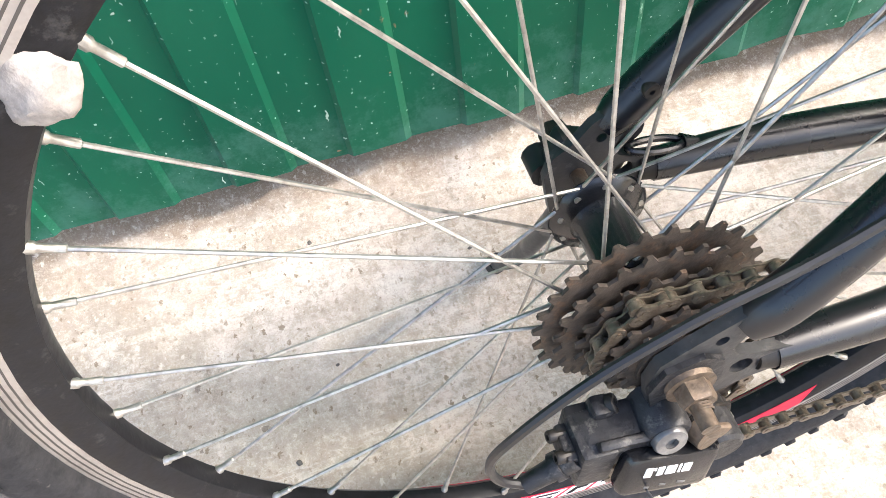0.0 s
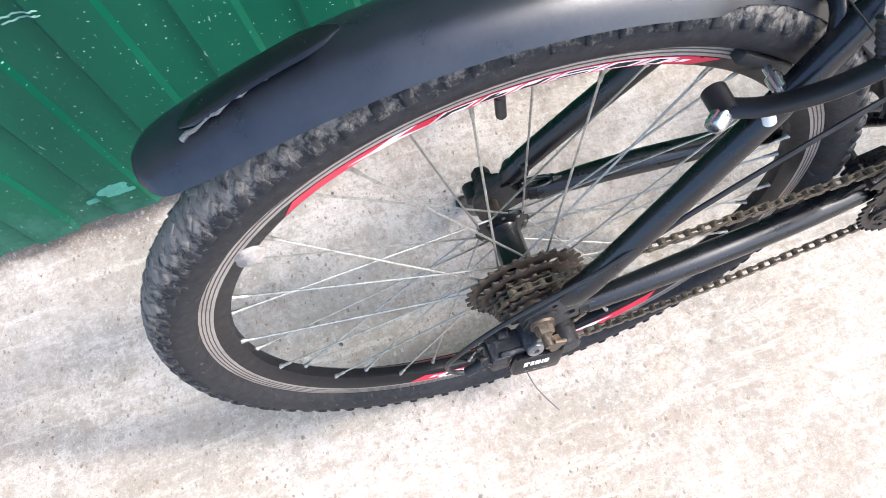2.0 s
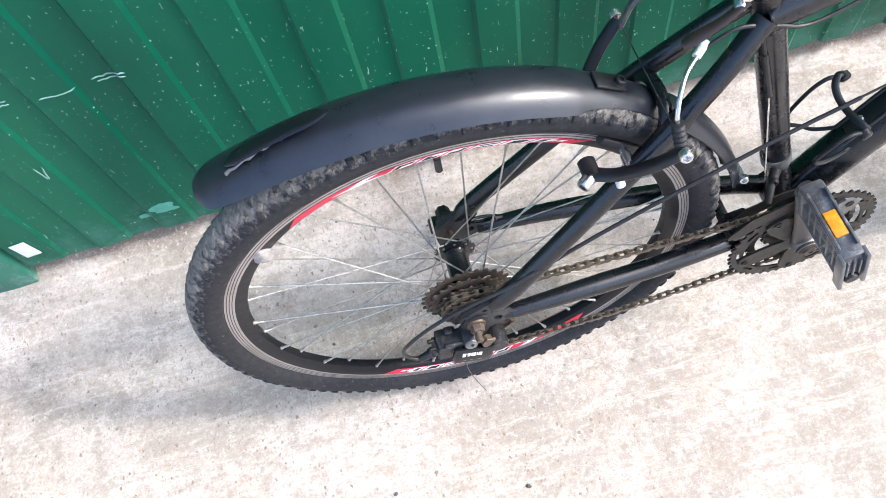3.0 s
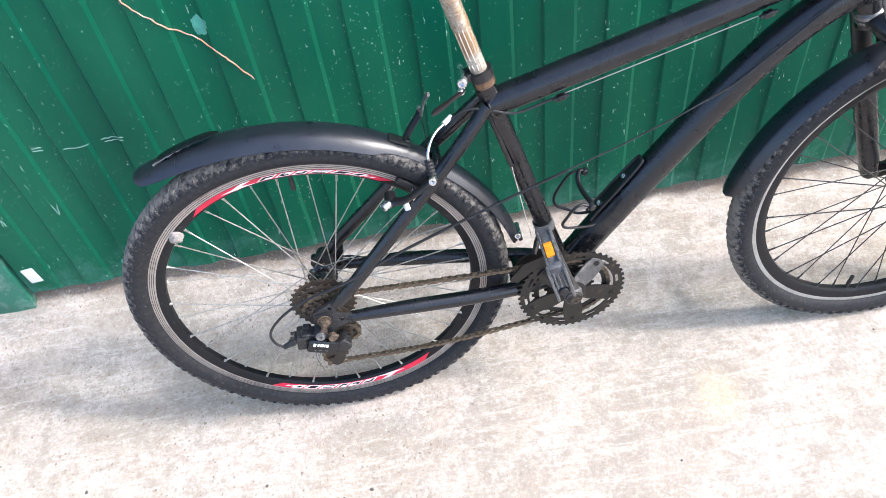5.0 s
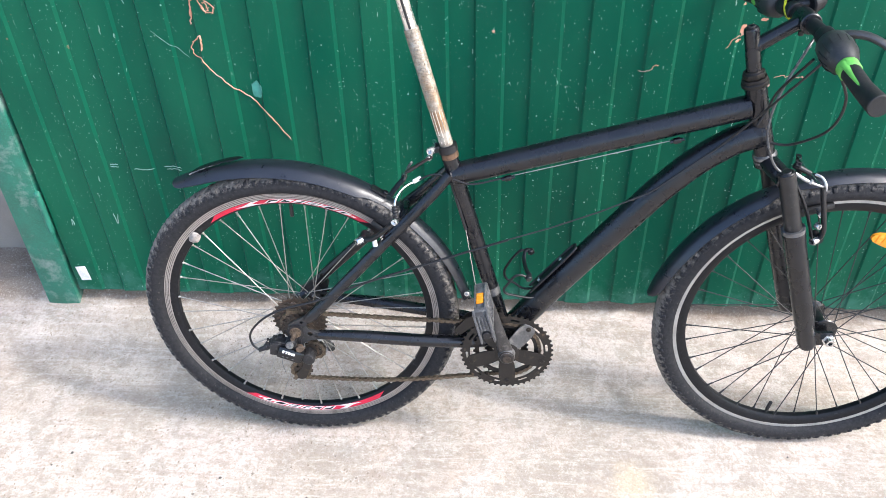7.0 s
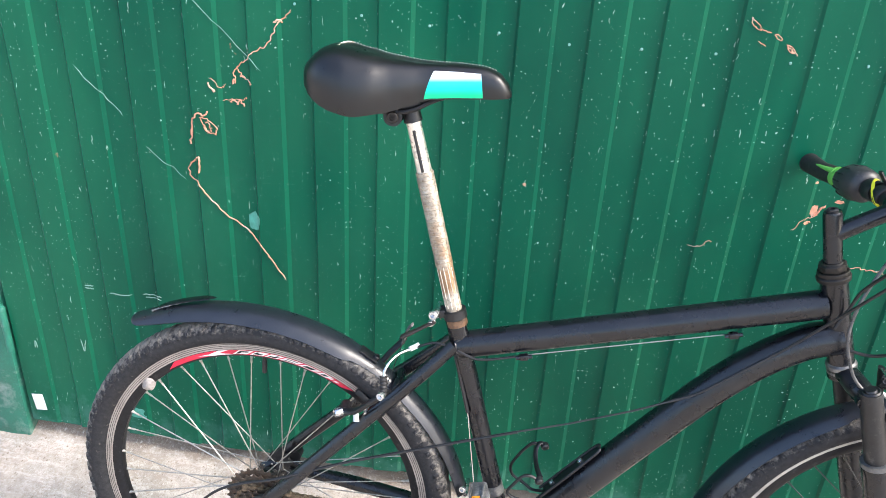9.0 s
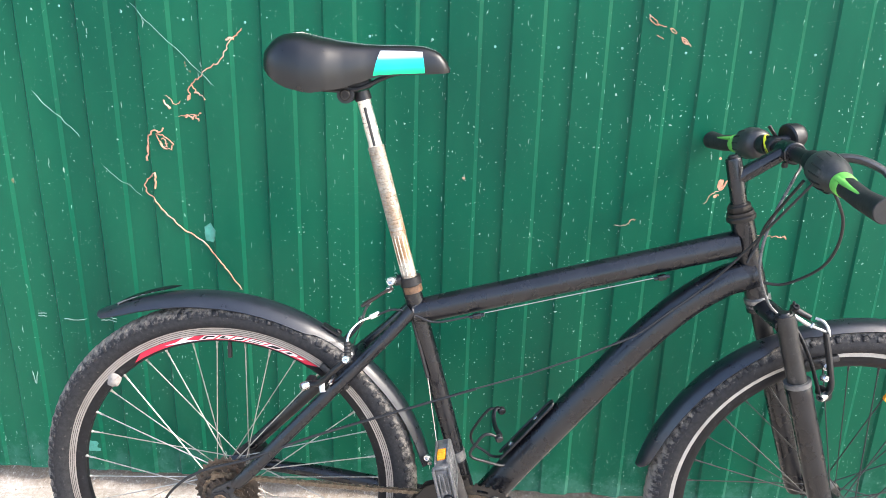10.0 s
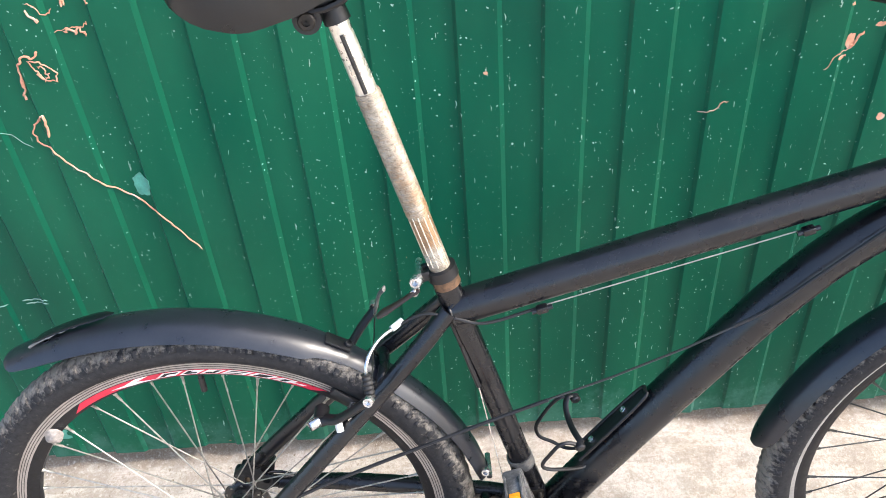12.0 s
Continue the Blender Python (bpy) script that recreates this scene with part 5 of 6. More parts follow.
for teeth, y, inner, slots in ((47, -0.061, 0.0765, ((0.0805, 0.0855, 10, 7, 8),)), (34, -0.053, 0.0575, ()), (22, -0.045, 0.03, ())):
    part("chainring", chainring(teeth, y, inner, slots), ring_black, crankset, at=Matrix.Translation((BB.x, 0, BB.z)))
CD = (Vector((0.385, 0, 0.452)) - BB).normalized()
for k in range(5):
    a = 56 + 72 * k
    arm = [(0.014, -50), (0.04, -25), (0.06, -17), (0.074, -13), (0.083, -9), (0.085, 0), (0.083, 9), (0.074, 13), (0.06, 17), (0.04, 25), (0.014, 50)]
    part("spider_arm", plate([(BB.x + r * math.cos(radians(a + q)), BB.z + r * math.sin(radians(a + q))) for r, q in arm], -0.0645, -0.0612), crank_grey if k == 0 else ring_black, crankset, "pale worn spider arm" if k == 0 else "")
    a = radians(a)
    part("ring_bolt", bolt(BB + Vector((0.0765 * math.cos(a), -0.0645, 0.0765 * math.sin(a))), (0, -1, 0), 0.0055, 0.002), ring_black, crankset)
    part("rivet", bolt(BB + Vector((0.087 * math.cos(a - 0.4), -0.061, 0.087 * math.sin(a - 0.4))), (0, -1, 0), 0.0028, 0.0014, 8), rusty, crankset)
part("spider_hub", moved(turned([(0.006, -0.004), (0.024, -0.0035), (0.028, -0.001), (0.028, 0.006)], 28, "y"), Matrix.Translation((BB.x, -0.062, BB.z))), ring_black, crankset)
PED = BB + CD * 0.17 + Vector((0, -0.078, 0))
part("crank_arm", tube([BB + Vector((0, -0.066, 0)) - CD * 0.016, BB + Vector((0, -0.067, 0)), BB + CD * 0.05 + Vector((0, -0.07, 0)), BB + CD * 0.155 + Vector((0, -0.078, 0)), BB + CD * 0.17 + Vector((0, -0.078, 0)), BB + CD * 0.182 + Vector((0, -0.078, 0))], [0.012, 0.0165, 0.0125, 0.0115, 0.0125, 0.008], 14, squash=0.62, side=CD.cross(Vector((0, 1, 0)))), crank_dark, crankset, "dark grey crank arm worn at its edges")
part("crank_cap", moved(turned([(0.0005, -0.003), (0.0085, -0.0035), (0.0125, -0.0025), (0.0155, 0.0), (0.0155, 0.006)], 24, "y"), Matrix.Translation(BB + Vector((0, -0.0805, 0)))), ring_black, crankset, "greasy dark crank cap")
part("crank_bolt", bolt(BB + Vector((0, -0.0835, 0)), (0, -1, 0), 0.0085, 0.003), rusty, crankset)


def make_pedal(at, s):
    ped = part("pedal", joined(moved(block(0.026, 0.012, 0.062, 0.004), pose(0, s * 0.012, 0)), moved(block(0.024, 0.09, 0.008, 0.003), pose(0, s * 0.056, 0.029)), moved(block(0.024, 0.09, 0.008, 0.003), pose(0, s * 0.056, -0.029)), tube([(0, 0, 0), (0, s * 0.1, 0)], [0.012, 0.009], 14)), pedal_grey, crankset, "dusty grey plastic platform pedal", at=Matrix.Translation(at) @ pose(0, 0, 0, 0, -14, 0))
    for k in range(5):
        part("tread_bar", moved(block(0.022, 0.004, 0.05, 0.001), pose(0, s * (0.03 + 0.013 * k), 0)), pedal_grey, ped)
    part("end_plate", moved(block(0.022, 0.006, 0.064, 0.002), pose(0, s * 0.098, 0)), pedal_grey, ped)
    for x in (-0.0125, 0.0125):
        part("end_rail", moved(block(0.0045, 0.014, 0.072, 0.0015), pose(x, s * 0.1, -0.003)), pedal_grey, ped)
    for x in (-0.0065, 0.0, 0.0065):
        part("end_rib", moved(block(0.0022, 0.006, 0.034, 0.0008), pose(x, s * 0.102, 0.006)), pedal_grey, ped)
    part("bearing_cap", moved(turned([(0.0005, s * 0.005), (0.007, s * 0.005), (0.0085, s * 0.003), (0.0085, 0.0)], 16, "y"), pose(0, s * 0.101, -0.022)), black_plastic, ped, "dusty round bearing cap")
    for x in (-0.0095, 0.0095):
        part("reflector_rim", moved(block(0.003, 0.07, 0.006, 0.001), pose(x, s * 0.055, 0.034)), pedal_grey, ped)
    for z in (0.034, -0.034):
        part("reflector", moved(block(0.0135, 0.03, 0.004, 0.001), pose(0, s * 0.062, z)), orange, ped, "orange reflector")
    return ped


make_pedal(PED, -1)

# derailleur
UP, LOW = Vector((0.027, 0, 0.273)), Vector((-0.0065, 0, 0.216))
mech = part("rear_derailleur", moved(block(0.052, 0.024, 0.024, 0.0035), pose(-0.03, -0.079, 0.288, 4, 3, 0)), mech_black, bike, "dusty black rear derailleur", at=Matrix.Translation((0.001, 0.0075, 0.0135)))
part("knuckle", joined(moved(block(0.019, 0.03, 0.032, 0.003), pose(-0.05, -0.078, 0.284, 0, 8, 0)), moved(block(0.01, 0.02, 0.014, 0.002), pose(-0.0595, -0.079, 0.289, 0, 8, 0))), mech_black, mech)
part("pivot_housing", tube([(-0.014, -0.069, 0.296), (-0.015, -0.09, 0.297), (-0.015, -0.092, 0.297)], [0.0122, 0.0122, 0.0105], 20), mech_black, mech)
part("rib", moved(block(0.03, 0.005, 0.008, 0.0015), pose(-0.034, -0.089, 0.299, 20, 10, 0)), mech_black, mech)
part("cable_lug", moved(block(0.012, 0.012, 0.01, 0.003), pose(-0.04, -0.07, 0.3, 0, 12, 0)), mech_black, mech)
claw = [(-0.021, 0.335), (-0.014, 0.349), (0.004, 0.353), (0.014, 0.346), (0.015, 0.33), (0.008, 0.316), (0.006, 0.297), (0.0, 0.288), (-0.012, 0.287), (-0.021, 0.294), (-0.0225, 0.304), (-0.018, 0.316)]
part("bracket", joined(plate(claw, -0.0745, -0.071, [(0.0, 0.3, 0.003), (-0.013, 0.322, 0.003)]), moved(block(0.012, 0.016, 0.014, 0.003), pose(-0.005, -0.079, 0.29, 0, 10, 0))), mech_black, mech, at=Matrix.Translation((-0.001, -0.0055, -0.0135)))
COVER = pose(-0.017, -0.097, 0.276, 0, 22, 0) @ pose(0, 0, 0, -15, 0, 0)
cover = part("link_cover", joined(moved(block(0.052, 0.012, 0.026, 0.0045), COVER), moved(block(0.012, 0.03, 0.025, 0.004), COVER @ pose(0.023, 0.012, 0))), gloss_black, mech, "glossy black cover with a plain white mark")
for k, (w, h) in enumerate(((0.0042, 0.0062), (0.001, 0.002), (0.0036, 0.0056), (0.0058, 0.0056), (0.0014, 0.0056), (0.0048, 0.0056))):
    x = (-0.0135, -0.0102, -0.0068, -0.0008, 0.0042, 0.0084)[k] - 0.001
    part("white_mark", moved(block(w, 0.0006, h, 0.0002), COVER @ pose(x, -0.0061, 0.0042 + (0.0018 if k == 1 else 0))), white_decal, cover)
for x, z, w in ((-0.012, -0.0065, 0.003), (-0.003, -0.006, 0.004), (0.008, -0.0062, 0.005)):
    part("scuff", moved(block(w, 0.0004, 0.0012, 0.0001), COVER @ pose(x, -0.006, z, 0, 9, 0)), crank_grey, cover)
part("cable_tail", tube(spline([(-0.03, -0.1, 0.272), (-0.026, -0.125, 0.278), (-0.014, -0.15, 0.275)], 4), 0.0006, 6), crank_grey, mech, "stray end of cable wire")
part("adjuster", joined(tube([(-0.058, -0.084, 0.29), (-0.066, -0.085, 0.285), (-0.084, -0.086, 0.277)], [0.0078, 0.006, 0.0048], 12), tube([(-0.065, -0.085, 0.286), (-0.069, -0.085, 0.284)], 0.0074, 12)), mech_black, mech)
for k in (0, 1):
    part("limit_screw", joined(tube([(-0.058, -0.074 - 0.011 * k, 0.294), (-0.066, -0.0745 - 0.011 * k, 0.2965)], 0.0018, 8), bolt((-0.0645, -0.0745 - 0.011 * k, 0.296), (-1, -0.1, 0.25), 0.0033, 0.004)), ring_black, mech)
part("clamp_bolt", bolt((-0.036, -0.07, 0.301), (1, -0.2, 0.5), 0.0052, 0.004, 12), ring_black, mech)
pivot = part("pivot_bolt", joined(turned([(0.0034, -0.004), (0.0078, -0.0036), (0.0086, -0.0026), (0.0086, 0.002)], 20, "y"), turned([(0.0001, -0.0012), (0.0038, -0.0014), (0.0036, -0.0038)], 6, "y")), crank_grey, mech, "scuffed round pivot bolt", at=pose(-0.0155, -0.0925, 0.2975, -14, 0, 0))
part("lower_pivot", joined(tube([(0.018, -0.066, 0.257), (0.018, -0.0905, 0.257), (0.018, -0.0925, 0.257)], [0.0138, 0.0138, 0.0118], 20), moved(block(0.012, 0.012, 0.02, 0.003), pose(0.022, -0.074, 0.25, 0, 20, 0))), mech_black, mech)
part("spring_clip", joined(tube([(0.003, -0.088, 0.288), (0.005, -0.096, 0.289)], [0.0085, 0.0075], 14), moved(block(0.014, 0.004, 0.01, 0.0015), pose(0.008, -0.094, 0.292, 0, 30, 0))), rusty_nut, mech)
part("axle_nut", joined(moved(turned([(0.005, -0.012), (0.0078, -0.012), (0.009, -0.01), (0.009, -0.003)], 6, "y"), Matrix.Translation((RA.x, -0.08, RA.z))), moved(turned([(0.0112, -0.003), (0.0118, -0.002), (0.0118, 0.006), (0.005, 0.006)], 24, "y"), Matrix.Translation((RA.x, -0.08, RA.z))), moved(turned([(0.0082, -0.003), (0.0122, -0.003)], 24, "y"), Matrix.Translation((RA.x, -0.08, RA.z)))), rusty_nut, mech, "rusty axle nut", at=Matrix.Translation((-0.001, 0, -0.0135)))
part("axle_thread", joined(*[moved(turned([(0.0042, -0.0006), (0.0049, 0.0), (0.0042, 0.0006)], 16, "y", closed=True), Matrix.Translation((RA.x, -0.0925 - 0.0013 * k, RA.z))) for k in range(3)]), rusty_nut, mech, at=Matrix.Translation((-0.001, 0, -0.0135)))
for y in (-0.0665, -0.0475):
    part("cage", plate([(0.021, 0.284), (0.032, 0.282), (0.034, 0.268), (0.022, 0.248), (0.012, 0.222), (0.004, 0.204), (-0.006, 0.2), (-0.014, 0.205), (-0.015, 0.216), (-0.006, 0.228), (0.006, 0.25), (0.014, 0.272)], y - 0.0008, y + 0.0008, [(0.014, 0.246, 0.0035)]), ring_black, mech, at=Matrix.Translation((-0.001, -0.0075, -0.0135)))
for c, z in ((UP.x, UP.z), (LOW.x, LOW.z)):
    wheel = part("jockey_wheel", moved(plate(toothed(11, 0.0195, 0.0235), -0.003, 0.003, [(0.0115 * math.cos(TAU * k / 5), 0.0115 * math.sin(TAU * k / 5), 0.003) for k in range(5)]), Matrix.Translation((c, -0.0495, z))), rusty, mech, "greasy toothed pulley", at=Matrix.Translation((-0.001, -0.0075, -0.0135)))
    part("pulley_bolt", bolt((c, -0.0605, z), (0, -1, 0), 0.0065, 0.004, 12), ring_black, wheel)

# chain
def chain_run():
    """Centre line of the chain as a closed walk with its sideways place."""
    up, low = UP, LOW
    r_ring = 0.0127 / (2 * math.sin(math.pi / 34))
    r_cog = 0.0127 / (2 * math.sin(math.pi / 17))
    pts = []
    for deg in range(96, -95, -12):
        p = BB + polar(r_ring, deg)
        pts.append((p.x, -0.052, p.z))
    p = BB + polar(r_ring, -105)
    pts.append((p.x, -0.052, p.z))
    pts.append((0.2, -0.0525, 0.1925))
    for deg in (-85, -120, -150, 180, 150, 115):
        p = low + polar(0.0215, deg)
        pts.append((p.x, -0.053, p.z))
    pts.append((0.0, -0.053, 0.247))
    for deg in (-60, -20, 20, 60, 100):
        p = up + polar(0.0215, deg)
        pts.append((p.x, -0.052, p.z))
    for deg in (250, 225, 200, 175, 150, 125, 100, 93):
        p = RA + polar(r_cog, deg)
        pts.append((p.x, -0.0485, p.z))
    pts.append((0.2, -0.05, 0.36))
    pts.append(pts[0])
    return pts


def make_chain():
    run = spline(chain_run(), 5)
    lengths = [0.0]
    for a, b in zip(run, run[1:]):
        lengths.append(lengths[-1] + (b - a).length)
    count = 2 * round(lengths[-1] / 0.0127 / 2)
    step = lengths[-1] / count

    def at(s):
        s %= lengths[-1]
        i = max(0, np.searchsorted(lengths, s) - 1)
        return run[i].lerp(run[i + 1], (s - lengths[i]) / max(lengths[i + 1] - lengths[i], 1e-9))

    def link(wide):
        out = []
        h = 0.0127 / 2
        for k in range(8):
            a = radians(-90 + 180 * k / 7)
            out.append((h + 0.004 * math.cos(a), 0.004 * math.sin(a)))
        out.append((0, 0.0026))
        for k in range(8):
            a = radians(90 + 180 * k / 7)
            out.append((-h + 0.004 * math.cos(a), 0.004 * math.sin(a)))
        out.append((0, -0.0026))
        body = [plate(out, y - 0.0005, y + 0.0005) for y in (-wide, wide)]
        if wide < 0.003:
            body += [tube([(q, -0.002, 0), (q, 0.002, 0)], 0.0037, 10) for q in (-h, h)]
        else:
            body += [tube([(q, -0.0043, 0), (q, 0.0043, 0)], 0.0018, 8) for q in (-h, h)]
        return joined(*body)

    inner, outer = mesh_of("link", link(0.0022), chain_steel), mesh_of("link", link(0.0033), chain_steel)
    chain = None
    for k in range(count):
        a, b = at(k * step), at((k + 1) * step)
        d = (b - a).normalized()
        y = Vector((0, 1, 0))
        y = (y - d * y.dot(d)).normalized()
        z = d.cross(y)
        m = Matrix.Translation((a + b) / 2) @ Matrix((d, y, z)).transposed().to_4x4()
        if chain is None:
            chain = part("chain", moved(link(0.0022), m), chain_steel, bike, "worn greasy bicycle chain")
        else:
            part("link", outer if k % 2 else inner, None, chain, at=m)


make_chain()

# --- cables ---
def cable(name, pts, r, mat, label="", steps=6):
    return part(name, tube(spline(pts, steps), r, 8), mat, bike, label)


cable("gear_cable", [(0.893, -0.13, 0.93), (0.872, -0.112, 0.89), (0.854, -0.088, 0.85), (0.842, -0.062, 0.815), (0.818, -0.045, 0.776), (0.785, -0.036, 0.737), (0.74, -0.0355, 0.698), (0.688, -0.036, 0.655), (0.65, -0.038, 0.636)], 0.0022, black_plastic, "loose black gear cable housing", 8)
part("bare_cable", tube([(0.65, -0.038, 0.636), (0.6, -0.04, 0.613), (0.508, -0.044, 0.578), (0.42, -0.047, 0.549)], 0.0015, 6), spoke_black, bike)
cable("gear_housing", [(0.43, -0.047, 0.552), (0.341, -0.05, 0.521), (0.162, -0.064, 0.462), (0.05, -0.075, 0.419), (-0.012, -0.079, 0.402), (-0.053, -0.0805, 0.382), (-0.084, -0.08, 0.353), (-0.0975, -0.0775, 0.327), (-0.095, -0.077, 0.303), (-0.083, -0.0785, 0.2905)], 0.0024, black_plastic, "black gear housing looping to the derailleur", 8)
cable("brake_cable_rear", [(0.912, -0.15, 0.926), (0.922, -0.152, 0.908), (0.939, -0.14, 0.878), (0.95, -0.115, 0.838), (0.949, -0.09, 0.802), (0.938, -0.062, 0.774), (0.912, -0.036, 0.75), (0.885, -0.024, 0.748)], 0.0024, black_plastic, "black brake cable housing in a wide loop", 8)
cable("brake_cable_front", [(0.935, 0.05, 0.953), (0.928, 0.0, 0.937), (0.908, -0.03, 0.92), (0.888, -0.035, 0.874), (0.873, -0.04, 0.829), (0.868, -0.044, 0.789), (0.873, -0.048, 0.757), (0.888, -0.053, 0.722), (0.907, -0.058, 0.705), (0.926, -0.06, 0.7075)], 0.0024, cable_grey, "grey-black brake cable housing", 8)
cable("gear_cable_front", [(0.887, -0.112, 0.93), (0.88, -0.075, 0.89), (0.873, -0.036, 0.846), (0.868, -0.024, 0.812), (0.856, -0.024, 0.78)], 0.0024, black_plastic, "", 8)
# bare cables under the top tube, held by small guides
part("bare_cable", tube([(0.427, -0.016, 0.672), (0.724, -0.016, 0.7495)], 0.0008, 6), rim_silver, bike, "bare steel cable under the top tube")
for x, z in ((0.427, 0.671), (0.724, 0.7495)):
    part("cable_guide", joined(moved(block(0.014, 0.01, 0.009, 0.002), pose(x, -0.0205, z, 0, -15, 0)), tube([(x - 0.012, -0.021, z - 0.003), (x + 0.012, -0.021, z + 0.0033)], 0.0032, 8)), black_paint, bike)
cable("housing_piece", [(0.42, -0.018, 0.67), (0.36, -0.022, 0.658), (0.325, -0.021, 0.668), (0.29, -0.018, 0.676), (0.257, -0.02, 0.664)], 0.002, black_plastic)

# front derailleur and its cable down the seat tube
part("housing_stop", joined(tube([(0.33, -0.012, 0.62), (0.348, -0.016, 0.555)], 0.0032, 8), tube([(0.318, -0.012, 0.66), (0.33, -0.012, 0.62)], 0.0022, 8)), black_plastic, bike)
part("bare_cable", tube([(0.348, -0.016, 0.555), (0.372, -0.03, 0.405)], 0.0009, 6), steel, bike)
fmech = part("front_derailleur", moved(turned([(0.0158, -0.009), (0.0178, -0.009), (0.0178, 0.009), (0.0158, 0.009)], 20, "z", closed=True), Matrix.Translation((0.4, 0, 0.402)) @ (ST_TOP - BB).to_track_quat("Z", "Y").to_matrix().to_4x4()), crank_grey, bike, "grimy front derailleur")
part("arm", joined(tube([(0.392, -0.018, 0.4), (0.38, -0.034, 0.392), (0.372, -0.05, 0.382)], [0.007, 0.0055, 0.004], 10), bolt((0.385, -0.03, 0.398), (-0.5, -1, 0.2), 0.005, 0.006)), ring_black, fmech)
for y in (-0.06, -0.044):
    part("cage", plate([(0.325, 0.34), (0.35, 0.372), (0.39, 0.386), (0.425, 0.388), (0.425, 0.374), (0.392, 0.368), (0.36, 0.348), (0.338, 0.328)], y - 0.0009, y + 0.0009), ring_black, fmech)
for u, w in ((0.33, 0.334), (0.42, 0.381)):
    part("cage_bridge", tube([(u, -0.06, w), (u, -0.044, w)], 0.003, 8), ring_black, fmech)
part("stay_bracket", plate([(0.33, 0.3), (0.345, 0.285), (0.372, 0.288), (0.378, 0.32), (0.362, 0.334), (0.338, 0.33)], -0.026, -0.022, [(0.356, 0.313, 0.005)]), black_paint, bike)
part("stay_bridge", tube([(0.35, -0.042, 0.295), (0.35, 0.042, 0.295)], 0.008, 12), black_paint, bike)
part("brake_bridge", tube(spline([(0.222, -0.042, 0.573), (0.232, -0.02, 0.592), (0.232, 0.02, 0.592), (0.222, 0.042, 0.573)], 4), 0.007, 12), black_paint, bike)


# --- rim brakes ---
def brake_arm(points, label):
    arm = part("brake_arm", tube(spline(points, 4), [0.0085] + [0.0078] * (len(points) * 4 - 5) + [0.0072, 0.006], 12, squash=0.62), black_plastic, bike, label)
    s = -1 if points[0][1] < 0 else 1
    b = Vector(points[0])
    part("boss_bolt", joined(bolt(b + Vector((-0.003, s * 0.004, 0.0)), Vector((-0.75, s * 0.55, -0.1)), 0.0075, 0.013, 12)), steel, arm, "bright pivot bolt")
    part("boss", tube([b - Vector((0, s * 0.016, 0)), b + Vector((0, s * 0.006, 0))], 0.0095, 14), black_plastic, arm)
    return arm


def pad(parent, wheel, deg, s):
    c = wheel + polar(0.2885, deg, s * 0.019)
    shoe = part("brake_pad", moved(block(0.062, 0.011, 0.0115, 0.003), Matrix.Translation(c) @ pose(0, 0, 0, 0, -(deg + 90), 0)), grip_black, parent, "worn black brake pad")
    part("pad_stud", joined(tube([c + Vector((0, s * 0.004, 0)), c + Vector((0, s * 0.034, 0))], 0.0036, 10), moved(turned([(0.0036, 0.0), (0.0062, 0.0), (0.0062, 0.012), (0.0036, 0.013)], 10, "y"), Matrix.Translation(c + Vector((0, s * 0.02 - 0.006, 0))))), steel, shoe)


for s in (-1, 1):
    arm = brake_arm([(0.151, s * 0.04, 0.546), (0.172, s * 0.056, 0.557), (0.198, s * 0.076, 0.588), (0.2214, s * 0.086, 0.614)], "black rim brake arm")
    pad(arm, RA, 48.5, s)
    part("cable_bolt", bolt((0.2205, s * 0.0885, 0.6145), (-0.2, s * 1.0, 0.25), 0.0065, 0.008, 12), steel, arm)
    part("white_spacer", tube([(0.173, s * 0.054, 0.5545), (0.1755, s * 0.06, 0.541)], 0.0048, 12), white_metal, arm, "white spacer on the pad stud")
    farm = brake_arm([(0.997, s * 0.058, 0.572), (1.0, s * 0.066, 0.592), (0.99, s * 0.068, 0.635), (0.979, s * 0.064, 0.681)], "black rim brake arm")
    part("return_spring", tube(spline([(0.99, s * 0.06, 0.566), (0.9785, s * 0.066, 0.59), (0.965, s * 0.067, 0.6245), (0.9485, s * 0.066, 0.658), (0.931, s * 0.064, 0.687)], 5), [0.0058] * 21, 10, squash=0.5), black_plastic, farm, "flat black spring strip")
    pad(farm, FA, 105, s)
    part("cable_bolt", bolt((0.984, s * 0.067, 0.606), (0.4, s * 1.0, 0.1), 0.006, 0.009, 12), steel, farm)
noodle = part("brake_noodle", tube(spline([(0.2185, -0.069, 0.634), (0.2195, -0.064, 0.645), (0.226, -0.052, 0.655), (0.238, -0.036, 0.661), (0.257, -0.02, 0.664)], 6), 0.0024, 10), steel, bike, "silver brake noodle")
part("boot", tube([Vector((0.221, -0.08, 0.611)).lerp(Vector((0.2185, -0.069, 0.636)), k / 10) for k in range(11)], [0.0052 if k % 2 else 0.0066 for k in range(11)], 12), grip_black, noodle, "black rubber bellows")
part("ferrule", tube([(0.25, -0.025, 0.663), (0.263, -0.015, 0.667)], 0.0042, 10), white_metal, noodle)
part("left_arm_link", tube(spline([(0.221, 0.078, 0.612), (0.23, 0.075, 0.642), (0.238, 0.07, 0.655)], 4), [0.005] * 9, 10, squash=0.5), crank_grey, noodle)
part("bare_cable", tube([(0.222, -0.07, 0.614), (0.222, 0.075, 0.614)], 0.0008, 6), spoke_black, bike)
fnoodle = part("brake_noodle", tube(spline([(0.979, -0.062, 0.682), (0.971, -0.066, 0.686), (0.949, -0.064, 0.694), (0.926, -0.06, 0.707)], 5), [0.0023] * 10 + [0.0034] * 6, 10), dull_steel, bike, "silver brake noodle")
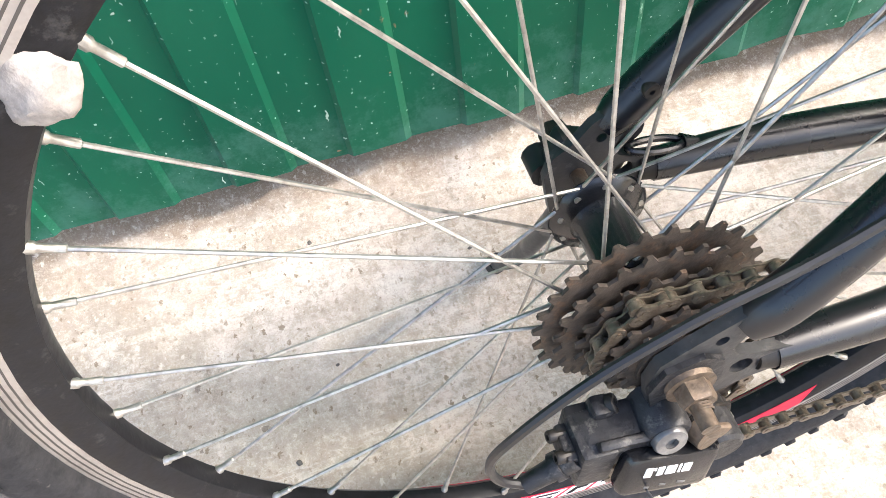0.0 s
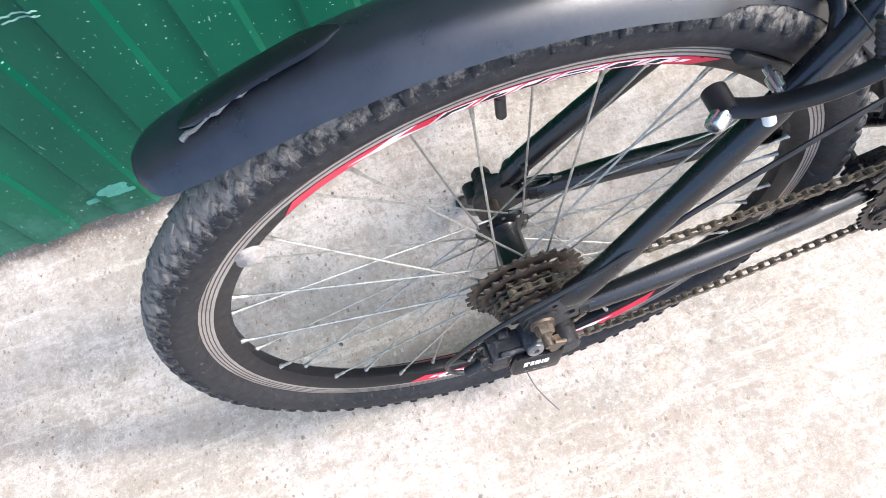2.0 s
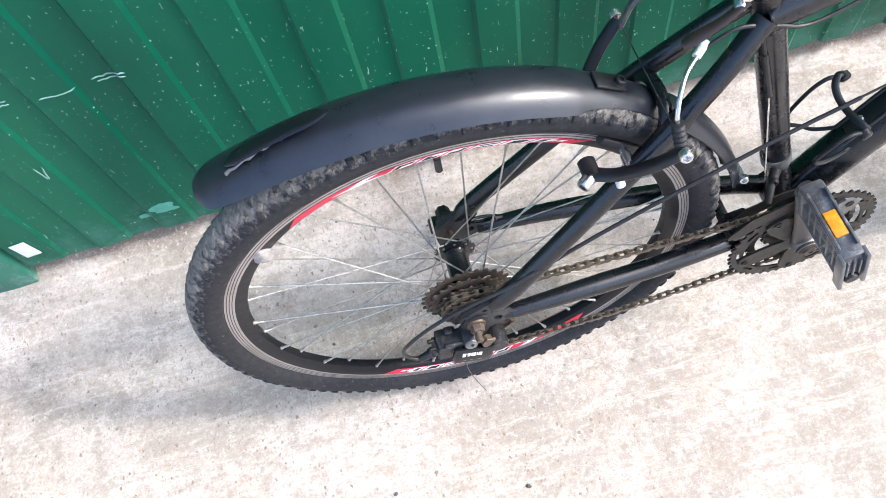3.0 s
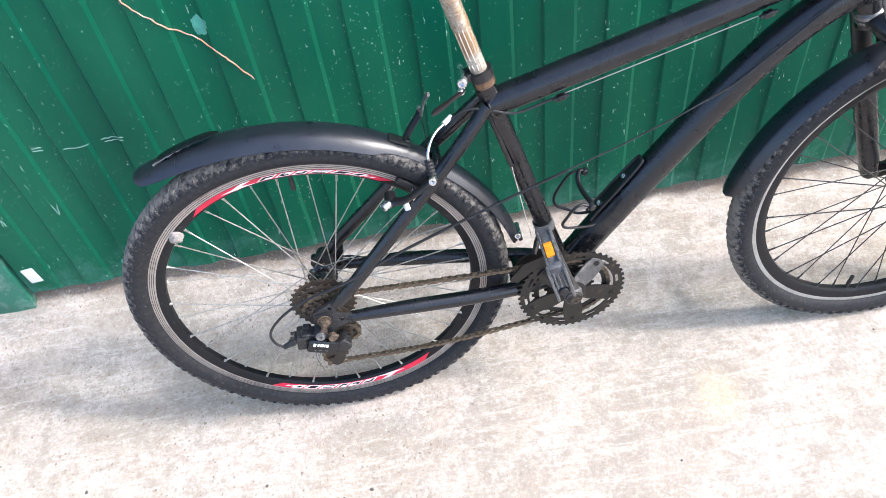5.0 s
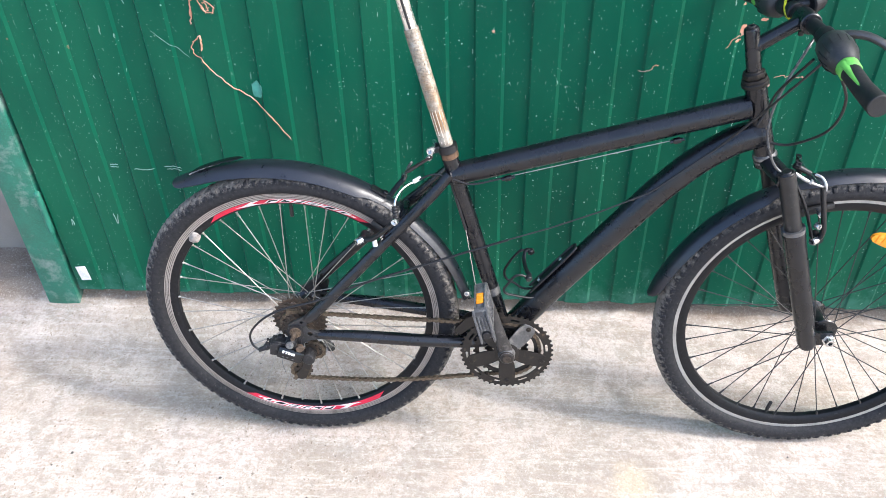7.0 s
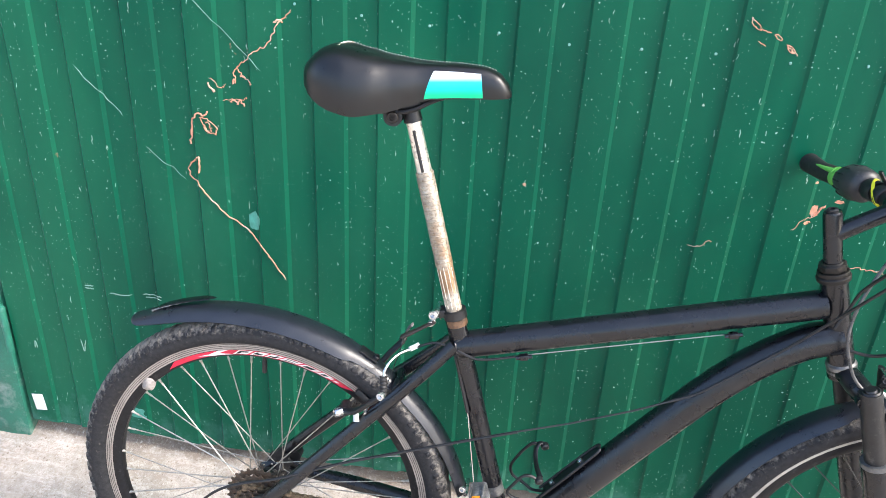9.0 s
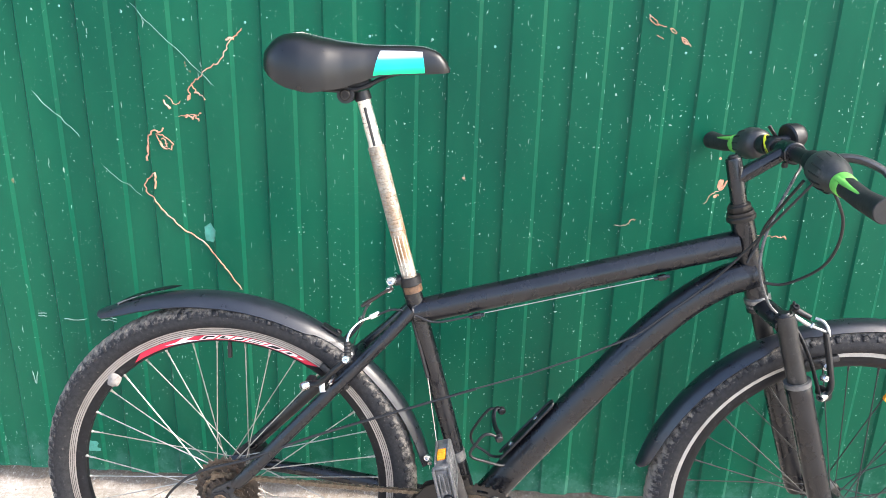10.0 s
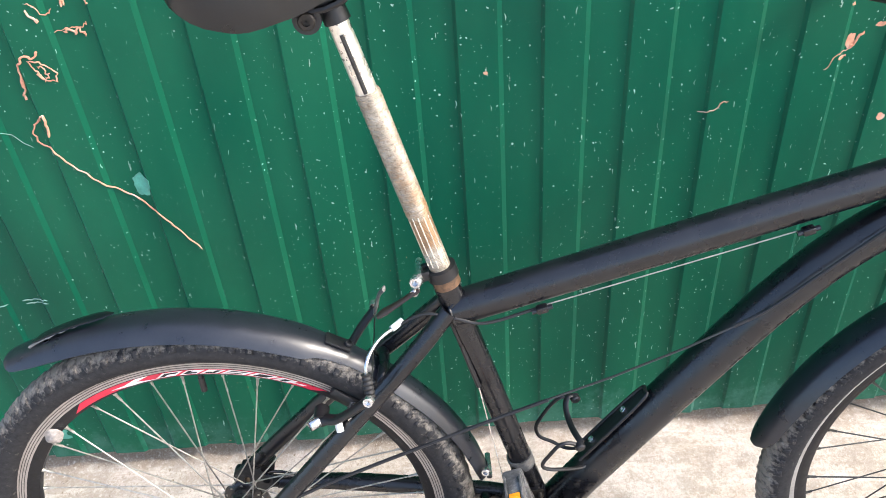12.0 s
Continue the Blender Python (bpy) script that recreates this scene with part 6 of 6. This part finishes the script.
part("noodle_hook", joined(tube(spline([(0.966, -0.05, 0.7), (0.976, -0.056, 0.697), (0.983, -0.062, 0.687), (0.985, -0.064, 0.675)], 4), 0.0026, 8), tube([(0.9525, -0.066, 0.69), (0.957, -0.066, 0.697)], 0.0028, 8)), dull_steel, fnoodle, "bright worn hook")
part("pinch_bolt", joined(tube([(0.93, -0.04, 0.713), (0.96, -0.045, 0.699)], [0.006, 0.0045], 10), bolt((0.936, -0.042, 0.713), (-0.2, -0.7, 0.8), 0.0055, 0.007), tube([(0.933, -0.04, 0.713), (0.93, -0.046, 0.725)], 0.0022, 6)), black_plastic, fnoodle)
part("cable_link", tube([(0.975, -0.056, 0.684), (0.97, 0.0, 0.686), (0.976, 0.058, 0.682)], [0.0016, 0.0014, 0.0012], 8), steel, fnoodle)

# --- bottle cage ---
dt, dn = Vector((0.625, 0, 0.781)), Vector((-0.781, 0, 0.625))
cb = Vector((0.535, 0, 0.4225)) + dn * 0.0275
cage = part("bottle_cage", moved(block(0.125, 0.02, 0.004, 0.0015), Matrix.Translation(cb + dt * 0.02 + dn * 0.002) @ Matrix((dt, (0, 1, 0), -dn)).transposed().to_4x4()), black_plastic, bike, "black wire bottle cage")
for q in (-0.02, 0.045):
    part("cage_bolt", bolt(cb + dt * q + dn * 0.004, dn, 0.005, 0.004), steel, cage)
base = [cb + dt * 0.086 + dn * 0.004, cb + dt * 0.082 + dn * 0.004 + Vector((0, 0.009, 0)), cb + dt * 0.03 + dn * 0.004 + Vector((0, 0.012, 0)), cb - dt * 0.05 + dn * 0.004 + Vector((0, 0.012, 0))]
part("cage_rail", tube(spline(base, 5), 0.0026, 8), black_plastic, cage)
part("cage_rail", tube(spline([Vector((p.x, -p.y, p.z)) for p in base], 5), 0.0026, 8), black_plastic, cage)
for name, run in (("near", [(0.4945, -0.012, 0.4), (0.482, -0.016, 0.393), (0.45, -0.03, 0.408), (0.4305, -0.034, 0.416), (0.425, -0.035, 0.4265), (0.434, -0.036, 0.443), (0.4445, -0.037, 0.459), (0.4525, -0.037, 0.4635), (0.461, -0.036, 0.4625), (0.472, -0.036, 0.457)]), ("far", [(0.4945, 0.012, 0.402), (0.485, 0.02, 0.391), (0.467, 0.03, 0.3835), (0.45, 0.034, 0.393), (0.4316, 0.036, 0.404), (0.4268, 0.037, 0.4225), (0.436, 0.038, 0.442), (0.448, 0.038, 0.461), (0.461, 0.036, 0.475), (0.478, 0.036, 0.4725)])):
    part("cage_wire", tube(spline(run, 5), 0.0026, 8), black_plastic, cage, name + " arm of bent wire")
for y, u, w in ((-0.037, 0.4735, 0.4565), (0.034, 0.48, 0.473)):
    part("cage_knob", moved(turned([(0.0005, -0.005), (0.005, -0.0048), (0.0068, -0.003), (0.0068, 0.004), (0.0005, 0.0045)], 18, "y"), pose(u, y, w, 12, 0, 14)), black_plastic, cage, "round black strap knob")
part("cage_strap", tube(spline([(0.48, 0.036, 0.4765), (0.471, 0.034, 0.4785), (0.4655, 0.025, 0.471), (0.466, 0.01, 0.463), (0.4685, -0.01, 0.4615), (0.472, -0.026, 0.4625), (0.476, -0.036, 0.461)], 5), [0.0042] * 31, 8, squash=0.45), black_plastic, cage, "black strap over the bottle space")

# --- kickstand, left axle end ---
stand = part("kickstand", tube(spline([(0.008, 0.078, 0.318), (0.0, 0.11, 0.24), (-0.008, 0.172, 0.124), (-0.012, 0.236, 0.034)], 4), [0.0078] * 12 + [0.0075], 12), crank_dark, bike, "dark grimy kickstand")
part("foot", tube([(-0.0115, 0.229, 0.046), (-0.0125, 0.239, 0.029)], [0.0095, 0.0105], 12), grip_black, stand, "black rubber foot")
part("stand_mount", joined(moved(block(0.05, 0.016, 0.036, 0.004), pose(0.008, 0.079, 0.33, 0, 25, 0)), tube([(0.03, 0.072, 0.35), (0.03, 0.09, 0.35)], 0.011, 14), tube([(-0.016, 0.074, 0.33), (-0.016, 0.092, 0.33)], 0.009, 12)), black_plastic, stand)
part("axle_nut", moved(turned([(0.005, 0.014), (0.0085, 0.014), (0.0098, 0.011), (0.0098, 0.002), (0.0135, 0.002), (0.0135, 0)], 6, "y"), Matrix.Translation((RA.x, 0.088, RA.z))), ring_black, stand)

# --- small things on the wheels ---
def lump():
    bm = bmesh.new()
    bmesh.ops.create_icosphere(bm, subdivisions=3, radius=1)
    for v in bm.verts:
        v.co *= 1 + 0.3 * noise.noise(v.co * 1.7 + Vector((3, 1, 2))) + 0.16 * noise.noise(v.co * 4.5)
        v.co = Vector((v.co.x * 0.0105, v.co.y * 0.0062, v.co.z * 0.0142))
    bm.verts.index_update()
    piece = [tuple(v.co) for v in bm.verts], [tuple(v.index for v in f.verts) for f in bm.faces]
    bm.free()
    return piece


part("spoke_weight", moved(lump(), Matrix.Translation(polar(0.272, 136.4, -0.0105)) @ pose(0, 0, 0, 0, 30, 0)), putty, rear_wheel, "lump of pale putty on the rim")
part("valve", tube([polar(0.267, 88.5), polar(0.258, 88.5), polar(0.2575, 88.5), polar(0.236, 88.5), polar(0.235, 88.5)], [0.0032, 0.0032, 0.004, 0.004, 0.003], 10), black_plastic, rear_wheel)
part("valve", tube([polar(0.267, 259), polar(0.258, 259), polar(0.2575, 259), polar(0.236, 259), polar(0.235, 259)], [0.0032, 0.0032, 0.004, 0.004, 0.003], 10), black_plastic, front_wheel)


def reflector_shape():
    bm = bmesh.new()
    pts = []
    for k in range(24):
        a = TAU * k / 24
        pts.append((0.046 * math.copysign(abs(math.cos(a)) ** 0.75, math.cos(a)), 0.0135 * math.copysign(abs(math.sin(a)) ** 0.8, math.sin(a)) - 0.004 * math.cos(a) ** 2))
    bm.free()
    return plate(pts, -0.0035, 0.0035)


part("wheel_reflector", moved(reflector_shape(), Matrix.Translation(Vector((1.157, -0.024, 0.543)) - FA) @ pose(0, 0, 0, 0, 22, 0)), orange, front_wheel, "amber spoke reflector")
part("reflector_clip", moved(turned([(0.0005, -0.006), (0.005, -0.006), (0.007, -0.003), (0.007, 0.0)], 12, "y"), Matrix.Translation(Vector((1.157, -0.0265, 0.54)) - FA)), orange, front_wheel)
for k in range(5):
    part("reflector_rib", moved(block(0.011, 0.0012, 0.019, 0.0004), Matrix.Translation(Vector((1.157, -0.0282, 0.543)) - FA) @ pose(0, 0, 0, 0, 22, 0) @ pose((-2, -1.2, 0, 1.2, 2)[k] * 0.0155, 0, -0.001)), orange, front_wheel)

# --- fender details ---
recess = [RA + polar(0.3738 - 0.0066 * (k / 10), 119.2 - 17.5 * k / 10, 0.002 - 0.001 * k / 10) for k in range(11)]
part("slot_recess", tube(recess, [0.003, 0.0085] + [0.0095] * 7 + [0.0075, 0.002], 10, squash=0.22, side=(0, 1, 0)), gloss_black, rear_fender, at=Matrix.Translation(-RA))
ridge = [RA + polar(0.3733 - 0.0062 * (k / 16) + (0.0006 if k % 5 == 2 else 0.0), 119.3 - 14.5 * k / 16, -0.0085 + 0.006 * (k / 16) ** 1.4 + 0.0014 * math.sin(k * 2.1)) for k in range(17)]
part("slot_edge", tube(ridge, [0.0022, 0.0018, 0.0014] + [0.0012 if k % 3 else 0.0007 for k in range(13)] + [0.0004], 8), crank_grey, rear_fender, "pale scuffed slot edge", at=Matrix.Translation(-RA))
part("fender_bracket", joined(moved(block(0.034, 0.02, 0.003, 0.001), Matrix.Translation(polar(0.3445, 58)) @ pose(0, 0, 0, 0, 32, 0)), bolt(polar(0.346, 56), polar(1, 56), 0.006, 0.005)), black_plastic, rear_fender)
part("fender_clip", joined(tube([polar(0.362, 9, -0.02), polar(0.362, 9, 0.02)], 0.004, 10), bolt(polar(0.36, 11, -0.02), (-0.3, -1, 0.2), 0.006, 0.006)), steel, rear_fender)
part("fender_bolt", bolt(polar(0.35, 112), polar(1, 112), 0.006, 0.004), black_plastic, front_fender)

# --- bell and band on the bar ---
bell = part("bell", moved(turned([(0.0005, 0.024), (0.006, 0.0235), (0.0125, 0.0215), (0.0155, 0.017), (0.0165, 0.012), (0.0165, 0.008), (0.018, 0.007), (0.018, 0.002), (0.016, 0.0), (0.0005, 0.0)], 24, "y"), Matrix.Translation(bar_point(0.05) + Vector((0.018, 0.0, 0.014))) @ pose(0, 0, 0, 14, 0, -70) @ Matrix.Scale(1.28, 4)), black_plastic, bike, "black bicycle bell")
part("bell_clamp", joined(along_bar([(0, 0.0145), (0.1, 0.016), (0.9, 0.016), (1, 0.0145)], 0.04, 0.058), tube([bar_point(0.05) + Vector((0.0, 0, 0.008)), bar_point(0.05) + Vector((0.024, 0, 0.014))], 0.008, 10)), black_plastic, bell)
part("bell_lever", tube(spline([bar_point(0.055) + Vector((0.006, 0, 0.012)), bar_point(0.06) + Vector((-0.002, 0, 0.024)), bar_point(0.062) + Vector((-0.007, 0, 0.032))], 3), [0.006] * 7, 8, squash=0.5), black_plastic, bell)
for k, v in enumerate((0.062, 0.07)):
    ring = []
    for j in range(17):
        a = TAU * j / 16
        p = bar_point(v + 0.022 * math.sin(a + 0.7 + 0.3 * k))
        ring.append(p + Vector((math.cos(a) * 0.0145, 0, math.sin(a) * 0.0145)))
    part("yellow_band", tube(ring, 0.0021, 8), yellow, bike, "yellow rubber band round the bar")




# ---- marks and growth on the gate ----
def on_gate(x, z, off=0.0):
    d = (x - VALLEY + 0.064) % PITCH - 0.064
    deep = float(np.interp(d, [q for q, y in RIB], [y for q, y in RIB]))
    return Vector((x, GATE_Y + deep - off, z))


def strand(pts, r, wob=0.004, seed=0):
    """A thin wavering stem lying on the sheet."""
    run = spline([Vector((x, 0, z)) for x, z in pts], 7)
    out, rad = [], []
    for k, p in enumerate(run):
        q = Vector((k * 0.45, seed * 7.1, 0.5))
        x, z = p.x + wob * noise.noise(q), p.z + wob * noise.noise(q + Vector((0, 40, 0)))
        out.append(on_gate(x, z, 0.0006))
        rad.append(r * (0.7 + 0.6 * abs(noise.noise(q * 1.7))) * (1 if 0 < k < len(run) - 1 else 0.3))
    return tube(out, rad, 6)


MAIN = [(-0.236, 0.808), (-0.246, 0.8), (-0.257, 0.789), (-0.259, 0.771), (-0.238, 0.75), (-0.211, 0.716), (-0.178, 0.685), (-0.143, 0.658), (-0.118, 0.628), (-0.099, 0.603), (-0.071, 0.56)]
tendrils = new("dried_tendril", mesh_of("dried_tendril", strand(MAIN, 0.0015, 0.004, 1), tendril_mat))
tagged(tendrils, "dry reddish tendril stuck to the green gate", "tendril")
STEMS = (
    (0.0023, 0.003, ((-0.237, 0.81), (-0.235, 0.792), (-0.238, 0.775))),
    (0.0019, 0.004, ((-0.251, 0.832), (-0.249, 0.843), (-0.246, 0.86), (-0.242, 0.88), (-0.231, 0.896), (-0.218, 0.892), (-0.207, 0.901))),
    (0.0025, 0.002, ((-0.247, 0.866), (-0.247, 0.85))),
    (0.0011, 0.004, ((-0.228, 0.89), (-0.215, 0.888), (-0.2, 0.88), (-0.193, 0.868), (-0.199, 0.858))),
    (0.0011, 0.004, ((-0.226, 0.888), (-0.218, 0.875), (-0.212, 0.864), (-0.2, 0.86))),
    (0.0009, 0.005, ((-0.217, 0.882), (-0.207, 0.877), (-0.203, 0.866), (-0.212, 0.86))),
    (0.0022, 0.003, ((-0.219, 0.872), (-0.212, 0.863))),
    (0.0013, 0.005, ((-0.042, 1.098), (-0.053, 1.086), (-0.066, 1.072), (-0.078, 1.05), (-0.093, 1.033), (-0.112, 1.019), (-0.128, 1.006), (-0.143, 0.995), (-0.152, 0.98), (-0.153, 0.962))),
    (0.0024, 0.004, ((-0.074, 1.074), (-0.064, 1.081), (-0.056, 1.078))),
    (0.0021, 0.003, ((-0.152, 0.97), (-0.156, 0.958))),
    (0.0011, 0.005, ((-0.147, 0.988), (-0.138, 0.975), (-0.128, 0.968), (-0.12, 0.962))),
    (0.0018, 0.003, ((-0.138, 0.974), (-0.131, 0.97))),
    (0.0018, 0.005, ((-0.204, 0.956), (-0.196, 0.945), (-0.191, 0.942))),
    (0.0008, 0.005, ((-0.198, 0.965), (-0.188, 0.96), (-0.18, 0.95), (-0.17, 0.958))),
    (0.0016, 0.006, ((-0.166, 0.928), (-0.153, 0.923), (-0.143, 0.926), (-0.138, 0.918))),
    (0.0007, 0.005, ((-0.178, 0.922), (-0.16, 0.931), (-0.14, 0.93), (-0.13, 0.935))),
    (0.0009, 0.0015, ((0.7270, 1.1460), (0.7290, 1.1370), (0.7360, 1.1310), (0.7450, 1.1270), (0.7410, 1.1340), (0.7340, 1.1400), (0.7270, 1.1460))),
    (0.0008, 0.0015, ((0.7440, 1.1290), (0.7520, 1.1260), (0.7620, 1.1240))),
    (0.0008, 0.0015, ((0.7670, 1.1220), (0.7720, 1.1170), (0.7810, 1.1120), (0.7780, 1.1190), (0.7710, 1.1220), (0.7670, 1.1220))),
    (0.001, 0.0015, ((0.7910, 1.1070), (0.7950, 1.0990), (0.8020, 1.0940), (0.7990, 1.1000), (0.7920, 1.1030))),
    (0.0009, 0.0015, ((0.7920, 1.1070), (0.7990, 1.1040), (0.8050, 1.0980), (0.8110, 1.0900))),
    (0.0008, 0.0015, ((0.7990, 1.0990), (0.8050, 1.0950), (0.8010, 1.0940))),
    (0.0007, 0.0015, ((0.7440, 1.1090), (0.7510, 1.1060), (0.7570, 1.1030))),
    (0.0009, 0.005, ((0.7, 0.735), (0.722, 0.738), (0.735, 0.747), (0.745, 0.752))),
    (0.0023, 0.004, ((0.905, 0.818), (0.912, 0.826), (0.918, 0.84))),
    (0.0009, 0.005, ((0.872, 0.79), (0.885, 0.805), (0.897, 0.812), (0.91, 0.82))),
    (0.0013, 0.004, ((0.893, 0.803), (0.902, 0.806))),
    (0.0009, 0.006, ((0.985, 0.723), (1.01, 0.728), (1.03, 0.723), (1.045, 0.72))),
    (0.002, 0.004, ((1.043, 0.724), (1.05, 0.718))),
)
for k, (r, wob, pts) in enumerate(STEMS):
    part("stem", strand(pts, r, wob, 2 + k), tendril_mat, tendrils)
for k, pts in enumerate((((-0.256, 1.14), (-0.2, 1.085), (-0.15, 1.035), (-0.1, 0.988)), ((-0.47, 0.97), (-0.43, 0.925), (-0.395, 0.893), (-0.388, 0.875)), ((-0.34, 0.82), (-0.3, 0.785), (-0.27, 0.76)))):
    part("pale_stem", strand(pts, (0.0008, 0.001, 0.0006)[k], 0.004, 40 + k), scratch_mat, tendrils, "pale thread-like stem")
for k, (x, z, w, d) in enumerate(((-0.47, 0.474, 0.05, -0.002), (-0.395, 0.478, 0.045, 0.002), (-0.392, 0.472, 0.04, 0.001), (-0.53, 0.482, 0.02, 0.001), (-0.53, 0.476, 0.02, 0.0), (-0.68, 0.3, 0.008, 0.02), (-0.56, 0.34, 0.01, -0.03))):
    part("paint_scuff", strand([(x, z), (x + w / 2, z + d), (x + w, z)], 0.0013, 0.002, 20 + k), scratch_mat, gate, "pale scuff in the green paint")

def paint_patch(x, z, w, h, seed):
    """A thin ragged patch of other paint on the sheet, folded as the sheet is."""
    n, verts, faces = 22, [], []
    for lay in (0.0007, -0.0004):
        for f in (0.0, 0.5, 1.0):
            for k in range(n):
                a = TAU * k / n
                edge = f * (1 + 0.5 * noise.noise(Vector((2 * math.cos(a), 2 * math.sin(a), seed))))
                verts.append(on_gate(x + edge * w / 2 * math.cos(a), z + edge * h / 2 * math.sin(a), lay))
    for i in (0, 1):
        faces += [(i * n + k, i * n + (k + 1) % n, (i + 1) * n + (k + 1) % n, (i + 1) * n + k) for k in range(n)]
    faces += [tuple(q + 3 * n for q in f) for f in faces]
    faces += [(2 * n + k, 2 * n + (k + 1) % n, 5 * n + (k + 1) % n, 5 * n + k) for k in range(n)]
    return verts, faces


teal_paint = surface("pale_teal_paint", (0.06, 0.26, 0.2), 0.5, coarse=70, dirt=(0.015, 0.16, 0.1, 1), dirt_amount=0.6, var=0.25)
for k, (x, z, w, h) in enumerate(((-0.132, 0.684, 0.024, 0.038), (-0.449, 0.152, 0.055, 0.03), (-0.49, 0.135, 0.022, 0.012))):
    part("paint_patch", paint_patch(x, z, w, h, 3.0 + k), teal_paint, gate, "small patch of paler teal paint")

for k, (x, z, w, h) in enumerate(((0.626, 1.165, 0.007, 0.014), (0.732, 0.471, 0.006, 0.013), (0.903, 0.827, 0.012, 0.021), (0.941, 0.848, 0.015, 0.007), (0.895, 0.803, 0.009, 0.006), (0.975, 0.707, 0.012, 0.012), (0.895, 0.88, 0.006, 0.005), (0.394, 0.822, 0.006, 0.005))):
    part("paint_flake", paint_patch(x, z, w, h, 11.0 + k), tendril_mat, gate, "salmon-coloured flake of paint")

# ---- grit on the ground ----
def pebble_mesh(seed):
    bm = bmesh.new()
    bmesh.ops.create_icosphere(bm, subdivisions=2, radius=1)
    for v in bm.verts:
        v.co *= 1 + 0.45 * noise.noise(v.co * 1.3 + Vector((seed * 5.3, 1, 2)))
        v.co.z *= 0.55
    bm.verts.index_update()
    piece = [tuple(v.co) for v in bm.verts], [tuple(v.index for v in f.verts) for f in bm.faces]
    bm.free()
    return mesh_of("pebble", piece, grit, 60)


grit = surface("dark_grit", (0.11, 0.1, 0.088), 0.85, coarse=200, bump=0.5)
GRIT = [pebble_mesh(k) for k in range(3)]
for k, (x, y, r) in enumerate(((-0.189, 0.351, 0.0032), (-0.242, 0.138, 0.0034), (-0.19, 0.222, 0.0022), (1.073, -0.012, 0.0028), (-0.556, -0.079, 0.0045), (-0.589, -0.114, 0.003), (-0.191, -0.131, 0.004), (-0.042, -0.184, 0.005), (0.012, -0.173, 0.0048), (-0.033, 0.3, 0.0026), (0.6, -0.22, 0.003), (0.35, 0.2, 0.0025))):
    p = new("pebble", GRIT[k % 3])
    p.matrix_basis = pose(x, y, rise(x, y) + r * 0.2, 0, 0, 50 * k) @ Matrix.Diagonal((r * 0.7, r * 0.9, r * 0.7, 1))
    tagged(p, "small dark stone chip on the concrete", "pebble", "grit on the concrete")
